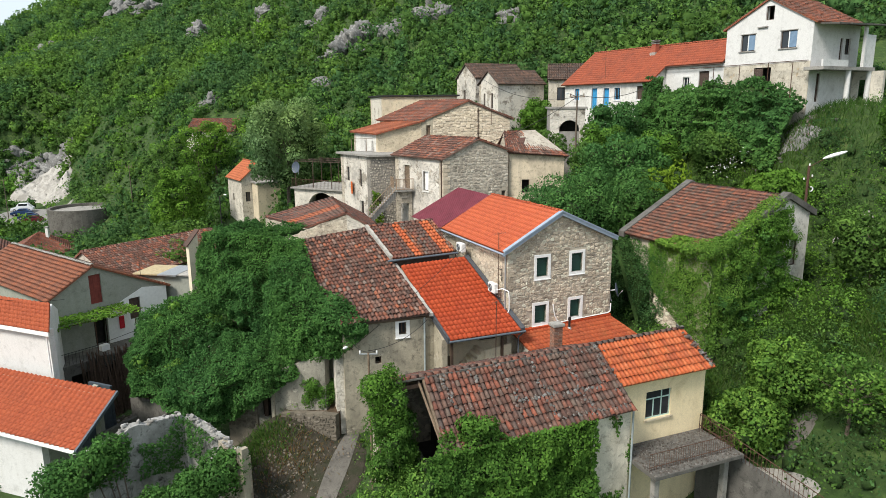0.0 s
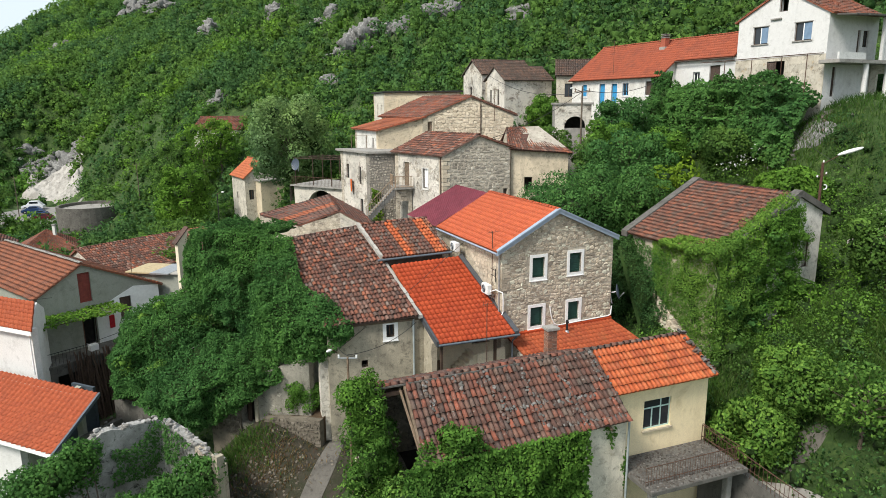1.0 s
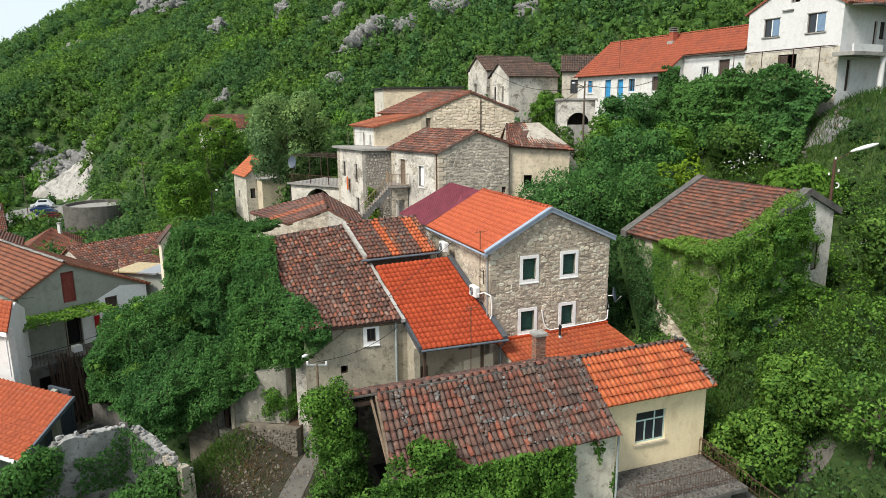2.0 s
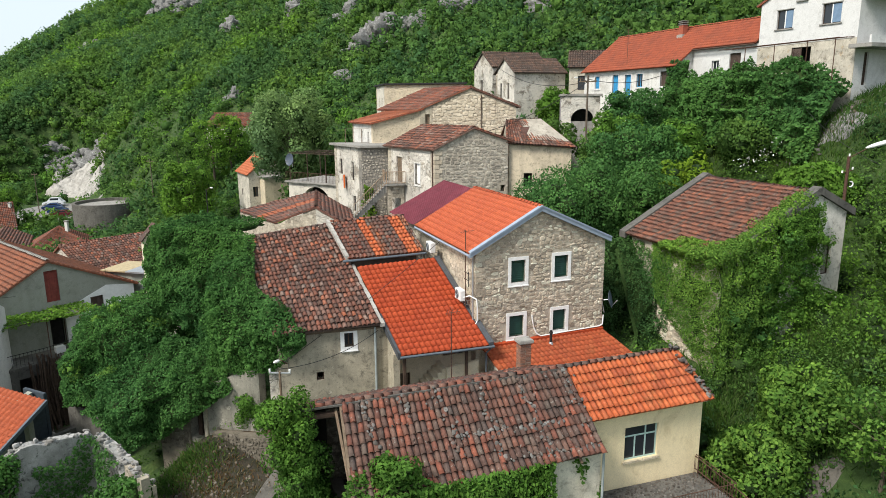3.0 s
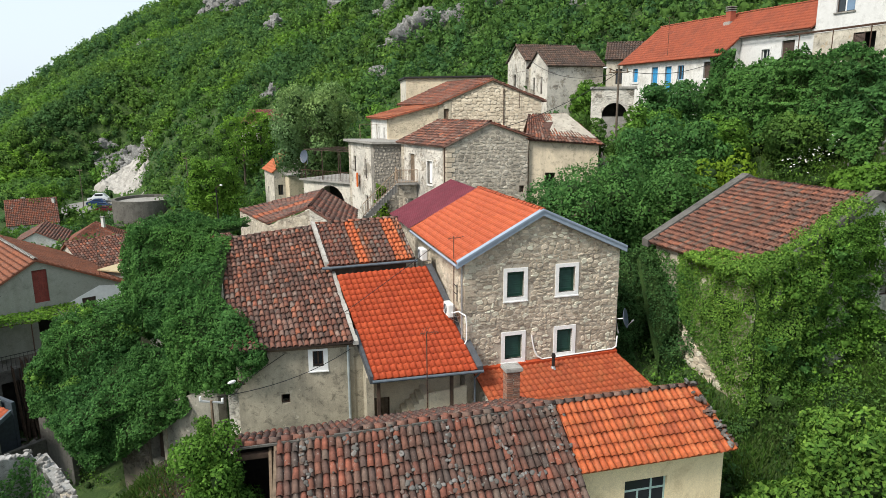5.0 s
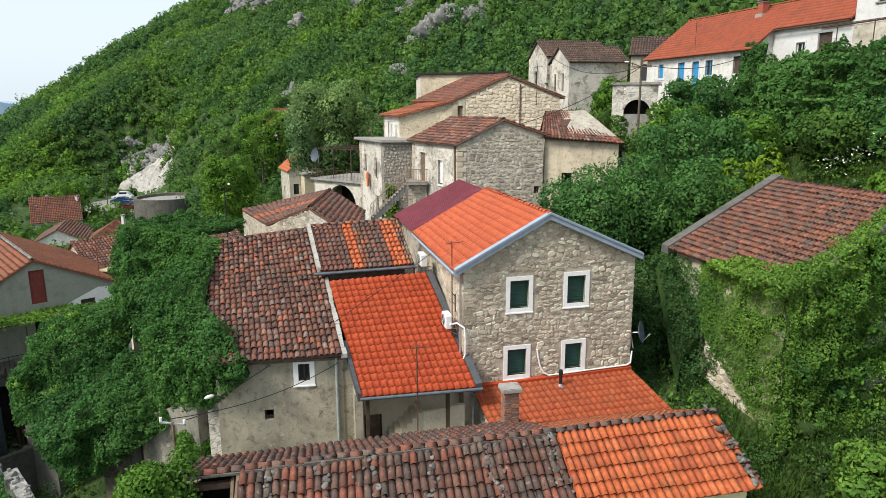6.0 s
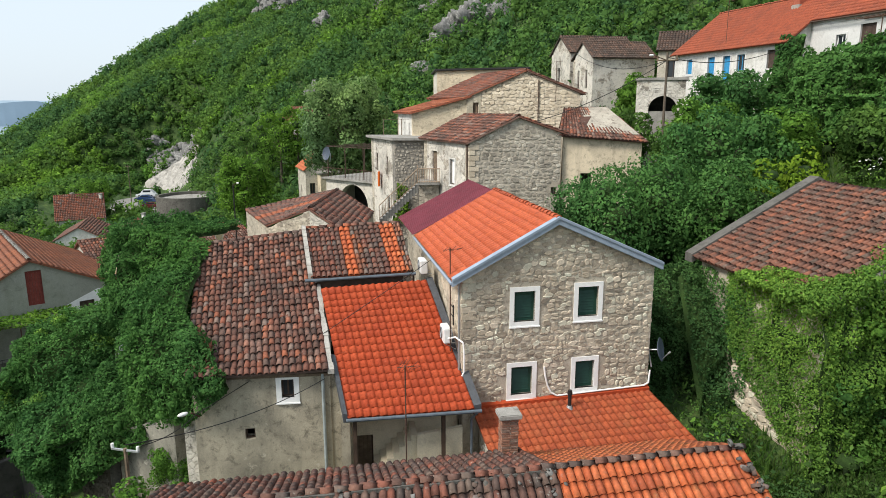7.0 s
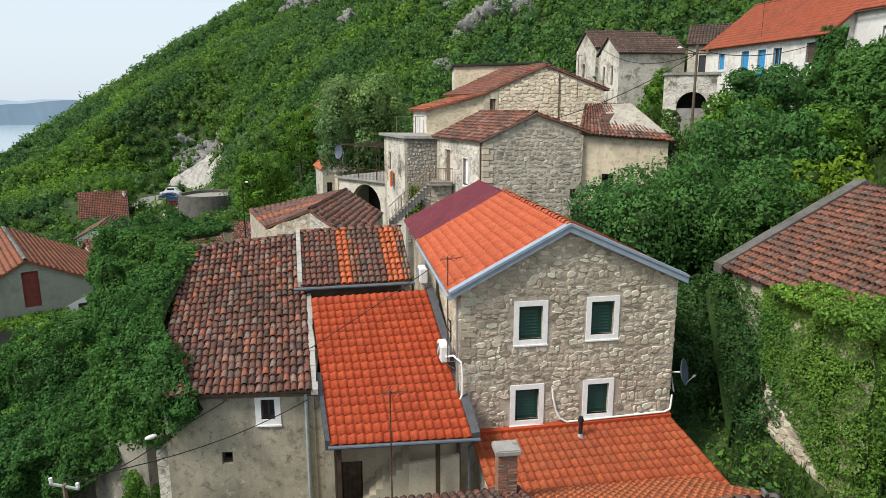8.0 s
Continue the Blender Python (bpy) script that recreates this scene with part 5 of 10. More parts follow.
# ---- old house with ivy, porch house between ----
def old_house():
    m = pose(-5.45, 34.2, 0, 0, 0, 19)
    h = thing("old_grey_house", m, "old grey rendered house with brown barrel-tile roof, partly under ivy", "house")
    w, d = 4.85, 8.4
    holes = {"front": [(3.12, 7.5, 3.56, 8.2), (1.74, 5.93, 2.1, 6.36)]}
    tops = {"front": [(0, 8.42), (w, 8.52)], "right": [(0, 8.5), (d, 11.6)], "back": [(0, 11.6), (w, 11.6)], "left": [(0, 11.6), (d, 8.4)]}
    walls(h, w, d, 0.0, tops, {"front": M_PLASTER_GREY, "right": M_PLASTER_GREY, "back": M_RUBBLE, "left": M_RUBBLE}, holes)
    window(h, Matrix(), holes["front"][0], "glass", surround=M_WHITE, width=0.19)
    window(h, Matrix(), holes["front"][1], "hole")
    iv = m.inverted()
    q = [iv @ Vector(p) for p in ((-5.5, 33.85, 8.5), (-0.75, 35.45, 8.62), (-4.95, 43.3, 12.0), (-9.4, 41.2, 11.55))]
    tiled_roof(h, [tuple(p) for p in q], M_TILE_OLD, "barrel", 0.23, 0.40, 300, rough=2.6)
    ridge_caps(h, tuple(q[3] + Vector((0, 0, 0.03))), tuple(q[2] + Vector((0, 0, 0.03))), M_TILE_GREY)
    # cement fillet along the right verge
    bm = bmesh.new()
    n = 26
    for i in range(n):
        a, b = q[1].lerp(q[2], i / n), q[1].lerp(q[2], (i + 1) / n)
        k = random.uniform(0.0, 0.05)
        wd = random.uniform(0.07, 0.13)
        a, b = a + Vector((0.08, 0, -0.05)), b + Vector((0.08, 0, -0.05))
        hexa(bm, [Vector(p) for p in ((a.x - wd, a.y, a.z - 0.1), (a.x + wd, a.y, a.z - 0.1), (b.x + wd, b.y, b.z - 0.1), (b.x - wd, b.y, b.z - 0.1),
                                      (a.x - wd, a.y, a.z + 0.08 + k), (a.x + wd, a.y, a.z + 0.08 + k), (b.x + wd, b.y, b.z + 0.08 + k), (b.x - wd, b.y, b.z + 0.08 + k))])
    tagged(part("verge_fillet", bm, M_CEMENT, h, "white cement fillet"), kind="stuff")
    bm = bmesh.new()
    rod(bm, (w - 0.25, -0.08, 3.0), (w - 0.25, -0.08, 8.4), 0.06, 8)
    part("downpipe", bm, M_PIPE, h, "grey-green downpipe")
    bm = bmesh.new()
    box(bm, 0.0, -0.12, 8.32, w + 0.1, 0.0, 8.42)
    part("eaves_board", bm, M_WOOD, h)
    part("return_wall", wall_mesh([(0, 8.3), (0.55, 8.3)], 0.0, [], 0.3, pose(w, 0.06, 0)), M_PLASTER_GREY, h)
    # broken whitish pier at the left end
    part("pier", wall_mesh([(0, 6.5), (0.45, 6.8)], 0, [], 0.7, pose(-0.45, 0.2, 0), 0.12), M_PLASTER_PALE, h)
    return h


old_house()


def porch_house():
    m = pose(0.3, 34.5, 0, 0, 0, 21.7)
    h = thing("porch_house", m, "narrow house with bright red tile roof over an open porch", "house")
    iv = m.inverted()
    q = [tuple(iv @ Vector(p)) for p in ((0.34, 34.35, 7.46), (4.4, 36.0, 7.45), (1.35, 41.2, 10.55), (-2.55, 39.15, 10.5))]
    tiled_roof(h, q, M_TILE_RED, "waved", 0.27, 0.37, 300, rough=0.4, slab=0.12)
    for a, b, nm in ((q[1], q[2], "flashing"), (q[0], q[3], "barge")):
        a, b = Vector(a), Vector(b)
        b = a.lerp(b, 0.42) if nm == "barge" else b
        bm = bmesh.new()
        s = 0.26 if nm == "flashing" else -0.14
        hexa(bm, [a + Vector((0, 0, -0.2)), a + Vector((s, 0, -0.2)), b + Vector((s, 0, -0.2)), b + Vector((0, 0, -0.2)), a + Vector((0, 0, 0.10)), a + Vector((s, 0, 0.14)), b + Vector((s, 0, 0.14)), b + Vector((0, 0, 0.10))])
        part(nm, bm, M_FLASHING, h, "dark grey metal flashing")
    bm = bmesh.new()
    a, b = Vector(q[0]) + Vector((-0.05, -0.1, -0.08)), Vector(q[1]) + Vector((0.25, -0.1, -0.08))
    rod(bm, a, b, 0.065, 10)
    part("gutter", bm, M_GUTTER, h, "zinc half-round gutter")
    bm = bmesh.new()
    b = b + Vector((-0.15, 0, -0.05))
    rod(bm, b, b + Vector((-0.15, 0.3, -0.35)), 0.045, 8)
    rod(bm, b + Vector((-0.15, 0.3, -0.35)), b + Vector((-0.15, 0.3, -3.2)), 0.045, 8)
    part("downpipe", bm, M_GUTTER, h)
    for x in (0.22, 3.32):
        part("post", soft_box(x - 0.07, 0.1, 3.2, x + 0.07, 0.24, 7.42, bevel=0.01), M_WOOD_DARK, h)
    part("beam", soft_box(0.1, 0.08, 7.2, 4.2, 0.26, 7.38, bevel=0.01), M_WOOD_DARK, h)
    hole = [(0.15, 3.85, 0.87, 5.76), (2.6, 6.4, 3.7, 7.0)]
    fm = pose(0.02, 1.75, 0)
    part("wall", wall_mesh([(0, 8.1), (4.1, 8.1)], 0.0, hole, 0.4, fm), M_PLASTER_CREAM, h)
    window(h, fm, hole[0], "door", thick=0.4)
    window(h, fm, hole[1], "hole", thick=0.4)
    part("porch_floor", box(bmesh.new(), 0.0, 0.0, 0.0, 4.1, 1.74, 3.8), M_CONCRETE, h)
    for i in range(7):
        part("step", box(bmesh.new(), 0.9 + 0.22 * i, 0.6, 3.6, 1.12 + 0.22 * i, 1.72, 4.95 + 0.21 * i), M_PLASTER_CREAM, h)
    bm = bmesh.new()
    hexa(bm, [Vector(p) for p in ((2.4, 0.42, 3.6), (4.05, 0.42, 3.6), (4.05, 0.58, 3.6), (2.4, 0.58, 3.6), (2.4, 0.42, 6.3), (4.05, 0.42, 6.5), (4.05, 0.58, 6.5), (2.4, 0.58, 6.3))])
    part("stair_parapet", bm, M_PLASTER_CREAM, h)
    part("side_wall", wall_mesh([(0, 10.3), (5.2, 7.3)], 0.0, [], 0.3, pose(-0.25, 5.6, 0, 0, 0, 270)), M_PLASTER_GREY, h)

    r = thing("middle_house", Matrix(), "house with mixed old and orange barrel tiles above the porch roof", "house")
    q = [(-3.15, 39.5, 10.82), (0.85, 41.05, 10.95), (-0.75, 44.2, 12.4), (-5.0, 43.0, 12.15)]
    va, vb, vc, vd = [Vector(p) for p in q]
    for s0, s1, mat in ((0, 0.36, M_TILE_GREY), (0.36, 0.47, M_TILE_ORANGE), (0.47, 0.56, M_TILE_MIXED), (0.56, 0.78, M_TILE_GREY), (0.78, 0.93, M_TILE_ORANGE), (0.93, 1.0, M_TILE_MIXED)):
        tiled_roof(r, [tuple(va.lerp(vb, s0)), tuple(va.lerp(vb, s1)), tuple(vd.lerp(vc, s1)), tuple(vd.lerp(vc, s0))], mat, "barrel", 0.225, 0.40, 80, rough=1.6, slab=0.12)
    ridge_caps(r, (-5.0, 43.0, 12.2), (-0.75, 44.2, 12.43), M_TILE_OLD)
    bm = bmesh.new()
    rod(bm, (-3.35, 39.38, 10.72), (0.95, 41.0, 10.86), 0.07, 10)
    part("gutter", bm, M_GUTTER, r, "grey-blue gutter")
    mm = Matrix.Translation((-3.0, 39.75, 0)) @ pose(0, 0, 0, 0, 0, 21.3)
    part("wall", wall_mesh([(0, 10.7), (4.1, 10.8)], 2.0, [], 0.4, mm), M_WOOD_DARK, r)
    part("wall", wall_mesh([(0, 10.8), (3.2, 12.2)], 2.0, [], 0.4, Matrix.Translation((0.75, 41.2, 0)) @ pose(0, 0, 0, 0, 0, 115)), M_RUBBLE, r)
    part("wall", wall_mesh([(0, 12.2), (4.3, 12.0)], 2.0, [], 0.4, Matrix.Translation((-0.8, 44.1, 0)) @ pose(0, 0, 0, 0, 0, 195)), M_RUBBLE, r)
    FOOT.append((mm.inverted(), 4.2, 4.5))
    FOOT.append((m.inverted(), 4.4, 6))
    bm = bmesh.new()
    n = 12
    a0, b0 = Vector((-3.15, 39.5, 10.9)), Vector((-5.0, 43.0, 12.23))
    for i in range(n):
        a, b = a0.lerp(b0, i / n), a0.lerp(b0, (i + 1) / n)
        k = random.uniform(0.02, 0.07)
        hexa(bm, [a + Vector((-0.1, 0, -0.1)), a + Vector((0.1, 0, -0.1)), b + Vector((0.1, 0, -0.1)), b + Vector((-0.1, 0, -0.1)), a + Vector((-0.1, 0, 0.06 + k)), a + Vector((0.1, 0, 0.06 + k)), b + Vector((0.1, 0, 0.06 + k)), b + Vector((-0.1, 0, 0.06 + k))])
    tagged(part("verge_fillet", bm, M_CEMENT, r), kind="stuff")


porch_house()


# ---- ivy-covered house on the slope ----
def vine_house():
    m = pose(16.05, 38.0, 0, 0, 0, 25.5)
    h = thing("ivy_covered_house", m, "abandoned stone house with faded tile roof, draped in ivy", "house")
    w, d, ax, zl, zr, za = 7.8, 7.5, 5.6, 11.35, 13.2, 14.3
    holes = {"front": [(6.35, 9.9, 7.0, 11.5)]}
    made = walls(h, w, d, 0.0, gable_tops(w, d, zl, zr, ax, za), {"front": M_GABLE, "left": M_MORTAR, "right": M_RUBBLE, "back": M_RUBBLE}, holes)
    window(h, Matrix(), holes["front"][0], "hole")
    laid_stones(made["left"], pose(0, d, 0, 0, 0, 270), [(0, 8.0), (d, 8.0)], 1.5, [], M_STONE, 300, course=(0.18, 0.36), length=(0.2, 0.6), seed=25, depth=0.05, gap=0.03)
    s = (za - zl) / ax
    tiled_roof(h, [(-0.3, d + 0.2, zl - 0.3 * s + 0.1), (-0.3, 0.0, zl - 0.3 * s + 0.1), (ax, 0.0, za + 0.1), (ax, d + 0.2, za + 0.1)], M_TILE_FADED, "barrel", 0.225, 0.33, 300, rough=1.4)
    s2 = (za - zr) / (w - ax)
    tiled_roof(h, [(w + 0.3, 0.0, zr - 0.3 * s2 + 0.1), (w + 0.3, d + 0.2, zr - 0.3 * s2 + 0.1), (ax, d + 0.2, za + 0.1), (ax, 0.0, za + 0.1)], M_TILE_FADED, "barrel", 0.25, 0.36, 0, rough=1.3)
    for y in (-0.2, d + 0.15):
        bm = bmesh.new()
        for a, b in (((-0.4, zl - 0.25), (ax, za)), ((ax, za), (w + 0.4, zr - 0.15))):
            hexa(bm, [Vector(p) for p in ((a[0], y, a[1] - 0.05), (b[0], y, b[1] - 0.05), (b[0], y + 0.55, b[1] - 0.05), (a[0], y + 0.55, a[1] - 0.05), (a[0], y, a[1] + 0.33), (b[0], y, b[1] + 0.33), (b[0], y + 0.55, b[1] + 0.33), (a[0], y + 0.55, a[1] + 0.33))])
        part("coping", bm, M_CONCRETE_DARK, h, "grey stone verge coping")


vine_house()

# ---- houses of the upper cluster ----
M_TILE_FADED_RED = clay("weathered_red_tile", [(0.34, 0.105, 0.052), (0.42, 0.13, 0.06), (0.30, 0.09, 0.05), (0.38, 0.15, 0.08)], 0.22)
M_TILE_GH = clay("weathered_orange_brown_tile", [(0.27, 0.098, 0.052), (0.34, 0.118, 0.06), (0.22, 0.085, 0.05), (0.30, 0.12, 0.07)], 0.35)
M_TILE_WR = clay("smooth_red_tile", [(0.35, 0.082, 0.036), (0.385, 0.092, 0.039), (0.33, 0.076, 0.034)], 0.12, 0.75, 0.0, 0.15)
M_TILE_LONG = clay("long_house_tile", [(0.335, 0.083, 0.042), (0.40, 0.10, 0.047), (0.29, 0.073, 0.04)], 0.25, 0.75)
M_BRICK_RED = clay("red_brick", [(0.36, 0.10, 0.06), (0.42, 0.12, 0.07), (0.32, 0.09, 0.055)], 0.1)
M_TILE_TOWER = clay("plain_orange_tile", [(0.50, 0.15, 0.07), (0.55, 0.17, 0.075), (0.46, 0.135, 0.065)], 0.12)
M_SKY_SASH = plain("pale_blue_grey_paint", (0.16, 0.24, 0.34), 0.25, 0, 0.2, 3)
M_RAIL = plain("faded_iron_railing", (0.30, 0.22, 0.15), 0.8, 0.0, 0.35, 6)
M_OCHRE_SHEET = plain("faded_ochre_sheet", (0.42, 0.34, 0.2), 0.7)

def cluster_house(name, x, y, turn, w, d, base, tops, mats, holes, label, windows=(), thick=0.5):
    h = thing(name, pose(x, y, 0, 0, 0, turn), label, "house")
    walls(h, w, d, base, tops, mats, holes, thick)
    for wall_side, k, kind, kw in windows:
        window(h, side(w, d, wall_side), holes[wall_side][k], kind, thick=thick, **kw)
    return h


def gable_roof_y(h, w, d, ax, zl, zr, za, mat, o=0.3, f=0.2, kind="barrel", col=0.24, row=0.38, rough=1.2, caps=True):
    """Two slopes with the ridge along y."""
    sl, sr = (za - zl) / ax, (za - zr) / (w - ax)
    tiled_roof(h, [(-o, d + f, zl - o * sl + 0.1), (-o, -f, zl - o * sl + 0.1), (ax, -f, za + 0.1), (ax, d + f, za + 0.1)], mat, kind, col, row, 0, rough=rough)
    tiled_roof(h, [(w + o, -f, zr - o * sr + 0.1), (w + o, d + f, zr - o * sr + 0.1), (ax, d + f, za + 0.1), (ax, -f, za + 0.1)], mat, kind, col, row, 0, rough=rough)
    if caps:
        ridge_caps(h, (ax, -f, za + 0.12), (ax, d + f, za + 0.12), mat)


def gable_roof_x(h, w, d, ay, zf, zb, za, mat, o=0.3, f=0.2, kind="barrel", col=0.24, row=0.38, rough=1.2):
    """Two slopes with the ridge along x."""
    sf, sb = (za - zf) / ay, (za - zb) / (d - ay)
    tiled_roof(h, [(-f, -o, zf - o * sf + 0.1), (w + f, -o, zf - o * sf + 0.1), (w + f, ay, za + 0.1), (-f, ay, za + 0.1)], mat, kind, col, row, 0, rough=rough)
    tiled_roof(h, [(w + f, d + o, zb - o * sb + 0.1), (-f, d + o, zb - o * sb + 0.1), (-f, ay, za + 0.1), (w + f, ay, za + 0.1)], mat, kind, col, row, 0, rough=rough)
    ridge_caps(h, (-f, ay, za + 0.12), (w + f, ay, za + 0.12), mat)


DARKWIN = {"frame_mat": M_WOOD_DARK}
# gable house in the middle
hl = {"left": [(1.2, 12.4, 2.1, 14.6), (4.0, 12.5, 4.7, 14.2), (5.2, 9.8, 5.9, 11.2)], "front": [(5.4, 12.0, 5.8, 12.5)]}
mid = cluster_house("gabled_stone_house", 0.05, 57.4, 16, 6.0, 6.6, 5.0, gable_tops(6.0, 6.6, 15.45, 16.0, 3.1, 17.0), {"front": M_MORTAR, "left": M_RUBBLE_COAT, "right": M_RUBBLE, "back": M_RUBBLE}, hl,
                    "stone gabled house with worn plaster side and brown tile roof", [("left", 0, "door", {}), ("left", 1, "shutter", {"shutter_mat": M_WHITE, "surround": M_PLASTER_WHITE, "width": 0.1}), ("left", 2, "glass", {}), ("front", 0, "hole", {})])
gable_roof_y(mid, 6.0, 6.6, 3.1, 15.45, 16.0, 17.0, M_TILE_OLD, rough=2.2)
laid_stones(mid, Matrix(), [(0, 15.4), (3.1, 16.9), (6.0, 15.95)], 10.2, [(5.35, 11.95, 5.85, 12.55)], M_STONE_DIM, 0, (0.16, 0.32), (0.18, 0.55), 31, 0.03, 0.045)
z, k = 10.4, 0
while z < 15.2:
    ln = 0.62 if k % 2 else 0.38
    part("quoin", soft_box(-0.03, -0.06, z + 0.015, ln, 0.2, z + 0.33, bevel=0.02), M_STONE_WARM, mid)
    z, k = z + 0.35, k + 1
bm = bmesh.new()
rod(bm, (-0.08, 0.12, 10.0), (-0.08, 0.12, 15.3), 0.05, 6)
part("downpipe", bm, M_WOOD_DARK, mid)
skew(mid, -0.42)
# upper gable house
top = cluster_house("upper_gabled_house", -2.1, 67.4, -4, 8.8, 7.0, 9.0, gable_tops(8.8, 7.0, 18.4, 18.6, 4.6, 20.3), {"front": M_RUBBLE_PALE, "left": M_PLASTER_OCHRE, "right": M_RUBBLE_PALE, "back": M_RUBBLE_PALE}, {"front": [(0.5, 16.6, 1.0, 18.0)]},
                    "pale stone gabled house with red and brown tiles", [("front", 0, "door", {})])
gable_roof_y(top, 8.8, 7.0, 4.6, 18.4, 18.6, 20.3, M_TILE_FAR, rough=2.2)
laid_stones(top, Matrix(), [(1.2, 18.8), (4.6, 20.2), (8.8, 18.5)], 14.0, [(0.45, 16.5, 1.05, 18.1)], M_STONE_WARM, 0, (0.2, 0.3), (0.25, 0.6), 32, 0.045, 0.035)
part("render_strip", wall_mesh([(0, 18.3), (1.15, 18.7)], 14.0, [(0.5, 16.6, 1.0, 18.0)], 0.04, pose(0, -0.042, 0)), M_PLASTER_GREY, top, "grey rendered strip beside the stonework")
bm = bmesh.new()
rod(bm, (5.6, -0.1, 14.5), (5.6, -0.1, 19.7), 0.035, 6)
part("conduit", bm, M_WOOD_DARK, top)
skew(top, -0.75)
# wing with a red roof
hl = {"left": [(3.0, 14.6, 3.5, 16.4), (4.9, 14.6, 5.4, 16.4)]}
wing = cluster_house("red_roofed_wing", -6.4, 67.0, 6, 4.4, 6.6, 8.0, {"front": [(0, 17.2), (4.4, 18.3)], "back": [(0, 18.3), (4.4, 17.2)], "left": [(0, 17.2), (6.6, 17.2)], "right": [(0, 18.3), (6.6, 18.3)]},
                     {"front": M_PLASTER_OCHRE, "left": M_PLASTER_WHITE, "right": M_RUBBLE, "back": M_RUBBLE}, hl, "plastered wing with bright red mono-pitch tile roof", [("left", 0, "glass", DARKWIN), ("left", 1, "glass", DARKWIN)])
tiled_roof(wing, [(-0.35, 6.8, 17.2), (-0.35, -0.3, 17.2), (4.6, -0.3, 18.5), (4.6, 6.8, 18.5)], M_TILE_FADED_RED, "barrel", 0.24, 0.38, rough=1.0)
skew(wing, -0.38)
# terrace block
hl = {"left": [(0.9, 12.6, 1.5, 14.0), (3.1, 12.2, 3.6, 13.9), (3.2, 9.4, 3.8, 10.8)]}
block = cluster_house("terrace_block", -6.9, 63.6, 10, 3.6, 5.0, 4.0, {k: [(0, 15.2), (3.6 if k in ("front", "back") else 5.0, 15.2)] for k in ("front", "back", "left", "right")},
                      {"front": M_DARK_MORTAR, "left": M_RUBBLE_COAT, "right": M_RUBBLE_DARK, "back": M_RUBBLE_DARK}, hl, "tall plastered block with a flat concrete terrace on top",
                      [("left", 0, "glass", DARKWIN), ("left", 1, "glass", DARKWIN), ("left", 2, "glass", DARKWIN)])
part("terrace_slab", soft_box(-0.35, -0.35, 15.2, 4.3, 5.3, 15.42, bevel=0.03), M_CONCRETE, block, "grey concrete roof slab")
bm = bmesh.new()
for x, z in ((0.9, 15.42), (2.4, 15.42), (3.9, 15.42)):
    rod(bm, (x, 4.6, z), (x, 4.6, z + 1.3), 0.03, 6)
rod(bm, (0.9, 4.6, 16.7), (3.9, 4.6, 16.7), 0.02, 6)
part("clothes_rail", bm, M_WOOD, block)
laid_stones(block, Matrix(), [(0, 15.1), (3.6, 15.1)], 7.5, [], M_STONE_DIM, 0, (0.16, 0.3), (0.14, 0.36), 33, 0.045, 0.09)
skew(block, -0.52)
# flat-roofed block at the back
hl = {"left": [(2.0, 17.6, 2.6, 19.6), (4.2, 17.6, 4.8, 19.6)]}
flat = cluster_house("flat_roofed_house", -6.7, 76.6, -6, 8.4, 6.5, 11.0, {k: [(0, 20.9), (8.4 if k in ("front", "back") else 6.5, 20.9)] for k in ("front", "back", "left", "right")},
                     {"front": M_PLASTER_OCHRE, "left": M_PLASTER_PALE, "right": M_PLASTER_OCHRE, "back": M_PLASTER_OCHRE}, hl, "flat-roofed plastered house with dark roof edge",
                     [("left", 0, "glass", DARKWIN), ("left", 1, "glass", DARKWIN)])
part("roof", soft_box(-0.25, -0.25, 20.9, 8.65, 6.75, 21.08, bevel=0.03), M_BLACK, flat, "dark felt flat roof")
skew(flat, -0.42)
# hipped ruin to the right
hl = {"front": [(1.2, 12.2, 1.9, 13.4)], "right": [(1.5, 13.2, 2.0, 14.2)]}
hip = cluster_house("ochre_ruin_house", 5.9, 59.4, 4, 5.0, 6.0, 7.0, {"front": [(0, 15.9), (5.0, 15.5)], "back": [(0, 15.8), (5.0, 15.7)], "left": [(0, 15.9), (3, 17.4), (6, 15.9)], "right": [(0, 15.5), (6, 15.6)]},
                    {"front": M_RUIN_CREAM, "left": M_RUBBLE, "right": M_RUIN_CREAM, "back": M_RUBBLE}, hl, "half-ruined house with ochre plaster and broken tile roof", [("front", 0, "hole", {}), ("right", 0, "hole", {})])
tiled_roof(hip, [(-0.3, -0.35, 15.85), (5.3, -0.35, 15.45), (2.9, 3.0, 17.6), (0.0, 3.0, 17.5)], M_TILE_OLD, "barrel", 0.24, 0.38, rough=1.8, skip=lambda s, t: s > 0.44 + 0.14 * math.sin(9 * t) and t > 0.24 + 0.1 * math.sin(11 * s))
HQ = [Vector(p) for p in ((-0.3, -0.35, 15.9), (5.3, -0.35, 15.5), (2.9, 3.0, 17.65), (0.0, 3.0, 17.55))]
bm = bmesh.new()
hexa(bm, [HQ[0].lerp(HQ[1], s).lerp(HQ[3].lerp(HQ[2], s), t) + Vector((0, 0, dz)) for dz in (-0.2, 0.02) for s, t in ((0.36, 0.19), (0.995, 0.19), (0.995, 0.99), (0.36, 0.99))])
part("bare_roof_bed", bm, M_ROOF_BED, hip, "bare pale mortar bed where tiles are gone")
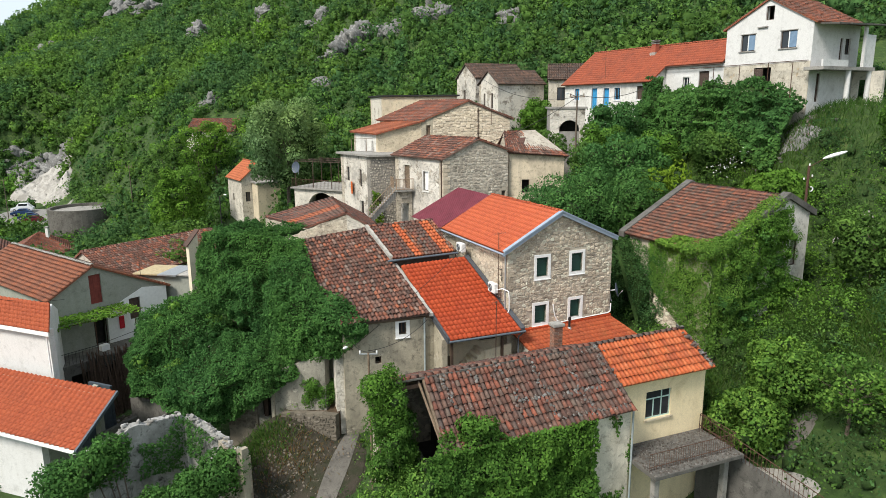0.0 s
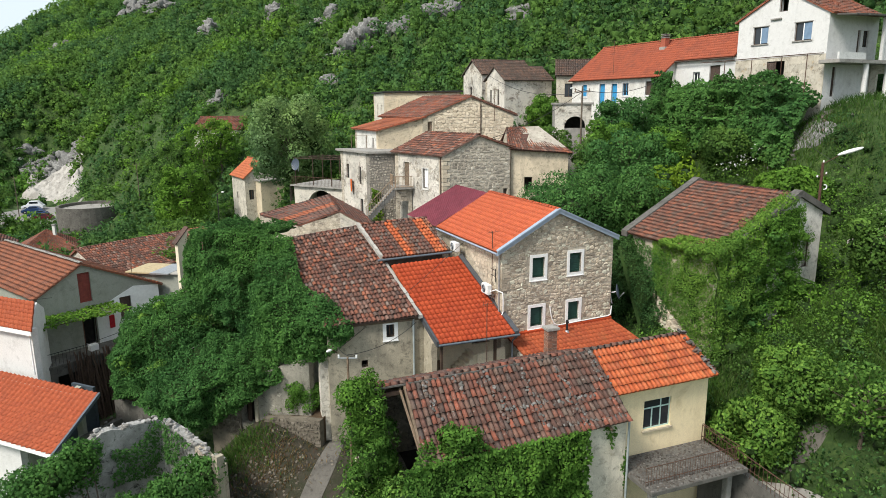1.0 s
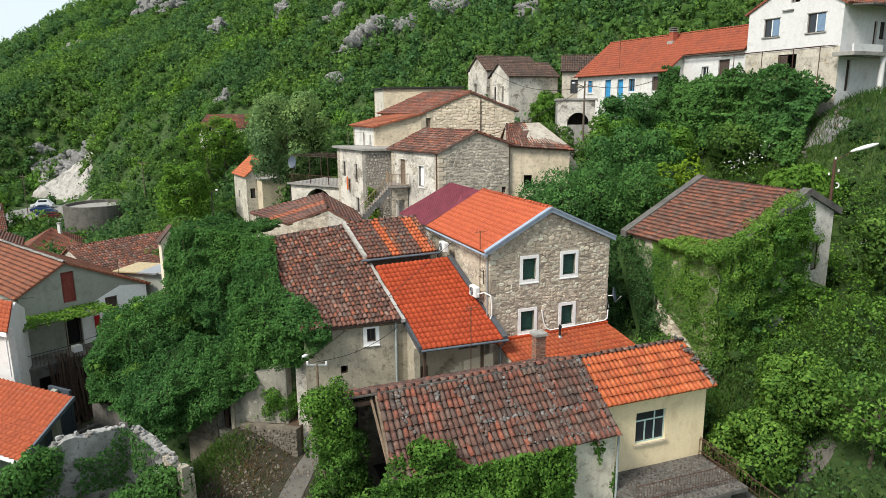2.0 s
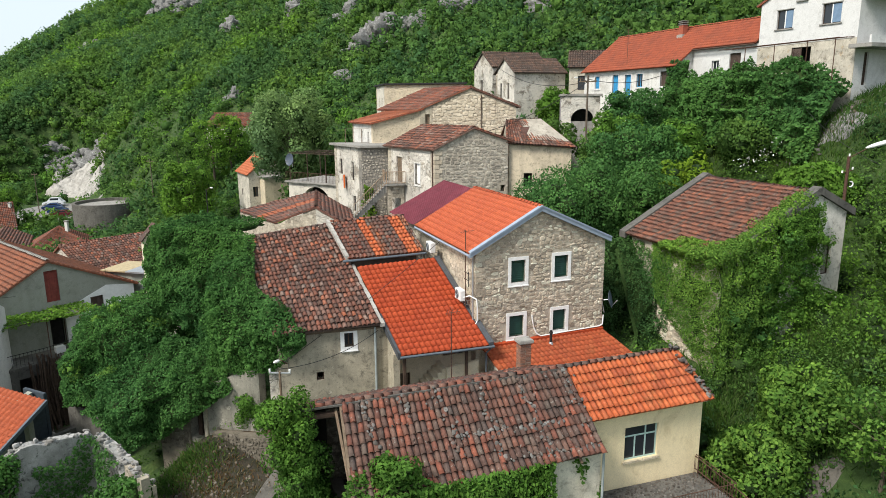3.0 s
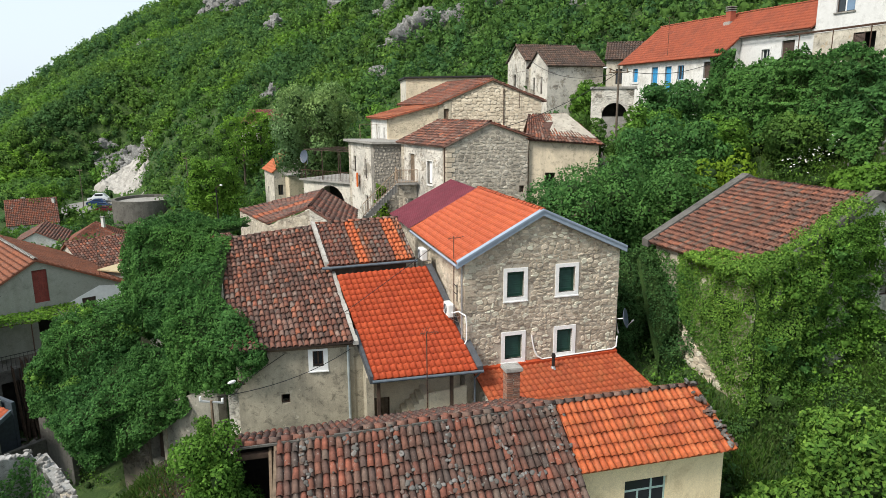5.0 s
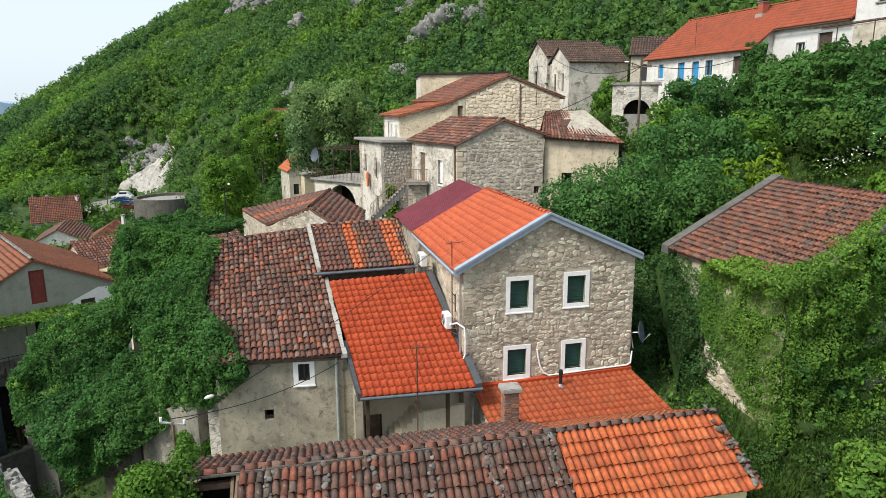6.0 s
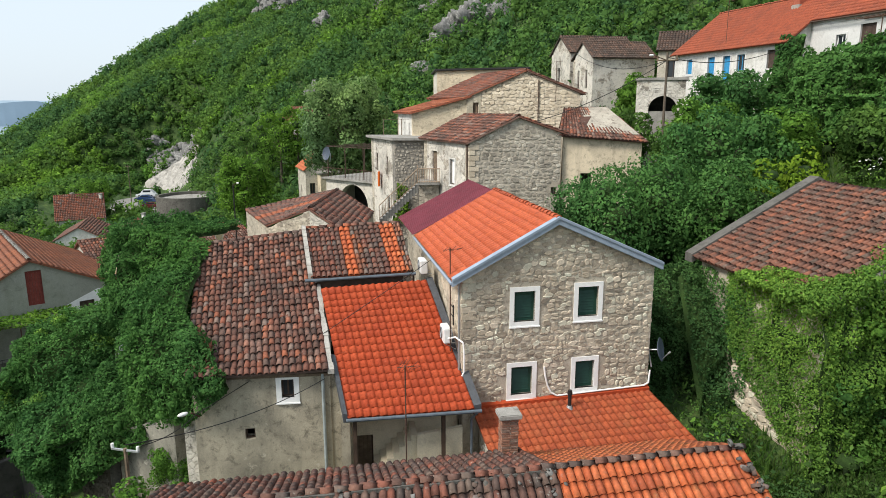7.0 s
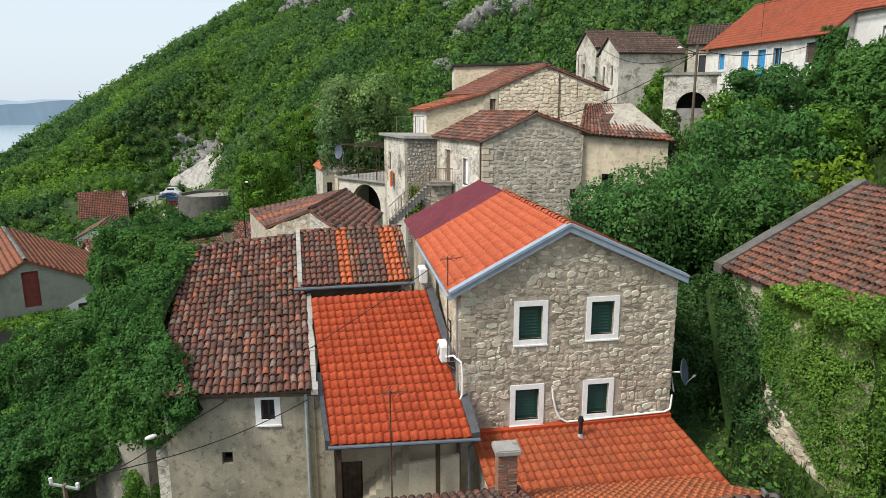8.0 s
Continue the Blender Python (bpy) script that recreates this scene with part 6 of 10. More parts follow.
tiled_roof(hip, [(5.3, -0.35, 15.45), (5.3, 6.3, 15.45), (3.0, 3.6, 17.6), (2.9, 3.0, 17.6)], M_TILE_OLD, "barrel", 0.24, 0.38, rough=1.8, skip=lambda s, t: t > 0.45 + 0.2 * math.sin(7 * s), under=M_DARK_MORTAR)
tiled_roof(hip, [(5.3, 6.3, 15.45), (-0.3, 6.3, 15.8), (0.0, 3.0, 17.5), (2.9, 3.0, 17.6)], M_TILE_OLD, "barrel", 0.24, 0.38)

# balcony and outside stair on the gabled house
bal = thing("stone_balcony", pose(0.05, 57.4, 0, 0, 0, 16), "small stone balcony with rusty railing and outside stair", "balcony")
bx0, bx1, by0, by1, bz = -3.3, -1.75, 3.6, 6.4, 12.45
part("slab", soft_box(bx0, by0, bz - 0.17, bx1, by1, bz), M_CONCRETE, bal)
part("support", wall_mesh([(0, bz - 0.18), (1.4, bz - 0.18)], 6.0, [(0.3, 9.0, 1.1, 11.2)], 0.4, pose(bx0 + 0.1, by0 + 0.4, 0)), M_RUBBLE_DARK, bal)
for i in range(13):
    part("step", box(bmesh.new(), bx0 - 0.21 * (i + 1), by0 + 0.5 - 0.06 * i, bz - 0.6 - 0.19 * (i + 1), bx0 - 0.21 * i, by0 + 1.5 - 0.06 * i, bz - 0.19 * (i + 1)), M_CONCRETE, bal)
bm = bmesh.new()
for a, b, n in (((bx1, by0), (bx0, by0), 13), ((bx0, by0), (bx0, by0 + 0.5), 5), ((bx0, by0 + 1.5), (bx0, by1), 8)):
    for i in range(n + 1):
        x, y = a[0] + (b[0] - a[0]) * i / n, a[1] + (b[1] - a[1]) * i / n
        rod(bm, (x, y, bz), (x, y, bz + 1.0), 0.018, 5)
    for z in (0.08, 1.0):
        rod(bm, (*a, bz + z), (*b, bz + z), 0.03, 6)
for i in range(14):
    x, y, z = bx0 - 2.73 * i / 13, by0 + 0.5 - 0.78 * i / 13, bz - 2.47 * i / 13
    rod(bm, (x, y, z - 0.1), (x, y, z + 0.95), 0.018, 5)
rod(bm, (bx0, by0 + 0.5, bz + 0.95), (bx0 - 2.73, by0 - 0.28, bz - 1.52), 0.03, 6)
rod(bm, (bx0, by0 + 0.5, bz + 0.05), (bx0 - 2.73, by0 - 0.28, bz - 2.42), 0.03, 6)
part("railing", bm, M_RAIL, bal, "rusty pale iron railing")


def arched_wall(parent, m, w, base, topz, cx, r, spring, thick, mat):
    """A wall with a round-headed arch through it."""
    bm = bmesh.new()
    box(bm, 0, 0, base, cx - r, thick, topz, m)
    box(bm, cx + r, 0, base, w, thick, topz, m)
    n = 26
    for i in range(n):
        aa, ab = math.pi * (1 - i / n), math.pi * (1 - (i + 1) / n)
        xa, xb = cx + r * math.cos(aa), cx + r * math.cos(ab)
        za, zb = spring + r * math.sin(aa), spring + r * math.sin(ab)
        hexa(bm, [m @ Vector(p) for p in ((xa, 0, za), (xb, 0, zb), (xb, thick, zb), (xa, thick, za), (xa, 0, topz), (xb, 0, topz), (xb, thick, topz), (xa, thick, topz))])
    bmesh.ops.remove_doubles(bm, verts=bm.verts[:], dist=0.0005)
    return part("wall", bm, mat, parent)


ta = thing("arched_terrace", pose(-16.0, 71.6, 0, 0, 0, -28), "stone terrace on a wide arch with iron railing and pergola", "terrace")
arched_wall(ta, Matrix(), 7.0, 3.0, 11.3, 3.65, 1.9, 9.1, 0.5, M_PLASTER_PALE)
# flat near-black panel in place of the darkness behind the arch
part("arch_shade", box(bmesh.new(), 0.2, 3.0, 3.0, 6.8, 3.3, 11.0), M_DARK, ta)
part("deck", soft_box(-0.3, -0.3, 11.3, 7.3, 5.5, 11.46), M_CONCRETE, ta)
part("wall", wall_mesh([(0, 11.2), (5.0, 11.2)], 3.0, [], 0.5, pose(0, 5.5, 0, 0, 0, 270)), M_PLASTER_PALE, ta)
bm = bmesh.new()
for i in range(42):
    x = -0.2 + 7.3 * i / 41
    rod(bm, (x, -0.2, 11.4), (x, -0.2, 12.35), 0.012, 5)
rod(bm, (-0.2, -0.2, 12.35), (7.1, -0.2, 12.35), 0.022, 6)
part("railing", bm, M_RUST, ta)
for x in (0.0, 2.4, 4.8, 7.0):
    for y in (0.3, 4.8):
        part("pergola_post", rod(bmesh.new(), (x, y, 11.4), (x, y, 14.2), 0.045, 6), M_WOOD_DARK, ta)
for y in (0.3, 2.5, 4.8):
    part("pergola_beam", rod(bmesh.new(), (0, y, 14.2), (7.0, y, 14.2), 0.035, 6), M_WOOD_DARK, ta)
for i in range(9):
    part("pergola_rafter", rod(bmesh.new(), (7.0 * i / 8, 0.1, 14.25), (7.0 * i / 8, 5.0, 14.25), 0.025, 5), M_WOOD_DARK, ta)
FOOT.append((ta.matrix_world.inverted(), 7, 5.5))

# small tower-like house, left
hl = {"front": [(0.5, 6.6, 1.2, 8.0)], "left": [(2.2, 6.4, 2.8, 7.4)]}
tw = cluster_house("small_tower_house", -28.6, 94.5, 33.5, 5.2, 6.7, -1.0, gable_tops(5.2, 6.7, 9.8, 10.0, 2.6, 12.0), M_PLASTER_BLOTCH, hl,
                   "narrow pale plastered house with orange tile roof", [("front", 0, "glass", DARKWIN), ("left", 0, "hole", {})])
gable_roof_y(tw, 5.2, 6.7, 2.6, 9.8, 10.0, 12.0, M_TILE_TOWER, kind="waved", col=0.28, row=0.4, rough=0.4)
part("annex", soft_box(1.5, -2.4, -1, 4.9, -0.01, 9.3), M_PLASTER_OCHRE, tw, "stained grey plaster annex")
part("annex_slab", soft_box(1.3, -2.6, 9.3, 5.1, -0.01, 9.5), M_CONCRETE, tw)

# house on the hillside
hl = {"front": [(7.5, 13.0, 8.3, 14.0)], "right": [(2.0, 13.2, 2.8, 14.4)]}
hh = cluster_house("hillside_house", -49.6, 130.8, -6, 9.6, 7.4, 6.0, gable_tops(9.6, 7.4, 15.3, 15.3, 3.7, 17.5, "x"), {"front": M_PLASTER_PALE, "left": M_PLASTER_PALE, "right": M_PLASTER_OCHRE, "back": M_PLASTER_PALE}, hl,
                   "low house with red tile roof among trees", [("front", 0, "glass", DARKWIN), ("right", 0, "glass", DARKWIN)])
gable_roof_x(hh, 9.6, 7.4, 3.7, 15.3, 15.3, 17.5, M_TILE_FAR, col=0.3, row=0.45)

# ruin with brown roof behind the old house
ru = thing("ruined_barn", Matrix(), "ruined stone barn with lichened brown tile roof", "barn")
BP, BR = Vector((-7.05, 48.2, 12.3)), Vector((-10.0, 59.6, 11.9))
BLF, BLB = Vector((-10.2, 49.1, 11.1)), Vector((-14.9, 55.2, 10.9))
BRF, BRB = Vector((-4.3, 47.6, 10.9)), Vector((-7.0, 58.6, 10.5))
for k, (s0, s1, mat) in enumerate(((0, 0.55, M_TILE_GREY), (0.55, 0.7, M_TILE_FADED_RED), (0.7, 1.0, M_TILE_GREY))):
    tiled_roof(ru, [tuple(BLB.lerp(BLF, s0)), tuple(BLB.lerp(BLF, s1)), tuple(BR.lerp(BP, s1)), tuple(BR.lerp(BP, s0))], mat, "barrel", 0.25, 0.37, 0, rough=2.2)
tiled_roof(ru, [tuple(BRF), tuple(BRB), tuple(BR), tuple(BP)], M_TILE_GREY, "barrel", 0.25, 0.37, 0, rough=2.2)
ridge_caps(ru, tuple(BP + Vector((0, 0, 0.03))), tuple(BR + Vector((0, 0, 0.03))), M_TILE_GREY)


def wall_between(parent, a, b, base, mat, thick=0.45, ragged=0.08, drop=0.12, extra=()):
    """A wall from one top corner to another; extra are points (part of the length, height)."""
    ln = math.hypot(b[0] - a[0], b[1] - a[1])
    wm = Matrix.Translation((a[0], a[1], 0)) @ pose(0, 0, 0, 0, 0, math.degrees(math.atan2(b[1] - a[1], b[0] - a[0])))
    prof = [(0, a[2] - drop)] + [(ln * t, z) for t, z in extra] + [(ln, b[2] - drop)]
    return part("wall", wall_mesh(prof, base, [], thick, wm, ragged), mat, parent)


wall_between(ru, BLF, BP, 3.0, M_RUBBLE)
wall_between(ru, BP, BRF, 3.0, M_PLASTER_PALE)
wall_between(ru, BLB, BLF, 3.0, M_RUBBLE)
wall_between(ru, BRB, BR, 3.0, M_RUBBLE)
wall_between(ru, BRF, BRB, 3.0, M_RUBBLE)
FOOT.append((pose(BLF.x, BLF.y, 0, 0, 0, 14).inverted(), 8.0, 12.0))
wall_between(ru, (BLF.x - 1.5, BLF.y - 1.2, 10.5), (BLF.x + 3.6, BLF.y - 1.4, 10.9), 4.0, M_RUBBLE_DARK, 0.8, 0.15)

# two-gabled stone house at the back
hl = {"left": [(1.2, 19.5, 1.7, 21.4), (3.2, 19.5, 3.7, 21.4)], "front": [(5.0, 18.3, 6.0, 20.0)]}
bk = cluster_house("twin_gabled_house", 7.2, 87.3, 26, 7.0, 5.0, 12.0, gable_tops(7.0, 5.0, 22.6, 22.6, 2.5, 24.2, "x"), {"front": M_RUBBLE_COAT, "left": M_RUBBLE_COAT, "right": M_RUBBLE, "back": M_RUBBLE}, hl,
                   "grey stone house with two gables and brown tiles", [("left", 0, "glass", DARKWIN), ("left", 1, "glass", DARKWIN), ("front", 0, "glass", DARKWIN)])
gable_roof_x(bk, 7.0, 5.0, 2.5, 22.6, 22.6, 24.2, M_TILE_BROWN, col=0.28, row=0.42)
bk2 = cluster_house("rear_gabled_house", 4.6, 93.2, 26, 8.0, 5.5, 12.0, gable_tops(8.0, 5.5, 23.6, 23.6, 2.75, 25.4, "x"), M_RUBBLE_COAT, {"left": [(2.0, 20.0, 2.6, 22.0)]},
                    "pale plastered gabled house with brown tiles", [("left", 0, "glass", DARKWIN)])
gable_roof_x(bk2, 8.0, 5.5, 2.75, 23.6, 23.6, 25.4, M_TILE_BROWN, col=0.28, row=0.42)

# annex between the back house and the long house
hl = {"front": [(1.0, 20.4, 2.0, 22.0)]}
an = cluster_house("ivy_hung_annex", 13.4, 85.5, -8, 6.0, 6.0, 12.0, gable_tops(6.0, 6.0, 23.0, 23.0, 3.0, 24.8, "x"), M_BAND, hl, "plastered annex with brown tile roof and hanging ivy", [("front", 0, "glass", DARKWIN)])
gable_roof_x(an, 6.0, 6.0, 3.0, 23.0, 23.0, 24.8, M_TILE_BROWN, col=0.28, row=0.42)

# long white house with blue doors, its far end set back
L1, L2 = 13.6, 20.65
lm = pose(14.6, 81.0, 0, 0, 0, -61.5)
hl = [(1.84, 20.4, 2.62, 21.65), (4.75, 19.4, 5.65, 21.65), (6.7, 19.4, 7.58, 21.62), (8.4, 20.4, 9.28, 21.62), (11.7, 20.4, 12.9, 21.72)]
lg = thing("long_white_house", lm, "long whitewashed house with blue doors and red tile roof", "house")
FOOT.append((lm.inverted(), L2, 8))
za, zf = 25.8, 22.3
part("wall", wall_mesh([(0, zf), (L1, zf)], 12.0, hl, 0.5, Matrix()), M_PLASTER_WHITE, lg)
part("wall", wall_mesh([(0.502, zf + 0.1), (4.6, za), (7.5, 23.4)], 12.0, [], 0.5, pose(L1, 0, 0, 0, 0, 90)), M_PLASTER_WHITE, lg)
part("wall", wall_mesh([(0, 23.4), (2.9, za), (6.998, zf + 0.1)], 12.0, [], 0.5, pose(0, 7.5, 0, 0, 0, 270)), M_PLASTER_WHITE, lg)
part("wall", wall_mesh([(0, 23.4), (L2, 23.4)], 12.0, [], 0.5, pose(L2, 8.0, 0, 0, 0, 180)), M_PLASTER_WHITE, lg)
for k, kind, kw in ((0, "board", {"shutter_mat": M_BLUE, "frame_mat": M_BLUE}), (1, "door", {"shutter_mat": M_BLUE, "frame_mat": M_BLUE}), (2, "door", {"shutter_mat": M_BLUE, "frame_mat": M_BLUE}), (3, "glass", {"frame_mat": M_BLUE}), (4, "shutter", {"shutter_mat": M_SHUTTER_BROWN})):
    window(lg, Matrix(), hl[k], kind, surround=M_PLASTER_CLEAN, width=0.14, **kw)
sl = (za - zf) / 4.6
tiled_roof(lg, [(-0.3, -0.4, zf - 0.4 * sl + 0.12), (L1 + 0.3, -0.4, zf - 0.4 * sl + 0.12), (L1 + 0.3, 4.6, za + 0.12), (-0.3, 4.6, za + 0.12)], M_TILE_LONG, "waved", 0.26, 0.40, 0, rough=0.5)
tiled_roof(lg, [(L1 + 0.3, 1.6, zf + 1.6 * sl + 0.12), (L2, 1.6, zf + 1.6 * sl + 0.12), (L2, 4.6, za + 0.12), (L1 + 0.3, 4.6, za + 0.12)], M_TILE_LONG, "waved", 0.26, 0.40, 0, rough=0.5)
tiled_roof(lg, [(L2, 8.3, 23.2), (-0.3, 8.3, 23.2), (-0.3, 4.6, za + 0.12), (L2, 4.6, za + 0.12)], M_TILE_LONG, "waved", 0.26, 0.40, 0, rough=0.5)
part("wall", wall_mesh([(1.96, 23.4), (4.6, za), (7.5, 23.4)], 12.0, [], 0.4, pose(L2 - 0.05, 0, 0, 0, 0, 90)), M_PLASTER_WHITE, lg)
ridge_caps(lg, (-0.3, 4.6, za + 0.14), (L2, 4.6, za + 0.14), M_TILE_LONG)
ch = thing("red_brick_chimney", lm @ pose(10.3, 3.7, 0), "red brick chimney on the long roof", "chimney")
part("shaft", soft_box(-0.29, -0.29, 24.0, 0.29, 0.29, 26.1, bevel=0.01), M_BRICK_RED, ch)
for z in (26.1, 26.27, 26.44):
    part("cap", soft_box(-0.34, -0.34, z, 0.34, 0.34, z + 0.08, bevel=0.02), M_CONCRETE, ch)
part("vent", soft_box(-0.22, -0.22, 26.1, 0.22, 0.22, 26.44, bevel=0.02), M_DARK, ch)
part("flashing", soft_box(-0.42, -0.42, 24.4, 0.42, 0.42, 25.25, bevel=0.05), M_CEMENT, ch)
hl = [(2.3, 21.4, 3.1, 22.45), (4.2, 21.4, 5.4, 22.95)]
ex = thing("white_extension", lm @ pose(L1 + 0.02, 1.95, 0), "white plastered extension with dark shutters", "house")
part("wall", wall_mesh([(0, 23.55), (L2 - L1, 23.55)], 12.0, hl, 0.4, Matrix()), M_PLASTER_CLEAN, ex)
window(ex, Matrix(), hl[0], "glass", thick=0.4, frame_mat=M_WHITE, surround=M_PLASTER_CLEAN)
window(ex, Matrix(), hl[1], "shutter", thick=0.4, shutter_mat=M_SHUTTER_BROWN)
bm = bmesh.new()
rod(bm, (0, -0.45, 23.5), (L2 - L1, -0.45, 23.5), 0.06, 8)
part("gutter", bm, M_WOOD_DARK, ex)

# white gabled house at the top, in line with the long house
hl = {"front": [(1.55, 24.45, 3.0, 25.86), (5.45, 24.45, 6.95, 25.86), (3.85, 26.9, 4.65, 28.05), (3.2, 20.4, 4.85, 22.95)], "right": [(1.0, 20.0, 1.5, 22.3), (3.75, 22.9, 4.15, 25.2), (4.5, 23.9, 5.2, 25.2)]}
wh = cluster_house("white_gabled_house", 26.2, 63.75, -61.5, 8.35, 6.4, 14.0, gable_tops(8.35, 6.4, 26.5, 26.4, 4.2, 28.6), {"front": M_PLASTER_CLEAN, "left": M_PLASTER_CLEAN, "right": M_PLASTER_CLEAN, "back": M_PLASTER_CLEAN}, hl,
                   "white plastered gabled house with brown-red tile roof", [("front", 0, "glass", DARKWIN), ("front", 1, "glass", DARKWIN), ("front", 2, "hole", {}), ("front", 3, "hole", {}), ("right", 0, "door", {"shutter_mat": M_WOOD_DARK}), ("right", 1, "door", {"shutter_mat": M_WOOD_DARK}), ("right", 2, "glass", DARKWIN)])
gable_roof_y(wh, 8.35, 6.4, 4.2, 26.5, 26.4, 28.6, M_TILE_FAR, o=0.35, f=0.15, col=0.26, row=0.40, rough=2.0)
for k in (0, 1):
    x0, z0, x1, z1 = hl["front"][k]
    xm = (x0 + x1) / 2
    part("sash", soft_box(xm + 0.04, 0.07, z0 + 0.06, x1 - 0.06, 0.12, z1 - 0.06, bevel=0.01), M_SKY_SASH, wh, "pale blue-grey window sash")
    part("mullion", box(bmesh.new(), xm - 0.04, 0.06, z0 + 0.05, xm + 0.04, 0.125, z1 - 0.05), M_WHITE, wh)
    part("lintel", soft_box(x0 - 0.1, -0.03, z1 + 0.002, x1 + 0.1, 0.0, z1 + 0.07, bevel=0.01), M_CONCRETE, wh)
    part("sill", soft_box(x0 - 0.12, -0.09, z0 - 0.1, x1 + 0.12, -0.002, z0 - 0.002, bevel=0.01), M_CONCRETE, wh)
part("bracket", soft_box(3.2, -0.16, 26.3, 4.2, -0.002, 26.42, bevel=0.02), M_CONCRETE, wh, "grey insulator bracket under the gable window")
part("band", wall_mesh([(0, 23.2), (8.37, 23.3)], 14.0, [hl["front"][3]], 0.04, pose(-0.01, -0.045, 0)), M_BAND, wh, "stained cream plaster ground floor")
for i, x in enumerate((3.22,)):
    bm = bmesh.new()
    slats(bm, x, 20.45, x + 0.8, 22.9, -0.02, Matrix(), 0.08)
    box(bm, x - 0.03, -0.06, 20.4, x + 0.03, 0.0, 22.95)
    box(bm, x + 0.77, -0.06, 20.4, x + 0.83, 0.0, 22.95)
    part("shutter", bm, M_SHUTTER_BROWN, wh, "faded brown slatted shutter")
rc0 = random.Random(17)
pv = thing("vine_trellis", wh.matrix_world, "thin rusty trellis with a sparse grape vine", "trellis")
for x in (0.15, 2.9, 5.7, 7.9):
    part("post", rod(bmesh.new(), (x, -1.6, 19.0), (x, -1.6, 23.2), 0.035, 6), M_RUST, pv)
for y, z in ((-1.6, 23.2), (-0.8, 23.25), (-0.1, 23.3)):
    part("rail", rod(bmesh.new(), (-2.6, y, z - 0.05), (8.2, y, z + 0.05), 0.03, 6), M_RUST, pv)
TRELLIS = np.array([wh.matrix_world @ Vector((x + rc0.uniform(-0.5, 0.5), -1.2 + rc0.uniform(-0.5, 0.5), 23.35 + rc0.uniform(-0.1, 0.35))) for x in (0.8, 1.4, 5.4, 5.9, 6.2, 8.6, 9.0, 9.5, 10.2) for _ in range(2)])
po = thing("concrete_porch", wh.matrix_world @ pose(8.38, 0, 0), "open concrete porch and balcony on round pillars", "porch")
part("slab", soft_box(0.0, -0.9, 22.5, 1.7, 6.2, 22.78), M_CONCRETE, po)
part("roof", hexa(bmesh.new(), [Vector(p) for p in ((0.3, 0.3, 26.15), (1.9, 0.3, 26.0), (1.9, 6.8, 26.15), (0.3, 6.8, 26.3), (0.3, 0.3, 26.27), (1.9, 0.3, 26.12), (1.9, 6.8, 26.27), (0.3, 6.8, 26.42))]), M_CONCRETE_DARK, po)
for y in (2.9, 5.8):
    part("pillar", rod(bmesh.new(), (1.45, y, 14), (1.45, y, 22.5), 0.2, 12), M_PLASTER_CLEAN, po)
part("post", soft_box(1.35, 4.55, 22.78, 1.6, 4.8, 26.05), M_PLASTER_CLEAN, po)
part("parapet", soft_box(1.4, 4.9, 22.78, 1.55, 6.1, 25.4), M_PLASTER_CLEAN, po)
part("parapet", soft_box(1.4, -0.8, 22.78, 1.55, 2.6, 23.3), M_PLASTER_CLEAN, po)
part("inner_wall", wall_mesh([(0, 22.49), (2.6, 22.49)], 14, [(0.5, 18.0, 1.5, 21.8)], 0.3, pose(0.02, 5.9, 0)), M_PLASTER_PALE, po)
FOOT.append(((wh.matrix_world @ pose(8.3, -0.9, 0)).inverted(), 2.2, 7))

# small arched cistern below the long house
ci = thing("arched_cistern", pose(10.7, 67.0, 0, 0, 0, -4), "grey stone cistern with a dark arch", "cistern")
arched_wall(ci, Matrix(), 3.4, 10.0, 19.5, 1.9, 1.0, 17.4, 0.5, M_RUBBLE_COAT)
part("wall", wall_mesh([(0, 19.5), (3.4, 19.5)], 10, [], 0.5, pose(0, 4.0, 0, 0, 0, 270)), M_CONCRETE, ci)
part("deck", soft_box(-0.1, -0.1, 19.5, 3.6, 5.0, 19.7), M_CONCRETE, ci)
# near-black panel in place of the darkness inside the cistern
part("back", box(bmesh.new(), 0.2, 2.5, 10, 3.3, 2.7, 19.4), M_DARK, ci)
part("breast_wall", box(bmesh.new(), 0.6, 0.1, 10, 3.2, 0.4, 17.3), M_CONCRETE, ci)
FOOT.append((ci.matrix_world.inverted(), 4, 5))

# ---- houses on the left ----
hl = {"front": [(2.85, 5.42, 3.75, 7.68), (2.85, 2.1, 3.85, 4.35), (5.7, 3.5, 6.6, 5.2)]}
gh = cluster_house("grey_green_house", -28.3, 46.0, 53, 8.9, 14.0, -3.0, gable_tops(8.9, 14.0, 6.5, 5.6, 3.16, 8.3), {"front": M_PLASTER_GREEN, "left": M_PLASTER_GREEN, "right": M_PLASTER_GREEN, "back": M_PLASTER_GREEN}, hl,
                   "grey-green rendered house with red tile roof and oxide-red door", [("front", 0, "door", {"shutter_mat": M_RED_DOOR, "frame_mat": M_RED_DOOR}), ("front", 1, "hole", {}), ("front", 2, "shutter", {"shutter_mat": M_SHUTTER_BROWN})])
gable_roof_y(gh, 8.9, 14.0, 3.16, 6.5, 5.6, 8.3, M_TILE_GH, col=0.26, row=0.36, rough=0.9, caps=False)
ridge_caps(gh, (3.16, -0.2, 8.46), (3.16, 14.0, 8.46), M_CEMENT, size=1.3)
part("whitewash", wall_mesh([(0, 4.6), (1.5, 5.3), (3.0, 5.9), (5.0, 5.6)], 1.0, [(1.8, 3.5, 2.7, 5.2)], 0.03, pose(3.9, -0.034, 0)), M_WHITE, gh, "whitewashed lower wall")

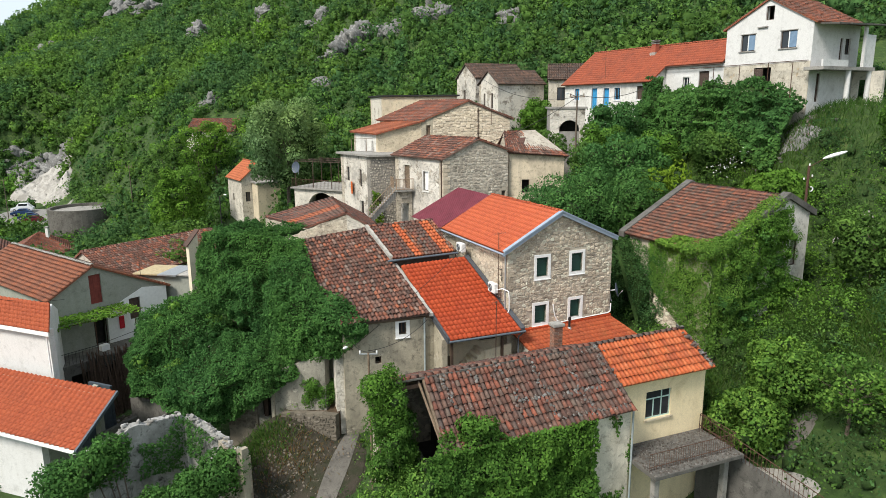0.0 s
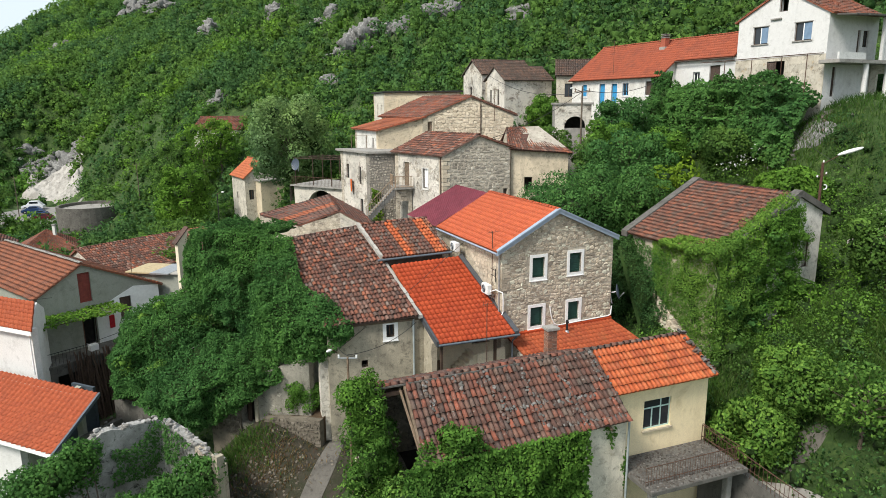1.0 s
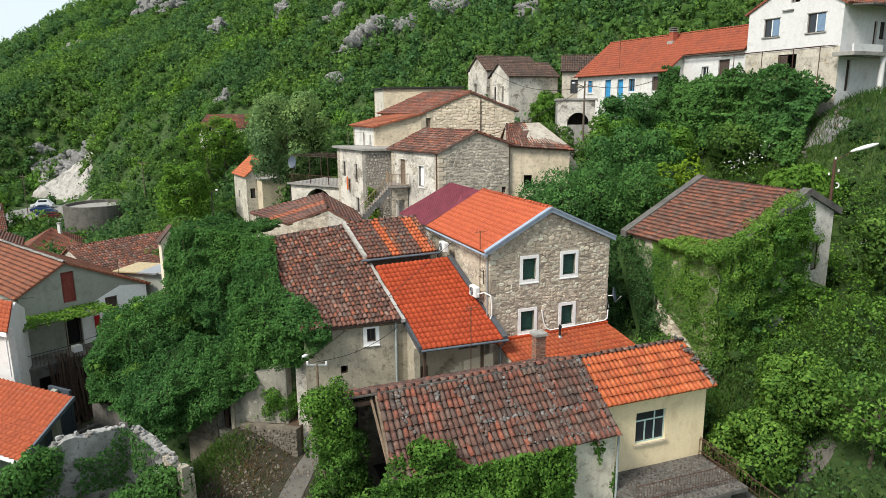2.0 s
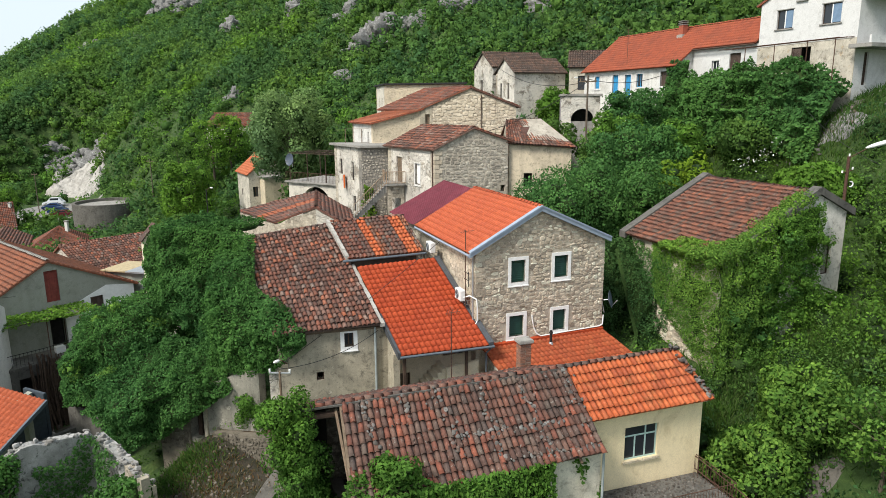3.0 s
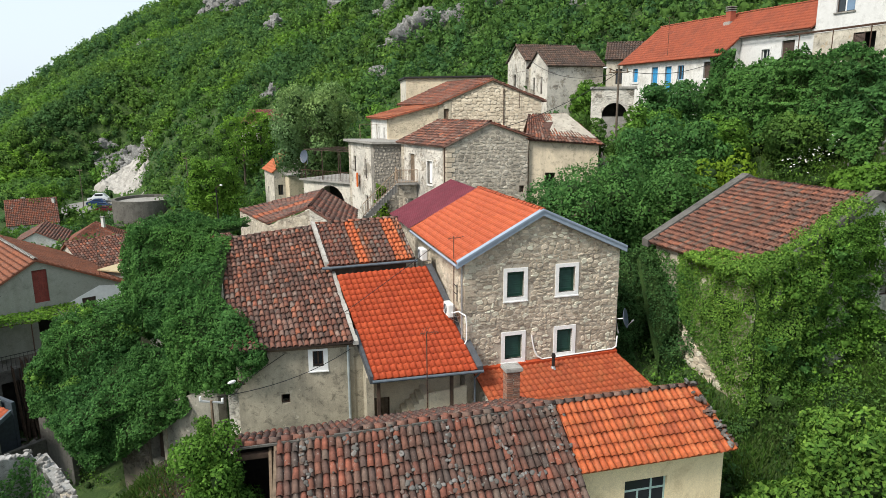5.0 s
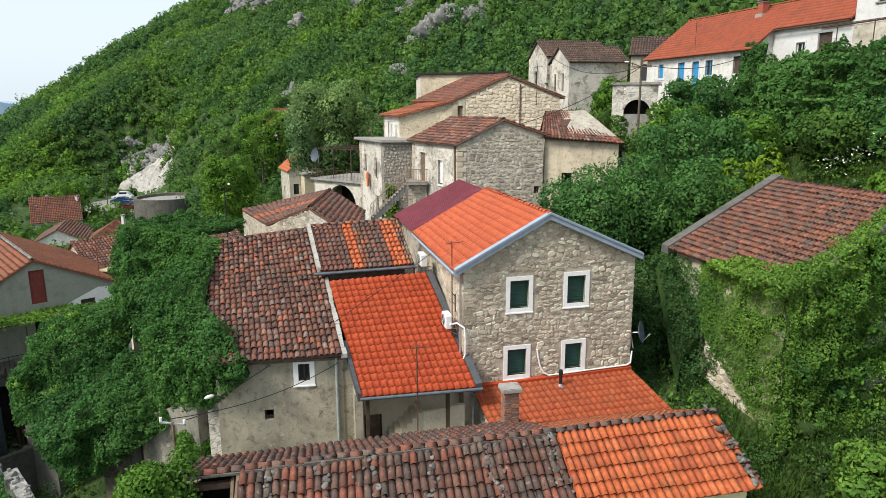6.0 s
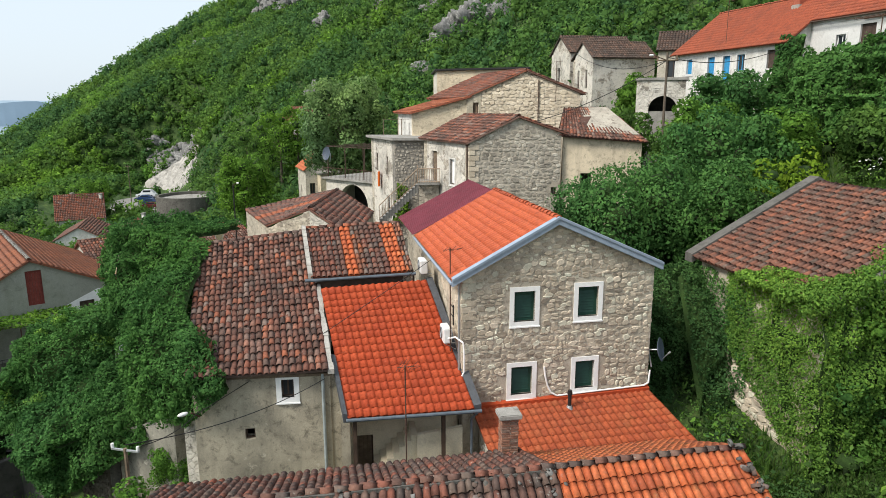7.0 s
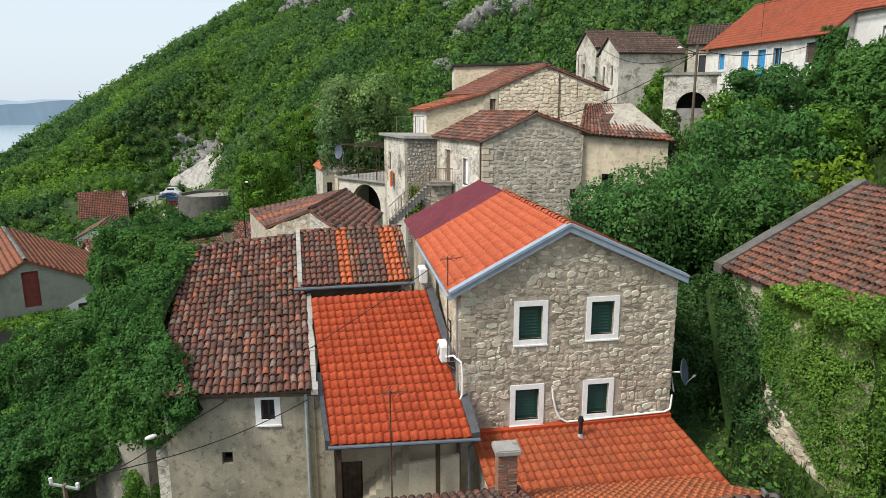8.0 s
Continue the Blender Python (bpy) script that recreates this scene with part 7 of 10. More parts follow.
wr = thing("white_house_red_roofs", Matrix(), "white rendered house with two red tile roofs", "house")
WRT = -22.2
tiled_roof(wr, [(-37.0, 40.35, 1.5), (-20.4, 33.6, 1.5), (-20.1, 38.1, 2.95), (-37.0, 45.0, 2.95)], M_TILE_WR, "deep", 0.41, 0.40, 300, rough=0.3)
tiled_roof(wr, [(-34.5, 44.15, 6.0), (-25.2, 40.4, 6.0), (-26.4, 42.85, 7.2), (-35.7, 46.6, 7.2)], M_TILE_WR, "deep", 0.41, 0.40, 0, rough=0.3)
part("wall", wall_mesh([(0, 5.95), (9.6, 5.95)], -4.0, [], 0.4, Matrix.Translation((-34.45, 44.55, 0)) @ pose(0, 0, 0, 0, 0, WRT)), M_PLASTER_CLEAN, wr)
part("wall", wall_mesh([(0.4, 6.0), (2.6, 7.0), (4.4, 6.1)], -4.0, [], 0.4, Matrix.Translation((-25.58, 40.95, 0)) @ pose(0, 0, 0, 0, 0, 112)), M_PLASTER_CLEAN, wr)
part("wall", wall_mesh([(0, 1.4), (14.2, 1.4)], -6.0, [], 0.4, Matrix.Translation((-36.8, 41.1, 0)) @ pose(0, 0, 0, 0, 0, WRT)), M_PLASTER_CLEAN, wr)
part("wall", wall_mesh([(0.4, 1.4), (4.2, 2.7)], -6.0, [], 0.4, Matrix.Translation((-23.6, 35.75, 0)) @ pose(0, 0, 0, 0, 0, 68)), M_PLASTER_GREEN, wr)
part("wall", wall_mesh([(0, 2.8), (16.5, 2.8)], -6.0, [], 0.3, Matrix.Translation((-36.6, 44.3, 0)) @ pose(0, 0, 0, 0, 0, WRT)), M_PLASTER_GREEN, wr)
part("fascia", wall_mesh([(0, 1.48), (18.0, 1.48)], 1.24, [], 0.06, Matrix.Translation((-37.05, 40.3, 0)) @ pose(0, 0, 0, 0, 0, -22.1)), M_WHITE, wr)
part("verge", hexa(bmesh.new(), [Vector(p) for p in ((-20.42, 33.5, 1.3), (-20.3, 33.5, 1.3), (-20.0, 38.1, 2.78), (-20.12, 38.1, 2.78), (-20.42, 33.5, 1.52), (-20.3, 33.5, 1.52), (-20.0, 38.1, 3.0), (-20.12, 38.1, 3.0))]), M_GUTTER, wr)
part("fascia", wall_mesh([(0, 5.98), (10.0, 5.98)], 5.7, [], 0.06, Matrix.Translation((-34.5, 44.1, 0)) @ pose(0, 0, 0, 0, 0, -21.96)), M_WHITE, wr)
bm = bmesh.new()
rod(bm, (-25.62, 40.78, 3.0), (-25.62, 40.78, 5.5), 0.05, 8)
rod(bm, (-25.62, 40.78, 5.5), (-25.3, 40.4, 5.8), 0.05, 8)
part("downpipe", bm, M_WHITE, wr, "white downpipe")

# brown-roofed house behind, with patched sheet roof
kh = cluster_house("brown_roofed_house", -29.9, 58.3, 55, 14.0, 8.0, -3.0, gable_tops(14.0, 8.0, 4.9, 4.9, 4.8, 6.7, "x"), M_PLASTER_PALE, {}, "low house with brown barrel-tile roof", ())
gable_roof_x(kh, 14.0, 8.0, 4.8, 4.9, 4.9, 6.7, M_TILE_OLD, col=0.26, row=0.4, rough=1.8)
gs = thing("gable_stub", pose(-18.2, 46.6, 0, 0, 0, 50), "remains of a pale plastered gable beside the ivy", "wall")
part("wall", wall_mesh([(0, 10.3), (0.75, 11.1)], 3.0, [], 0.4, Matrix(), 0.04), M_PLASTER_CREAM, gs)
part("coping", hexa(bmesh.new(), [Vector(p) for p in ((-0.15, -0.08, 10.2), (0.85, -0.08, 11.25), (0.85, 0.5, 11.25), (-0.15, 0.5, 10.2), (-0.15, -0.08, 10.3), (0.85, -0.08, 11.35), (0.85, 0.5, 11.35), (-0.15, 0.5, 10.3))]), M_TILE_OLD, gs)
pr = thing("patched_shed", pose(-26.0, 54.0, 0, 0, 0, -10), "shed with patched corrugated sheet roof", "shed")
part("roof", box(bmesh.new(), 0, 0, 6.3, 2.3, 3.2, 6.4), M_OCHRE_SHEET, pr)
part("roof", box(bmesh.new(), 2.33, -0.1, 6.3, 4.0, 3.2, 6.42), M_STEEL, pr)
part("roof", box(bmesh.new(), 4.03, 0.1, 6.3, 6.4, 3.0, 6.4), M_CEMENT, pr)
part("wall", wall_mesh([(0, 6.28), (6.2, 6.28)], -3, [], 0.3, pose(0.1, 0.3, 0)), M_PLASTER_GREEN, pr)
# far houses in the valley
hl = {"front": [(1.2, -6.8, 2.0, -5.6), (4.6, -6.8, 6.0, -5.2)]}
vb = cluster_house("valley_farmhouse", -98.6, 126.6, 40, 9.0, 8.0, -14, gable_tops(9.0, 8.0, -4.4, -4.4, 4.0, -0.2, "x"), M_PLASTER_WHITE, hl, "two-storey white house with brown tile roof", [("front", 0, "glass", DARKWIN), ("front", 1, "glass", DARKWIN)])
gable_roof_x(vb, 9.0, 8.0, 4.0, -4.4, -4.4, -0.2, M_TILE_FAR, o=0.5, col=0.3, row=0.45)
hl = {"front": [(1.4, -6.6, 2.3, -5.5), (4.0, -7.0, 5.8, -5.2)]}
vc = cluster_house("small_valley_house", -81.5, 108.0, 31.7, 7.5, 12.0, -14, gable_tops(7.5, 12.0, -4.5, -4.5, 3.75, -2.5), M_PLASTER_WHITE, hl, "small white gabled house with grey-brown tiles", [("front", 0, "glass", DARKWIN), ("front", 1, "glass", DARKWIN)])
gable_roof_y(vc, 7.5, 12.0, 3.75, -4.5, -4.5, -2.5, M_TILE_GREY, o=0.4, col=0.3, row=0.45)
va_h = cluster_house("hip_roofed_house", -74.5, 111.5, 30, 9.5, 9.5, -14, {k: [(0, -5.0), (9.5, -5.0)] for k in ("front", "back", "left", "right")}, M_PLASTER_PALE, {"front": [(2, -7.5, 3, -6)]}, "low house with a red hipped tile roof", [("front", 0, "glass", DARKWIN)])
e0, e1, mx = -0.5, 10.0, 4.75
for q in ([(e0, e0, -5.2), (e1, e0, -5.2), (mx + 0.1, mx - 0.1, -1.9), (mx - 0.1, mx - 0.1, -1.9)], [(e1, e0, -5.2), (e1, e1, -5.2), (mx + 0.1, mx + 0.1, -1.9), (mx + 0.1, mx - 0.1, -1.9)],
          [(e1, e1, -5.2), (e0, e1, -5.2), (mx - 0.1, mx + 0.1, -1.9), (mx + 0.1, mx + 0.1, -1.9)], [(e0, e1, -5.2), (e0, e0, -5.2), (mx - 0.1, mx - 0.1, -1.9), (mx - 0.1, mx + 0.1, -1.9)]):
    tiled_roof(va_h, q, M_TILE_FAR, "barrel", 0.32, 0.45, 0)

# ---- growth ----
def clear_of_houses(x, y, margin=0.5):
    ok = np.ones(len(x), bool)
    for inv, w, d in FOOT:
        m = np.array(inv)
        u = m[0, 0] * x + m[0, 1] * y + m[0, 3]
        v = m[1, 0] * x + m[1, 1] * y + m[1, 3]
        ok &= ~((u > -margin) & (u < w + margin) & (v > -margin) & (v < d + margin))
    return ok


ROCKS = [(-19, 143, 5.5, 8), (-10.5, 138, 4, 5), (-126, 276, 6.5, 8), (-110, 265, 6, 8), (-124, 246, 4.5, 5), (-117, 238, 4, 4), (-47, 187, 4, 6), (-1, 140, 4.5, 5), (-23, 131, 3, 3), (-50, 146, 3, 3),
         (-57, 160, 2.5, 3), (-70, 200, 4, 6), (-150, 265, 5, 6), (-30, 168, 4, 6), (-60, 225, 5, 6), (12, 132, 4, 5)]


def in_clearing(x, y):
    """Open ground: the yard, the path, the terrace foot, the car park and its road."""
    yard = ((x + 8.2) / 3.9) ** 2 + ((y - 31.6) / 3.6) ** 2 < 1
    park = ((x + 95) / 10) ** 2 + ((y - 152) / 10) ** 2 < 1
    qu, qv = 0.85 * (x + 106.5) - 0.53 * (y - 178.5), 0.53 * (x + 106.5) + 0.85 * (y - 178.5)
    quarry = (qu > -16) & (qu < 14 - 0.62 * (qv + 10.5)) & (np.abs(qv) < 10.5)
    scree = ((0.477 * (x - 28.1) - 0.879 * (y - 55.7)) / 3.4) ** 2 + ((0.879 * (x - 28.1) + 0.477 * (y - 55.7)) / 1.3) ** 2 < 1
    tower = ((x + 28.5) / 5.5) ** 2 + ((y - 95) / 6) ** 2 < 1
    under = (np.abs(x - 6.5) < 8) & (y < 27)
    steps = (np.abs(x - 15.2) < 1.6) & (y > 26) & (y < 31.5)
    court = ((x + 22) / 4.5) ** 2 + ((y - 43) / 4) ** 2 < 1
    rock = np.zeros(np.shape(x), bool)
    for rx, ry, rs, _ in ROCKS:
        rock |= ((x - rx) / (rs * 0.7)) ** 2 + ((y - ry + rs * 0.35) / (rs * 0.6)) ** 2 < 1
    pu, pv_ = 0.477 * (x - 26.2) - 0.879 * (y - 63.75), 0.879 * (x - 26.2) + 0.477 * (y - 63.75)
    porch = (pu > 7.5) & (pu < 16) & (pv_ > -2.2) & (pv_ < 5)
    scree |= ((x - 28.2) / 1.7) ** 2 + ((y - 44.6) / 1.8) ** 2 < 1
    return yard | park | tower | quarry | scree | porch | under | steps | court | rock


def cube_ball(n=2):
    """A coarse round lump of quads."""
    v, f = [], []
    for ax in range(3):
        for sg in (-1, 1):
            base = len(v)
            for i in range(n + 1):
                for j in range(n + 1):
                    p = [0, 0, 0]
                    p[ax], p[(ax + 1) % 3], p[(ax + 2) % 3] = sg, 2 * i / n - 1, (2 * j / n - 1) * sg
                    v.append(p)
            for i in range(n):
                for j in range(n):
                    a = base + i * (n + 1) + j
                    f.append((a, a + n + 1, a + n + 2, a + 1))
    v, back = np.unique(np.round(np.array(v, float), 6), axis=0, return_inverse=True)
    return v / np.linalg.norm(v, axis=1, keepdims=True), back.reshape(-1)[np.array(f)]


LUMP = cube_ball()
CHIP = cube_ball(1)


def crown_mesh(name, c, rad, per, size, r, squash, seed, core=0.66, up=0.25, lump=LUMP):
    """Leaves on lobes, over a dim inner mass that closes the crown."""
    v, f = lobes_to_leaves(c, rad, per, size, r, squash, seed, up)
    lv, lf = lump
    k = (rad * core)[:, None, None]
    cv = c[:, None] + lv[None] * k * np.array((1, 1, squash)) * (0.82 + 0.3 * r.uniform(-1, 1, (len(c), len(lv), 1)))
    cf = (lf[None] + (np.arange(len(c)) * len(lv))[:, None, None]).reshape(-1, 4) + len(v)
    me = fast_mesh(name, np.concatenate([v, cv.reshape(-1, 3)]), np.concatenate([f, cf]))
    # leaves take part of their lobe's roundness, as a dense crown does
    out_l = unit(v - np.repeat(c, per * 4, axis=0))
    face_n = unit(np.cross(v[1::4] - v[0::4], v[2::4] - v[1::4])) * -1.0
    soft_n = unit(out_l * 0.62 + np.repeat(face_n, 4, axis=0) * 0.38)
    core_n = unit(cv - c[:, None]).reshape(-1, 3)
    me.normals_split_custom_set_from_vertices(np.concatenate([soft_n, core_n]).astype(np.float32))
    idx = np.zeros(len(f) + len(cf), np.int32)
    idx[len(f):] = 1
    return me, idx


def crown_stuff(name, c, rad, per, size, mat, label, r, squash=0.9, seed=3, parent=None, category="bushes", core=0.62, lump=LUMP, inner=None):
    me, idx = crown_mesh(name, c, rad, per, size, r, squash, seed, core, 0.25, lump)
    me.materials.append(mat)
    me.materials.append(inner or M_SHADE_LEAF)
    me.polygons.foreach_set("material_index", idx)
    ob = new(name, me)
    if parent is not None:
        ob.parent = parent
        return tagged(ob, kind="stuff")
    return tagged(ob, label, category, kind="stuff")


def tree(name, x, y, height, spread, mat, label, seed, leaf=0.16, per=420, lobes=16, base=None, bare=0.35, thick=1.0):
    r = np.random.default_rng(seed)
    z = float(hgt(x, y)) - 0.2 if base is None else base
    holder = thing(name, pose(x, y, z), label, "tree")
    bm = bmesh.new()
    top_p = Vector((r.normal(0, 0.15), r.normal(0, 0.15), height * 0.72))
    fork = Vector((top_p.x * 0.4, top_p.y * 0.4, height * bare))
    rod(bm, (0, 0, -0.5), fork, 0.035 * height ** 0.8, 8, 0.026 * height ** 0.8)
    rod(bm, fork, top_p, 0.026 * height ** 0.8, 7, 0.02)
    cs, rs = [], []
    for i in range(lobes):
        a = 2.399 * i + r.uniform(-0.4, 0.4)
        h = bare + (0.95 - bare) * ((i + 0.5) / lobes)
        k = spread * (math.sin(math.pi * min(1, max(0.12, (h - bare * 0.75) / (1.08 - bare * 0.75)))) ** 0.7) * r.uniform(0.45, 0.9)
        c = Vector((math.cos(a) * k, math.sin(a) * k, h * height))
        rod(bm, fork.lerp(top_p, max(0, (h - bare) / (1 - bare)) * 0.8), c, 0.010 * height ** 0.7, 5, 0.01)
        cs.append(c)
        rs.append(spread * r.uniform(0.28, 0.46))
    part("trunk", bm, M_BARK, holder)
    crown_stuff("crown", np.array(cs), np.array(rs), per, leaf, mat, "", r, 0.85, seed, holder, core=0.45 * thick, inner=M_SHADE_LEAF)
    return holder


def scrub(name, n, x0, x1, y0, y1, rmin, rmax, per, leaf, seed, keep=None):
    """Bushes over a stretch of the slope, in three tones."""
    r = np.random.default_rng(seed)
    x, y = r.uniform(x0, x1, n), r.uniform(y0, y1, n)
    ok = clear_of_houses(x, y, rmin * 0.8) & ~in_clearing(x, y) & (x > -0.80 * y - 6) & (x < 0.76 * y + 6)
    if keep is not None:
        ok &= keep(x, y)
    x, y = x[ok], y[ok]
    rad = r.uniform(rmin, rmax, len(x))
    c = np.stack([x, y, hgt(x, y) + rad * 0.3], -1)
    tone = (0.28 if x0 > 0 else 0.05) + vnoise(c, 0.13, seed) + r.normal(0, 0.35, len(x))
    for nm, sel, mat, lab in (("dark_", tone < -0.1, M_LEAF_DARK, "dense dark green scrub"), ("", (tone >= -0.1) & (tone < 0.45), M_FOREST, "mixed green scrub"), ("light_", tone >= 0.45, M_LEAF_LIGHT, "bright green bushes")):
        if sel.sum():
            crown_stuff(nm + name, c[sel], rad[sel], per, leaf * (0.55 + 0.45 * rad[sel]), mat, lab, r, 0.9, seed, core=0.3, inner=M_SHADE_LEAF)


scrub("low_scrub", 1100, -40, 46, 25, 74, 0.4, 0.85, 80, 0.13, 11)
scrub("slope_scrub", 950, 9, 48, 26, 84, 0.8, 1.7, 230, 0.135, 12, lambda x, y: (x > 0.26 * y + 1.5) | (y > 46))
scrub("court_scrub", 46, 14.5, 22, 33, 39, 0.5, 1.1, 260, 0.115, 18)
scrub("porch_scrub", 150, 20, 36, 43, 58, 0.5, 1.15, 260, 0.12, 15)
scrub("hill_scrub", 900, -60, 12, 98, 150, 0.7, 1.3, 40, 0.36, 16)
scrub("bank_scrub", 1000, -100, -36, 98, 172, 1.2, 2.2, 44, 0.38, 14)
scrub("garden_scrub", 700, -75, 4, 54, 112, 0.9, 1.9, 140, 0.26, 13)


def hill_crowns(name, c, rad, per, size, mat, label, r):
    """Far crowns of small three-cornered leaf sprays round a loose inner mass."""
    n = len(c)
    d = unit(r.normal(0, 1, (n, per, 3)) + np.array((0, -0.25, 0.55)))
    k = rad[:, None] * (0.45 + 0.68 * r.uniform(0, 1, (n, per)) ** 0.7)
    p = c[:, None] + d * k[..., None] * np.array((1, 1, 1.12))
    p = (p + d * (vnoise(p, 0.5, 61) * 0.4 + billow(p, 1.1, 62) * 0.2)[..., None] * rad[:, None, None]).reshape(-1, 3)
    d = d.reshape(-1, 3)
    nr = unit(d * 0.8 + r.normal(0, 0.5, p.shape))
    t = unit(np.cross(nr, r.normal(0, 1, p.shape)))
    b = np.cross(nr, t)
    sz = (np.repeat(size, per) * r.uniform(0.6, 1.45, len(p)))[:, None]
    v = np.stack([p - t * sz * 0.5, p + t * sz * 0.3 - b * sz * 0.5, p + t * sz * 0.42 + b * sz * 0.36], 1).reshape(-1, 3)
    lv, lf = CHIP
    cv = (c[:, None] + lv[None] * (rad * 0.62)[:, None, None] * (0.85 + 0.4 * r.uniform(-1, 1, (n, len(lv), 1)))).reshape(-1, 3)
    tri = np.concatenate([lf[:, (0, 1, 2)], lf[:, (0, 2, 3)]])
    cf = (tri[None] + (np.arange(n) * len(lv))[:, None, None]).reshape(-1, 3) + len(v)
    me = fast_mesh(name, np.concatenate([v, cv]), np.concatenate([np.arange(len(v)).reshape(-1, 3), cf]))
    core_n = unit(cv - np.repeat(c, len(lv), axis=0))
    me.normals_split_custom_set_from_vertices(np.concatenate([np.repeat(unit(d * 0.68 + nr * 0.32), 3, axis=0), core_n]).astype(np.float32))
    me.materials.append(mat)
    return tagged(new(name, me), label, "woodland", kind="stuff")


def hill_forest():
    """Low woodland over the whole hillside."""
    r = np.random.default_rng(21)
    n = 160000
    az = radians(1) * r.uniform(-36, 53, n)
    d = 70 + 430 * r.uniform(0, 1, n) ** 0.62
    x, y = 5 - d * np.sin(az), 8 + d * np.cos(az)
    lim = np.interp(np.degrees(az), [-36, -10, 0, 12, 18, 26, 34, 53], [150, 185, 200, 240, 290, 430, 480, 430])
    ok = (d < lim) & (y > 80) & (x > -262) & clear_of_houses(x, y, 0.7) & ~in_clearing(x, y)
    x, y, d = x[ok], y[ok], d[ok]
    along, across = -0.57 * (x + 60) + 0.82 * (y - 100), 0.82 * (x + 60) + 0.57 * (y - 100)
    cell = (1.55 + d * 0.0038) * np.where((np.abs(across) < 45) & (along > -20) & (along < 175), 0.62, 1.0)
    key = np.floor(x / cell).astype(int) * 100003 + np.floor(y / cell).astype(int)
    _, first = np.unique(key, return_index=True)
    x, y, d = x[first], y[first], d[first]
    p = np.stack([x, y, x * 0], -1)
    bare = vnoise(p, 0.035, 31) + 0.6 * vnoise(p, 0.11, 32)
    grow = (1 + 0.35 * vnoise(p, 0.06, 36)) * np.where(bare > -0.6, 1.0, 0.75)
    rad = (1.1 + d * 0.0032) * r.uniform(0.65, 1.3, len(x)) * grow
    z = hgt(x, y) + rad * r.uniform(0.25, 0.9, len(x))
    c = np.stack([x, y, z], -1)
    tone = 0.15 + vnoise(c, 0.045, 33) + 0.3 * vnoise(c, 0.16, 37) + r.normal(0, 0.28, len(x))
    for nm, sel, mat, lab in (("dark_woodland", tone < -0.05, M_LEAF_DARK, "dark green woodland on the hillside"), ("woodland", (tone >= -0.05) & (tone < 0.75), M_FOREST, "green woodland on the hillside"), ("light_woodland", tone >= 0.75, M_LEAF_LIGHT, "light green crowns on the hillside")):
        hill_crowns(nm, c[sel], rad[sel], 54, 0.34 + 0.0019 * d[sel], mat, lab, r)


hill_forest()


def boulder_shape(seed):
    """A jagged limestone crag: leaning ribs, clefts and broken ledges."""
    r = np.random.default_rng(seed)
    v, f = cube_ball(7)
    v = v * 1.0
    for k in range(7):
        n = unit(r.normal(0, 1, 3))
        over = np.maximum(v @ n - r.uniform(0.4, 0.7), 0)
        v = v - over[:, None] * n * 0.9
    rib = 1 - np.abs(vnoise(v * np.array((1.0, 1.0, 0.35)), 2.6, seed))
    v = v * (0.85 + 0.5 * rib + 0.22 * vnoise(v, 4.5, seed + 4) + 0.12 * vnoise(v, 9.0, seed + 5))[:, None]
    v[:, 2] += 0.35 * np.maximum(v[:, 2], 0) * vnoise(v * np.array((1, 1, 0)), 3.0, seed + 6)
    v[:, 0] += 0.3 * v[:, 2]
    return v, f


BOULDERS = [boulder_shape(200 + k) for k in range(7)]


def boulder_meshes(mat):
    out = []
    for sh in BOULDERS:
        me = fast_mesh("boulder", *sh)
        me.materials.append(mat)
        out.append(me)
    return out


ROCK_MESHES = {}


def outcrop(x, y, size, tall, seed, mat=None, label="grey limestone outcrop among the trees", count=20, name="rock_outcrop"):
    """A broken limestone ledge of many tilted blocks, tallest in the middle."""
    r = random.Random(seed)
    g = float(hgt(x, y))
    holder = thing(name, pose(x, y, g), label, "rock")
    mat = mat or M_ROCK
    if mat.name not in ROCK_MESHES:
        ROCK_MESHES[mat.name] = boulder_meshes(mat)
    for i in range(count):
        s = size * r.uniform(0.18, 0.42)
        ox, oy = max(-1, min(1, r.gauss(0, 0.45))) * size, r.uniform(-0.4, 0.5) * size
        mid = 1 - abs(ox) / size * 0.6
        oz = float(hgt(x + ox, y + oy)) - g + tall * r.uniform(-0.05, 0.42) * mid
        ob = new("boulder", r.choice(ROCK_MESHES[mat.name]))
        ob.parent = holder
        ob.matrix_basis = pose(ox, oy, oz, r.uniform(-15, 15), r.uniform(-15, 15), r.choice((0, 0, 180)) + r.uniform(-40, 40)) @ Matrix.Diagonal((s * r.uniform(0.8, 1.4), s * 0.8, s * r.uniform(0.7, 1.4) * mid, 1))


for i, (x, y, s, t) in enumerate(ROCKS):
    outcrop(x, y, s, t, 60 + i, count=16 if s > 4 else 10)
for i, (x, y, s, t) in enumerate(((-123, 194, 4.5, 4.5), (-117, 193, 4.5, 5), (-111, 190, 4.5, 5), (-105, 186.5, 4, 4.5), (-101, 183, 3, 3.5))):
    outcrop(x, y, s, t, 91 + i, M_ROCK, "cut limestone rocks of the quarry face", 18)

outcrop(28.6, 45.4, 1.7, 1.5, 99, M_ROCK_PALE, "pale limestone rocks on the green bank", 12)

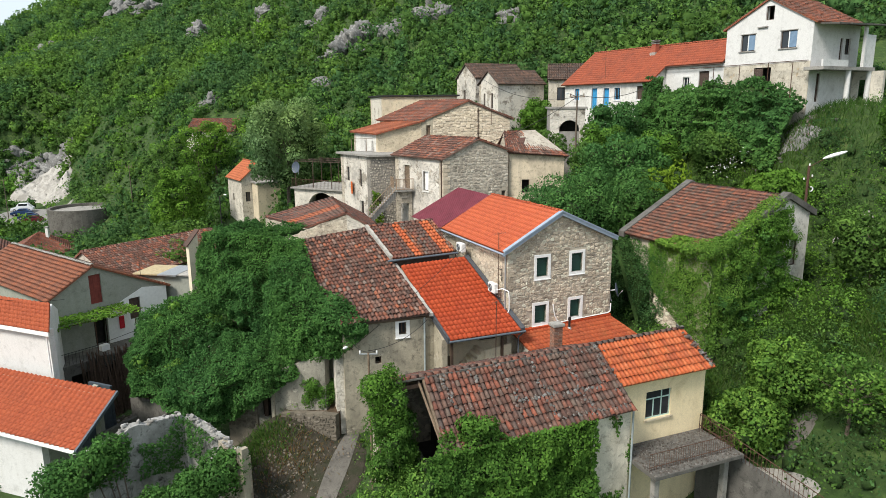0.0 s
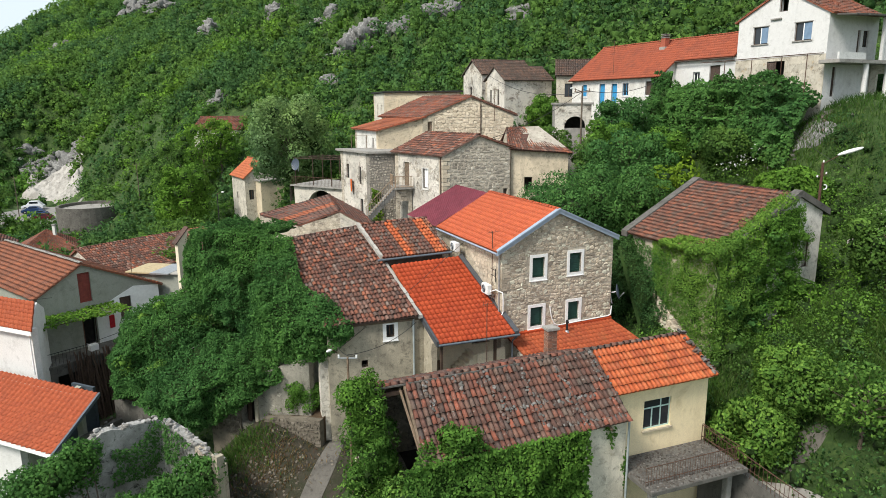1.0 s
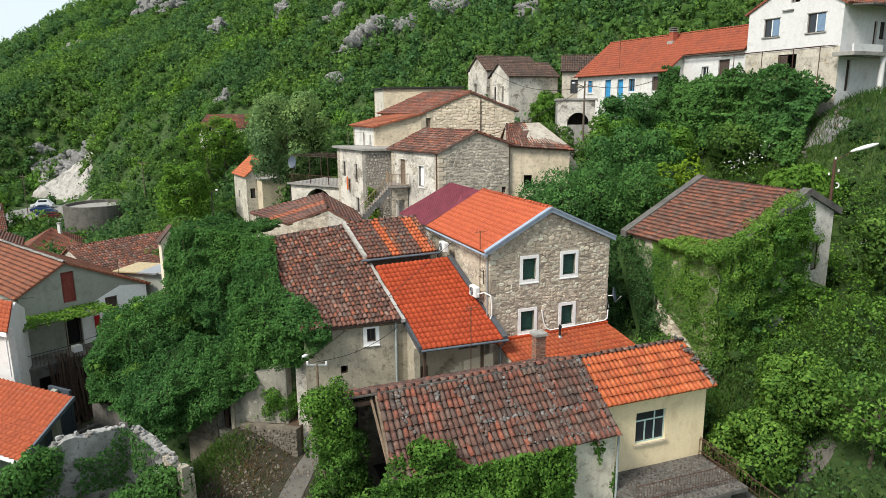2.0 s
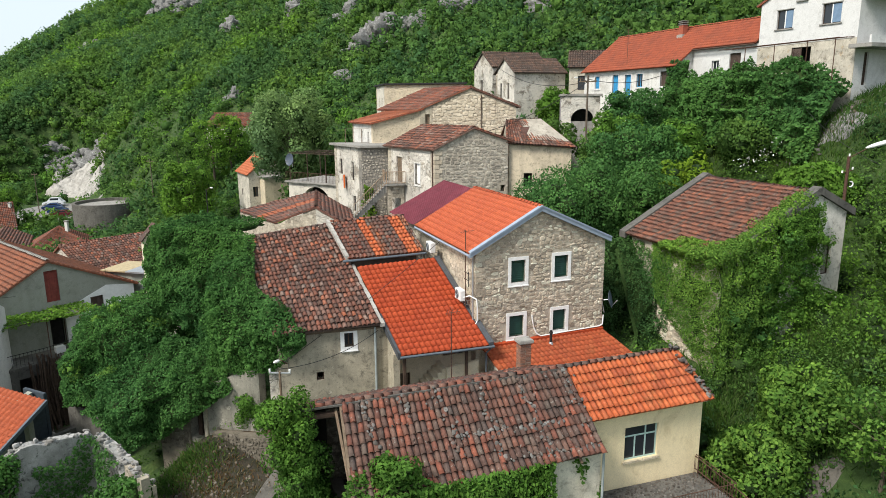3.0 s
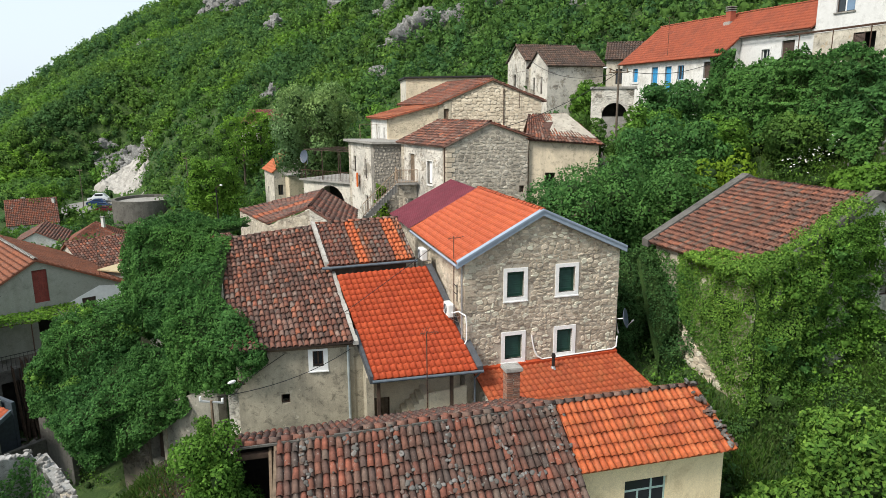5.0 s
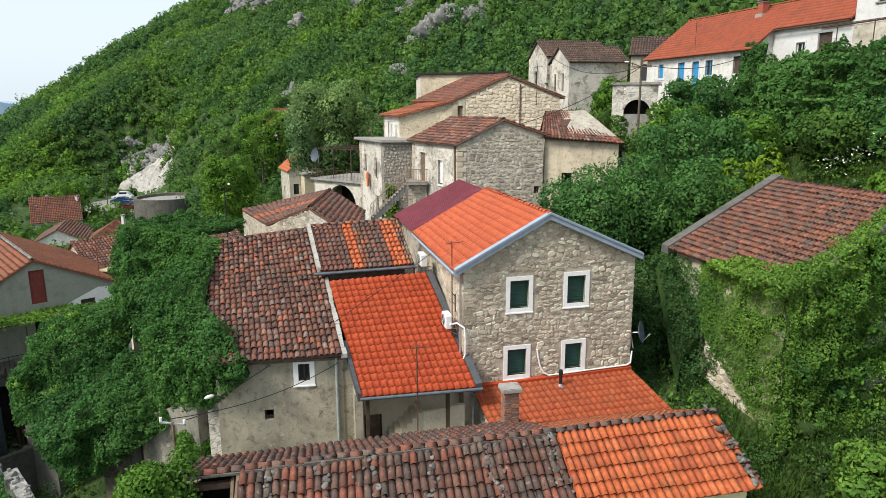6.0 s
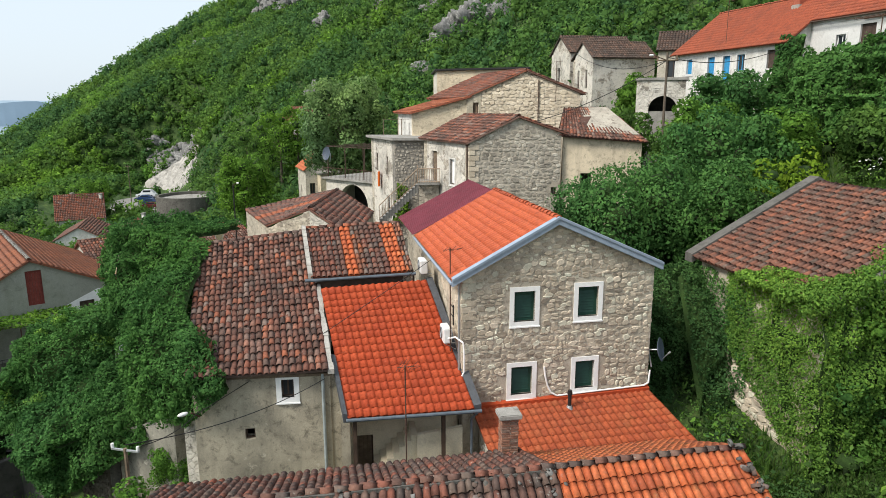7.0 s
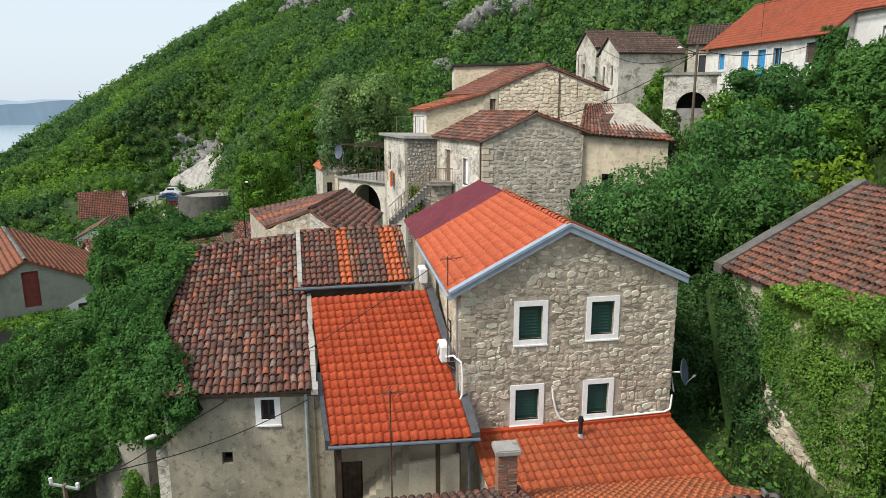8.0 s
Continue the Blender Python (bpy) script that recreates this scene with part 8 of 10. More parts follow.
# ivy over the house left of the old grey one
LOW = [(-17.73, 38.0, 2.5), (-14.91, 36.9, 0.9), (-10.8, 35.1, 3.3), (-8.08, 34.9, 5.3), (-5.71, 34.2, 6.6), (-4.1, 34.25, 8.0)]
RIM = [(-16.4, 37.4, 3.7), (-13.6, 34.7, 4.2), (-10.6, 35.1, 5.5), (-8.5, 35.5, 6.1)]
VALE = [(-16.2, 38.8, 4.8), (-13.7, 40.2, 5.8), (-11.7, 40.5, 5.8), (-9.1, 36.8, 6.4)]
ROOF_L = [(-10.5, 41.5, 11.75), (-10.0, 37.8, 10.1), (-8.9, 35.2, 8.4)]
ROOF_R = [(-8.8, 41.3, 11.7), (-7.2, 36.6, 10.0), (-5.8, 34.1, 8.8)]
TIP, KNEE, BACK, COLUMN, SHOULDER = (-4.1, 34.2, 8.5), (-14.6, 40.5, 6.4), (-16.8, 43.5, 7.9), (-15.2, 42.9, 11.9), (-14.6, 41.7, 7.0)
MOUND = [(-19.4, 38.8, 2.3), (-16.6, 38.0, 3.2), (-16.8, 38.9, 6.7), (-19.0, 38.7, 5.0), (-20.0, 42.6, 6.4)]
IVY_QUADS = [[LOW[i], LOW[i + 1], RIM[i + 1], RIM[i]] for i in range(3)] + [[RIM[i], RIM[i + 1], VALE[i + 1], VALE[i]] for i in range(3)] + [
    [RIM[3], LOW[4], ROOF_R[2], ROOF_L[2]], [LOW[4], LOW[5], TIP, ROOF_R[2]], [ROOF_R[2], TIP, (-5.6, 35.3, 9.0), ROOF_R[1]],
    [ROOF_L[1], ROOF_R[1], ROOF_R[0], ROOF_L[0]], [ROOF_L[2], ROOF_R[2], ROOF_R[1], ROOF_L[1]],
    [VALE[2], VALE[3], ROOF_L[1], ROOF_L[0]], [VALE[3], RIM[3], ROOF_L[2], ROOF_L[1]], [SHOULDER, VALE[2], ROOF_L[0], COLUMN],
    [MOUND[0], MOUND[1], MOUND[2], MOUND[3]], [MOUND[1], VALE[0], KNEE, MOUND[2]], [VALE[0], VALE[1], SHOULDER, KNEE], [MOUND[3], MOUND[2], BACK, MOUND[4]], [MOUND[2], KNEE, SHOULDER, BACK],
    [BACK, SHOULDER, COLUMN, (-16.2, 44.8, 11.3)], [COLUMN, ROOF_L[0], (-9.4, 45.0, 11.8), (-14.0, 47.0, 11.5)],
    [(-20.4, 44.0, 0.0), MOUND[0], MOUND[3], MOUND[4]],
]
IVY = ivy_sheet("ivy_bank", IVY_QUADS, 430, 0.13, 0.8, M_IVY, "dense dark green ivy smothering an old house", 41, rim=0.55)
# ivy on the slope house
vm = pose(16.05, 38.0, 0, 0, 0, 25.5)
vq = [[vm @ Vector(p) for p in q] for q in (
    [(-0.1, 5.2, 8.2), (-0.1, -0.4, 4.4), (-0.1, -0.3, 11.3), (-0.1, 5.4, 11.2)],
    [(-0.3, -0.1, 1.5), (3.0, -0.1, 1.7), (2.8, -0.3, 12.9), (-0.3, -0.2, 11.4)],
    [(3.0, -0.1, 1.7), (6.1, -0.1, 2.0), (5.7, -0.1, 13.7), (2.8, -0.3, 12.9)],
    [(5.7, -0.2, 2.0), (9.0, -0.2, 3.0), (8.6, -0.2, 8.3), (5.7, -0.2, 9.5)],
)]
CURTAIN = ivy_sheet("ivy_curtain", vq[:1], 700, 0.085, 0.4, M_LEAF_VINE, "light green creeper covering walls and roof edge", 43)
ivy_sheet("ivy_curtain", vq[1:2], 600, 0.10, 0.7, M_LEAF_VINE, "", 45, parent=CURTAIN, rim=0.5)
ivy_sheet("ivy_curtain", vq[2:], 560, 0.10, 0.9, M_LEAF_HEDGE, "", 49, parent=CURTAIN, rim=0.5)
ivy_sheet("thin_creeper", [[vm @ Vector(p) for p in ((-0.1, 7.4, 5.5), (-0.1, 3.9, 6.0), (-0.1, 4.0, 11.1), (-0.1, 7.4, 10.9))]], 300, 0.10, 0.3, M_IVY, "thin dark creeper on the shaded stone wall", 46, core=False, thin=-0.05)
# dark creeper between the stone house and the slope house
ivy_sheet("dark_creeper", [[(10.6, 42.5, 4.0), (14.6, 43.5, 4.5), (13.6, 46.0, 11.0), (9.4, 46.0, 10.0)], [(13.2, 39.8, 3.5), (15.4, 42.0, 4.5), (13.2, 45.0, 11.2), (12.0, 44.6, 10.5)]], 360, 0.12, 0.9, M_LEAF_DARK, "dark creeper hanging between the houses", 44)
# ivy on the old front house
fm0 = pose(-1.16, 27.4, 0, 0, 0, 22.5)
fq = [[fm0 @ Vector(p) for p in q] for q in (
    [(-1.6, -3.9, -2.0), (5.2, -3.6, -2.0), (5.4, -3.5, 6.4), (-0.8, -3.5, 6.25)],
    [(5.2, -3.5, -2.0), (7.4, -3.1, -2.0), (7.2, -3.2, 6.3), (5.4, -3.45, 6.35)],
    [(-0.6, -3.4, 6.15), (3.0, -3.4, 6.25), (1.8, -2.7, 6.7), (0.2, -2.3, 6.8)],
)]
ivy_sheet("ivy_hedge", fq, 380, 0.14, 0.75, M_LEAF_HEDGE, "leafy green creeper climbing the old house front", 47)
ivy_sheet("ivy_trail", [[fm0 @ Vector(p) for p in q] for q in ([(7.2, -2.98, -2.0), (9.2, -2.98, -2.0), (9.3, -2.98, 6.1), (7.2, -2.98, 6.2)], [(9.42, -2.9, -1), (9.42, -0.4, 1), (9.42, -1.4, 6.3), (9.42, -2.9, 6.0)])], 150, 0.16, 0.12, M_LEAF_HEDGE, "thin creeper trails on pale plaster", 48, core=False, thin=0.14)


def leafy_column(name, lobes, mat, label, per, leaf, seed):
    r = np.random.default_rng(seed)
    holder = thing(name, Matrix(), label, "shrub")
    c = np.array([q[:3] for q in lobes])
    bm = bmesh.new()
    x, y = c[:, 0].mean(), c[:, 1].mean()
    g = float(hgt(x, y))
    for q in c[::3]:
        rod(bm, (x, y, g - 0.3), q, 0.07, 6, 0.02)
    part("trunk", bm, M_BARK, holder)
    crown_stuff("crown", c, np.array([q[3] for q in lobes]), per, leaf, mat, "", r, 0.95, seed, holder, core=0.4, inner=M_SHADE_LEAF)


rc = random.Random(71)
TALL = []
for i in range(130):
    f = (i / 129) ** 1.2
    low = 1 - f
    TALL.append((-2.35 + rc.uniform(-0.95, 0.95) * (0.5 + 0.75 * low) + 0.3 * math.sin(5 * f) + 0.35 * low, 26.6 + rc.uniform(-0.7, 0.6) - 0.9 * low, 0.8 + 7.7 * f + rc.uniform(-0.2, 0.35), rc.uniform(0.3, 0.66)))
leafy_column("tall_shrub", TALL, M_LEAF_HEDGE, "tall bright green leafy shrub beside the brown roof", 330, 0.112, 72)
leafy_column("front_shrub", [(-2.4 + rc.uniform(-0.9, 2.4), 23.8 + rc.uniform(-1.2, 1.0), 0.2 + rc.uniform(0, 5.2), rc.uniform(0.7, 1.05)) for i in range(30)], M_LEAF_VINE, "bright green shrubs with large pinnate leaves", 620, 0.125, 73)
leafy_column("roof_creeper", [(1.2 + rc.uniform(-0.5, 0.6), 25.3 + rc.uniform(-0.3, 0.3), 6.5 + rc.uniform(0, 0.7), rc.uniform(0.3, 0.5)) for i in range(7)], M_LEAF_HEDGE, "green creeper tuft growing over the eave", 220, 0.16, 74)
leafy_column("ruin_ivy", [(-15.7 - 2.0 * t + rc.uniform(-0.5, 0.4), 29.2 - 2.6 * t + rc.uniform(-0.7, 0.4), 4.6 - 1.2 * t + rc.uniform(-1.4, 0.0), rc.uniform(0.7, 1.05)) for t in [i / 23 for i in range(24)]]
             + [(-10.3 - 3.6 * t + rc.uniform(-0.4, 0.4), 29.3 - 1.2 * t + rc.uniform(-0.5, 0.4), 3.2 - 1.4 * t + rc.uniform(-1.2, 0.2), rc.uniform(0.6, 0.95)) for t in [i / 23 for i in range(24)]] + [(-14.5 + rc.uniform(-2.2, 2.0), 26.4 + rc.uniform(-1.0, 0.6), 0.6 + rc.uniform(0, 1.2), rc.uniform(0.8, 1.1)) for i in range(14)], M_IVY, "dark ivy mound over a ruined wall", 440, 0.15, 75)
leafy_column("yard_bush", [(-7.6 + rc.uniform(-1.6, 2.4), 27.2 + rc.uniform(-0.8, 0.8), 0.6 + rc.uniform(0, 1.0), rc.uniform(0.5, 0.8)) for i in range(12)], M_LEAF_HEDGE, "low green bush at the yard's edge", 260, 0.17, 76)
# growth over the garden wall below the long house
HEDGE_TOP = [(13.2, 20.3), (16.5, 20.9), (20.0, 21.0), (24.0, 21.3), (26.5, 21.0), (29.5, 19.8)]
HEDGE = []
for (sa, za), (sb, zb) in zip(HEDGE_TOP, HEDGE_TOP[1:]):
    HEDGE += [[(sa, -2.2, za - 5.5), (sb, -2.2, zb - 5.5), (sb, -0.7, zb - 0.3), (sa, -0.7, za - 0.3)], [(sa, -0.7, za - 0.3), (sb, -0.7, zb - 0.3), (sb, 1.2, zb), (sa, 1.2, za)]]
ivy_sheet("hedge_bank", [[lm @ Vector(p) for p in q] for q in HEDGE], 150, 0.24, 1.3, M_LEAF_FIG, "thick dark hedge over a garden wall", 53, rim=0.6)
ivy_sheet("house_creeper", [[lm @ Vector(p) for p in ((12.4, -0.15, 18.5), (14.6, -0.15, 18.0), (15.2, -0.15, 22.4), (12.8, -0.15, 22.6))]], 60, 0.3, 0.4, M_IVY, "dark creeper at the end of the long house", 54)
ivy_sheet("annex_ivy", [[an.matrix_world @ Vector(p) for p in ((2.4, -0.1, 14.0), (4.2, -0.1, 14.0), (4.0, -0.1, 23.0), (2.8, -0.1, 22.6))]], 60, 0.3, 0.3, M_LEAF_LIGHT, "bright green ivy hanging on the annex", 55)
ivy_sheet("corner_vine", [[block.matrix_world @ Vector(p) for p in ((-0.3, -0.12, 9.0), (1.2, -0.12, 9.0), (0.9, -0.12, 11.6), (0.2, -0.12, 12.0))]], 70, 0.24, 0.5, M_LEAF_YELLOW, "yellow-green vine at the block's foot", 56)

def clumps(holder, quads, n, rmin, rmax, out, mat, per, leaf, seed):
    """Rounded tufts that stand out of a climbing sheet."""
    r = np.random.default_rng(seed)
    cs = []
    for i in range(n):
        a, b, c, d = [np.array(q, float) for q in quads[i % len(quads)]]
        s, t = r.uniform(0.05, 0.95, 2)
        nrm = unit(np.cross(b - a, d - a))
        p = a + (b - a) * s
        q = d + (c - d) * s
        cs.append(p + (q - p) * t + nrm * r.uniform(0.2, 1.0) * out)
    crown_stuff("foliage", np.array(cs), r.uniform(rmin, rmax, n), per, leaf, mat, "", r, 0.8, seed, holder, core=0.45, inner=mat)


clumps(IVY, IVY_QUADS, 44, 0.3, 0.6, 0.45, M_IVY, 200, 0.12, 91)
clumps(IVY, IVY_QUADS[14:19], 10, 0.25, 0.5, 0.5, M_LEAF_VINE, 150, 0.12, 94)
clumps(CURTAIN, vq[1:3], 26, 0.35, 0.75, 0.5, M_LEAF_HEDGE, 300, 0.1, 92)
clumps(CURTAIN, vq[1:3], 14, 0.35, 0.7, 0.5, M_IVY, 260, 0.1, 93)
crown_stuff("foliage", TRELLIS, np.array([rc0.uniform(0.15, 0.32) for _ in TRELLIS]), 60, 0.16, M_LEAF_VINE, "", np.random.default_rng(96), 0.8, 96, pv, core=0.1, inner=M_LEAF_VINE)
VERGE = np.array([vm @ Vector((-0.4 + 5.4 * t + rc.uniform(-0.15, 0.15), 0.05 + rc.uniform(-0.25, 0.35), 11.35 + 2.75 * t + rc.uniform(-0.1, 0.15))) for t in [i / 33 for i in range(34)]])
EAVE = []
for i in range(70):
    t = (i / 69) ** 1.3
    up = rc.uniform(-0.25, 1.0) * 1.5 * (1 - t) ** 0.8
    EAVE.append(vm @ Vector((-0.4 + up, -0.2 + 4.6 * t + rc.uniform(-0.15, 0.15), 11.22 + up * 0.5 + rc.uniform(-0.05, 0.18))))
crown_stuff("foliage", np.array(EAVE), np.array([rc.uniform(0.2, 0.42) for _ in EAVE]), 220, 0.09, M_LEAF_VINE, "", np.random.default_rng(97), 0.7, 97, CURTAIN, core=0.4, inner=M_LEAF_VINE)
crown_stuff("foliage", VERGE, np.array([rc.uniform(0.28, 0.55) for _ in VERGE]), 240, 0.095, M_LEAF_VINE, "", np.random.default_rng(95), 0.8, 95, CURTAIN, core=0.45, inner=M_LEAF_VINE)

TREES = [
    ("acacia_tree", 13.2, 60.6, 6.2, 1.9, M_FOREST, "slender green feathery tree beside the pole", 47, 0.2, 360, 15),
    ("acacia_tree", 9.8, 64.3, 7.2, 2.3, M_FOREST, "green feathery tree below the cistern", 46, 0.22, 360, 16),
    ("walnut_tree", -20.5, 88.0, 15.5, 5.0, M_LEAF_WALNUT, "large light grey-green tree behind the terrace", 3, 0.30, 700, 30),
    ("poplar_tree", -37.0, 94.0, 12.5, 3.4, M_LEAF_LIGHT, "tall bright green tree in leaf", 5, 0.3, 380, 26),
    ("fig_tree", 9.2, 51.0, 7.6, 4.0, M_LEAF_FIG, "broad dark green fig tree behind the stone house", 7, 0.175, 800, 30),
    ("fig_tree", 13.4, 51.5, 7.0, 4.0, M_LEAF_FIG, "broad dark green fig tree on the slope", 8, 0.175, 800, 28),
    ("fig_tree", 16.8, 66.8, 6.4, 3.0, M_LEAF_FIG, "dark green tree below the blue doors", 49, 0.24, 420, 22),
    ("fig_tree", 15.5, 57.0, 7.0, 3.6, M_LEAF_FIG, "dark green tree on the slope", 9, 0.24, 420, 22),
    ("acacia_tree", 19.0, 60.5, 4.6, 2.4, M_LEAF_LIGHT, "light green feathery tree", 10, 0.22, 360, 20),
    ("acacia_tree", 15.2, 63.0, 6.3, 2.6, M_LEAF_LIGHT, "light green feathery tree beside the ruin", 31, 0.22, 360, 18),
    ("acacia_tree", 24.0, 58.5, 3.6, 2.2, M_FOREST, "green tree on the terraced slope", 32, 0.24, 360, 18),
    ("sumac_tree", 18.0, 53.5, 5.0, 2.6, M_LEAF_YELLOW, "yellow-green young tree on the slope", 33, 0.22, 260, 14),
    ("elm_tree", 25.5, 50.5, 3.6, 2.4, M_LEAF_LIGHT, "light green tree on the slope", 34, 0.24, 420, 22),
    ("elm_tree", 33.0, 46.5, 3.6, 2.6, M_LEAF_LIGHT, "light green tree below the street lamp", 36, 0.22, 420, 22),
    ("elm_tree", 25.5, 38.5, 4.5, 2.6, M_FOREST, "green tree on the bank", 37, 0.2, 420, 20),
    ("mulberry_tree", 15.6, 31.6, 3.8, 1.9, M_LEAF_VINE, "bright green young tree beside the yellow house", 13, 0.17, 420, 26),
    ("mulberry_tree", 17.6, 32.6, 3.9, 2.1, M_LEAF_VINE, "bright green young tree beside the steps", 38, 0.17, 420, 26),
    ("fruit_tree", 19.2, 29.2, 4.0, 1.8, M_LEAF_VINE, "sparse light green fruit tree", 14, 0.17, 170, 18),
    ("fruit_tree", 22.8, 30.5, 4.6, 2.2, M_LEAF_DARK, "sparse grey-green tree with bare twigs", 15, 0.16, 130, 16),
    ("fruit_tree", 20.5, 25.6, 4.0, 1.8, M_LEAF_VINE, "sparse light green fruit tree", 39, 0.17, 190, 18),
    ("garden_tree", -27.5, 66.0, 7.5, 3.4, M_FOREST, "green garden tree among roofs", 16, 0.25, 380, 20),
    ("garden_tree", -30.0, 75.0, 8.0, 3.6, M_FOREST, "green garden tree among roofs", 17, 0.25, 380, 20),
    ("garden_tree", -45.0, 108.0, 8.0, 3.6, M_LEAF_LIGHT, "bright green tree below the hillside house", 40, 0.3, 380, 20),
    ("garden_tree", -41.0, 112.5, 12.0, 4.4, M_LEAF_LIGHT, "bright green tree below the hillside house", 42, 0.3, 300, 16),
    ("garden_tree", -47.0, 113.0, 15.0, 4.4, M_FOREST, "green tree below the hillside house", 43, 0.3, 300, 16),
    ("garden_tree", -38.2, 112.8, 10.5, 3.6, M_LEAF_LIGHT, "bright green tree beside the hillside house", 48, 0.3, 300, 16),
    ("poplar_tree", -98.5, 137.5, 8.5, 4.0, M_LEAF_LIGHT, "bright green tree beside the car park", 47, 0.34, 300, 18),
    ("laurel_tree", -15.2, 46.5, 10.5, 2.2, M_IVY, "dark narrow tree beside the ivy bank", 18, 0.22, 460, 24),
    ("bay_tree", 11.5, 83.5, 5.0, 2.0, M_LEAF_LIGHT, "green tree in front of the stone house wall", 19, 0.28, 260, 16),
    ("oak_tree", 38.0, 74.0, 8.0, 4.0, M_LEAF_DARK, "dark green tree behind the porch", 20, 0.3, 360, 22),
    ("oak_tree", 40.0, 62.0, 3.0, 2.6, M_LEAF_DARK, "dark green tree below the porch", 41, 0.28, 360, 22),
]
for nm, x, y, tall, sp, mat, lab, seed, leaf, per, lobes in TREES:
    tree(nm, x, y, tall, sp, mat, lab, seed, leaf, per, lobes, thick=0.0 if nm == "fruit_tree" else 1.0)

# ---- yard, paths, lanes ----
def draped(name, cx, cy, rx, ry, mat, label, lift=0.03, step=0.35, turn=0.0, wob=0.15, category="ground"):
    """A patch of other ground laid on the slope, with an uneven edge."""
    bm = bmesh.new()
    n, k = 40, max(3, int(max(rx, ry) / step))
    rings = []
    ca, sa = math.cos(radians(turn)), math.sin(radians(turn))
    for j in range(k + 1):
        ring = []
        for i in range(n):
            a = 2 * math.pi * i / n
            f = (j + 0.02) / k * (1 + wob * noise.noise(Vector((math.cos(a) * 1.7 + cx, math.sin(a) * 1.7, cy))))
            ux, uy = math.cos(a) * rx * f, math.sin(a) * ry * f
            x, y = cx + ux * ca - uy * sa, cy + ux * sa + uy * ca
            ring.append((x, y))
        pts = np.array(ring)
        zs = hgt(pts[:, 0], pts[:, 1]) + (lift if j < k else -0.1)
        rings.append([bm.verts.new((x, y, z)) for (x, y), z in zip(ring, zs)])
    for r0, r1 in zip(rings, rings[1:]):
        for i in range(n):
            m2 = (i + 1) % n
            bm.faces.new((r0[i], r1[i], r1[m2], r0[m2]))
    return tagged(part(name, bm, mat), label, category, kind="structure")


draped("ground_yard", -9.4, 32.2, 5.8, 5.0, M_EARTH, "trodden brown earth yard with rubble", 0.05)
draped("pavement_path", -5.7, 31.2, 0.62, 4.4, M_PATH, "cracked grey concrete path", 0.07, 0.3, -10, 0.05)
draped("pavement_steps", 15.6, 29.6, 1.0, 2.9, M_CONCRETE, "grey concrete path beside the terrace", 0.1, 0.3, 35, 0.05)
draped("pavement_landing", 17.6, 31.0, 1.4, 0.8, M_PATH, "grey concrete landing slab", 0.12, 0.3, 10, 0.1)
draped("road_car_park", -95, 153, 9.5, 10.5, M_ASPHALT, "dusty pale car park below the quarry", 0.35, 1.0, 0, 0.15, "road")


def quarry_face():
    """Cut and broken limestone above the car park, in tilted ledges."""
    r = np.random.default_rng(17)
    n, k = 56, 36
    u, v = np.meshgrid(np.linspace(0, 1, n), np.linspace(0, 1, k))
    x = (-119 + 29 * u) * (1 - v) + (-125.5 + 25 * u) * v + r.normal(0, 0.12, u.shape)
    y = (179.5 - 18.5 * u) * (1 - v) + (196 - 13 * u) * v + r.normal(0, 0.12, u.shape)
    p = np.stack([x, y, x * 0], -1).reshape(-1, 3)
    step = (vnoise(p, 0.28, 51) * 1.5 + vnoise(p, 0.8, 52) * 0.7 + vnoise(p, 2.0, 53) * 0.25).reshape(u.shape)
    rim = np.clip(np.minimum.reduce([u, 1 - u, v, 1 - v]) * 11, 0, 1)
    z = hgt(x, y) - 0.6 + rim * (2.6 + step * 1.3)
    i = np.arange(n * k).reshape(k, n)
    f = np.stack([i[:-1, :-1], i[:-1, 1:], i[1:, 1:], i[1:, :-1]], -1).reshape(-1, 4)
    ob = child("ground_quarry", fast_mesh("ground_quarry", np.stack([x, y, z], -1).reshape(-1, 3), f), M_ROCK_PALE)
    tagged(ob, "pale cut limestone quarry face above the car park", "rock face", kind="structure")


quarry_face()
draped("ground_scree", 28.1, 55.7, 3.3, 1.1, M_ROCK, "grey stony scree below the porch", 0.12, 0.3, -61.5, 0.25)
draped("ground_court", -22.0, 42.5, 4.5, 3.6, M_EARTH, "dark earth court beside the houses")


def rubble_heap(name, cx, cy, rx, ry, n, smin, smax, mat, label, seed):
    r = random.Random(seed)
    mats = []
    for i in range(n):
        x, y = cx + r.gauss(0, 0.5) * rx, cy + r.gauss(0, 0.5) * ry
        s = r.uniform(smin, smax)
        mats.append(np.array(Matrix.LocRotScale((x, y, float(hgt(x, y)) + 0.02), Euler((r.uniform(-2, -1), r.uniform(0, 3), r.uniform(0, 6))), (s, s * 0.5, s))))
    v, f = stamp(STONES, mats, np.array([r.randrange(8) for _ in mats]))
    return tagged(child(name, fast_mesh(name, v, f), mat), label, "rubble", kind="stuff")


rubble_heap("yard_rubble", -8.6, 31.8, 3.4, 2.6, 620, 0.04, 0.17, M_YARD_STONE, "scattered stones and broken tile in the yard", 81)


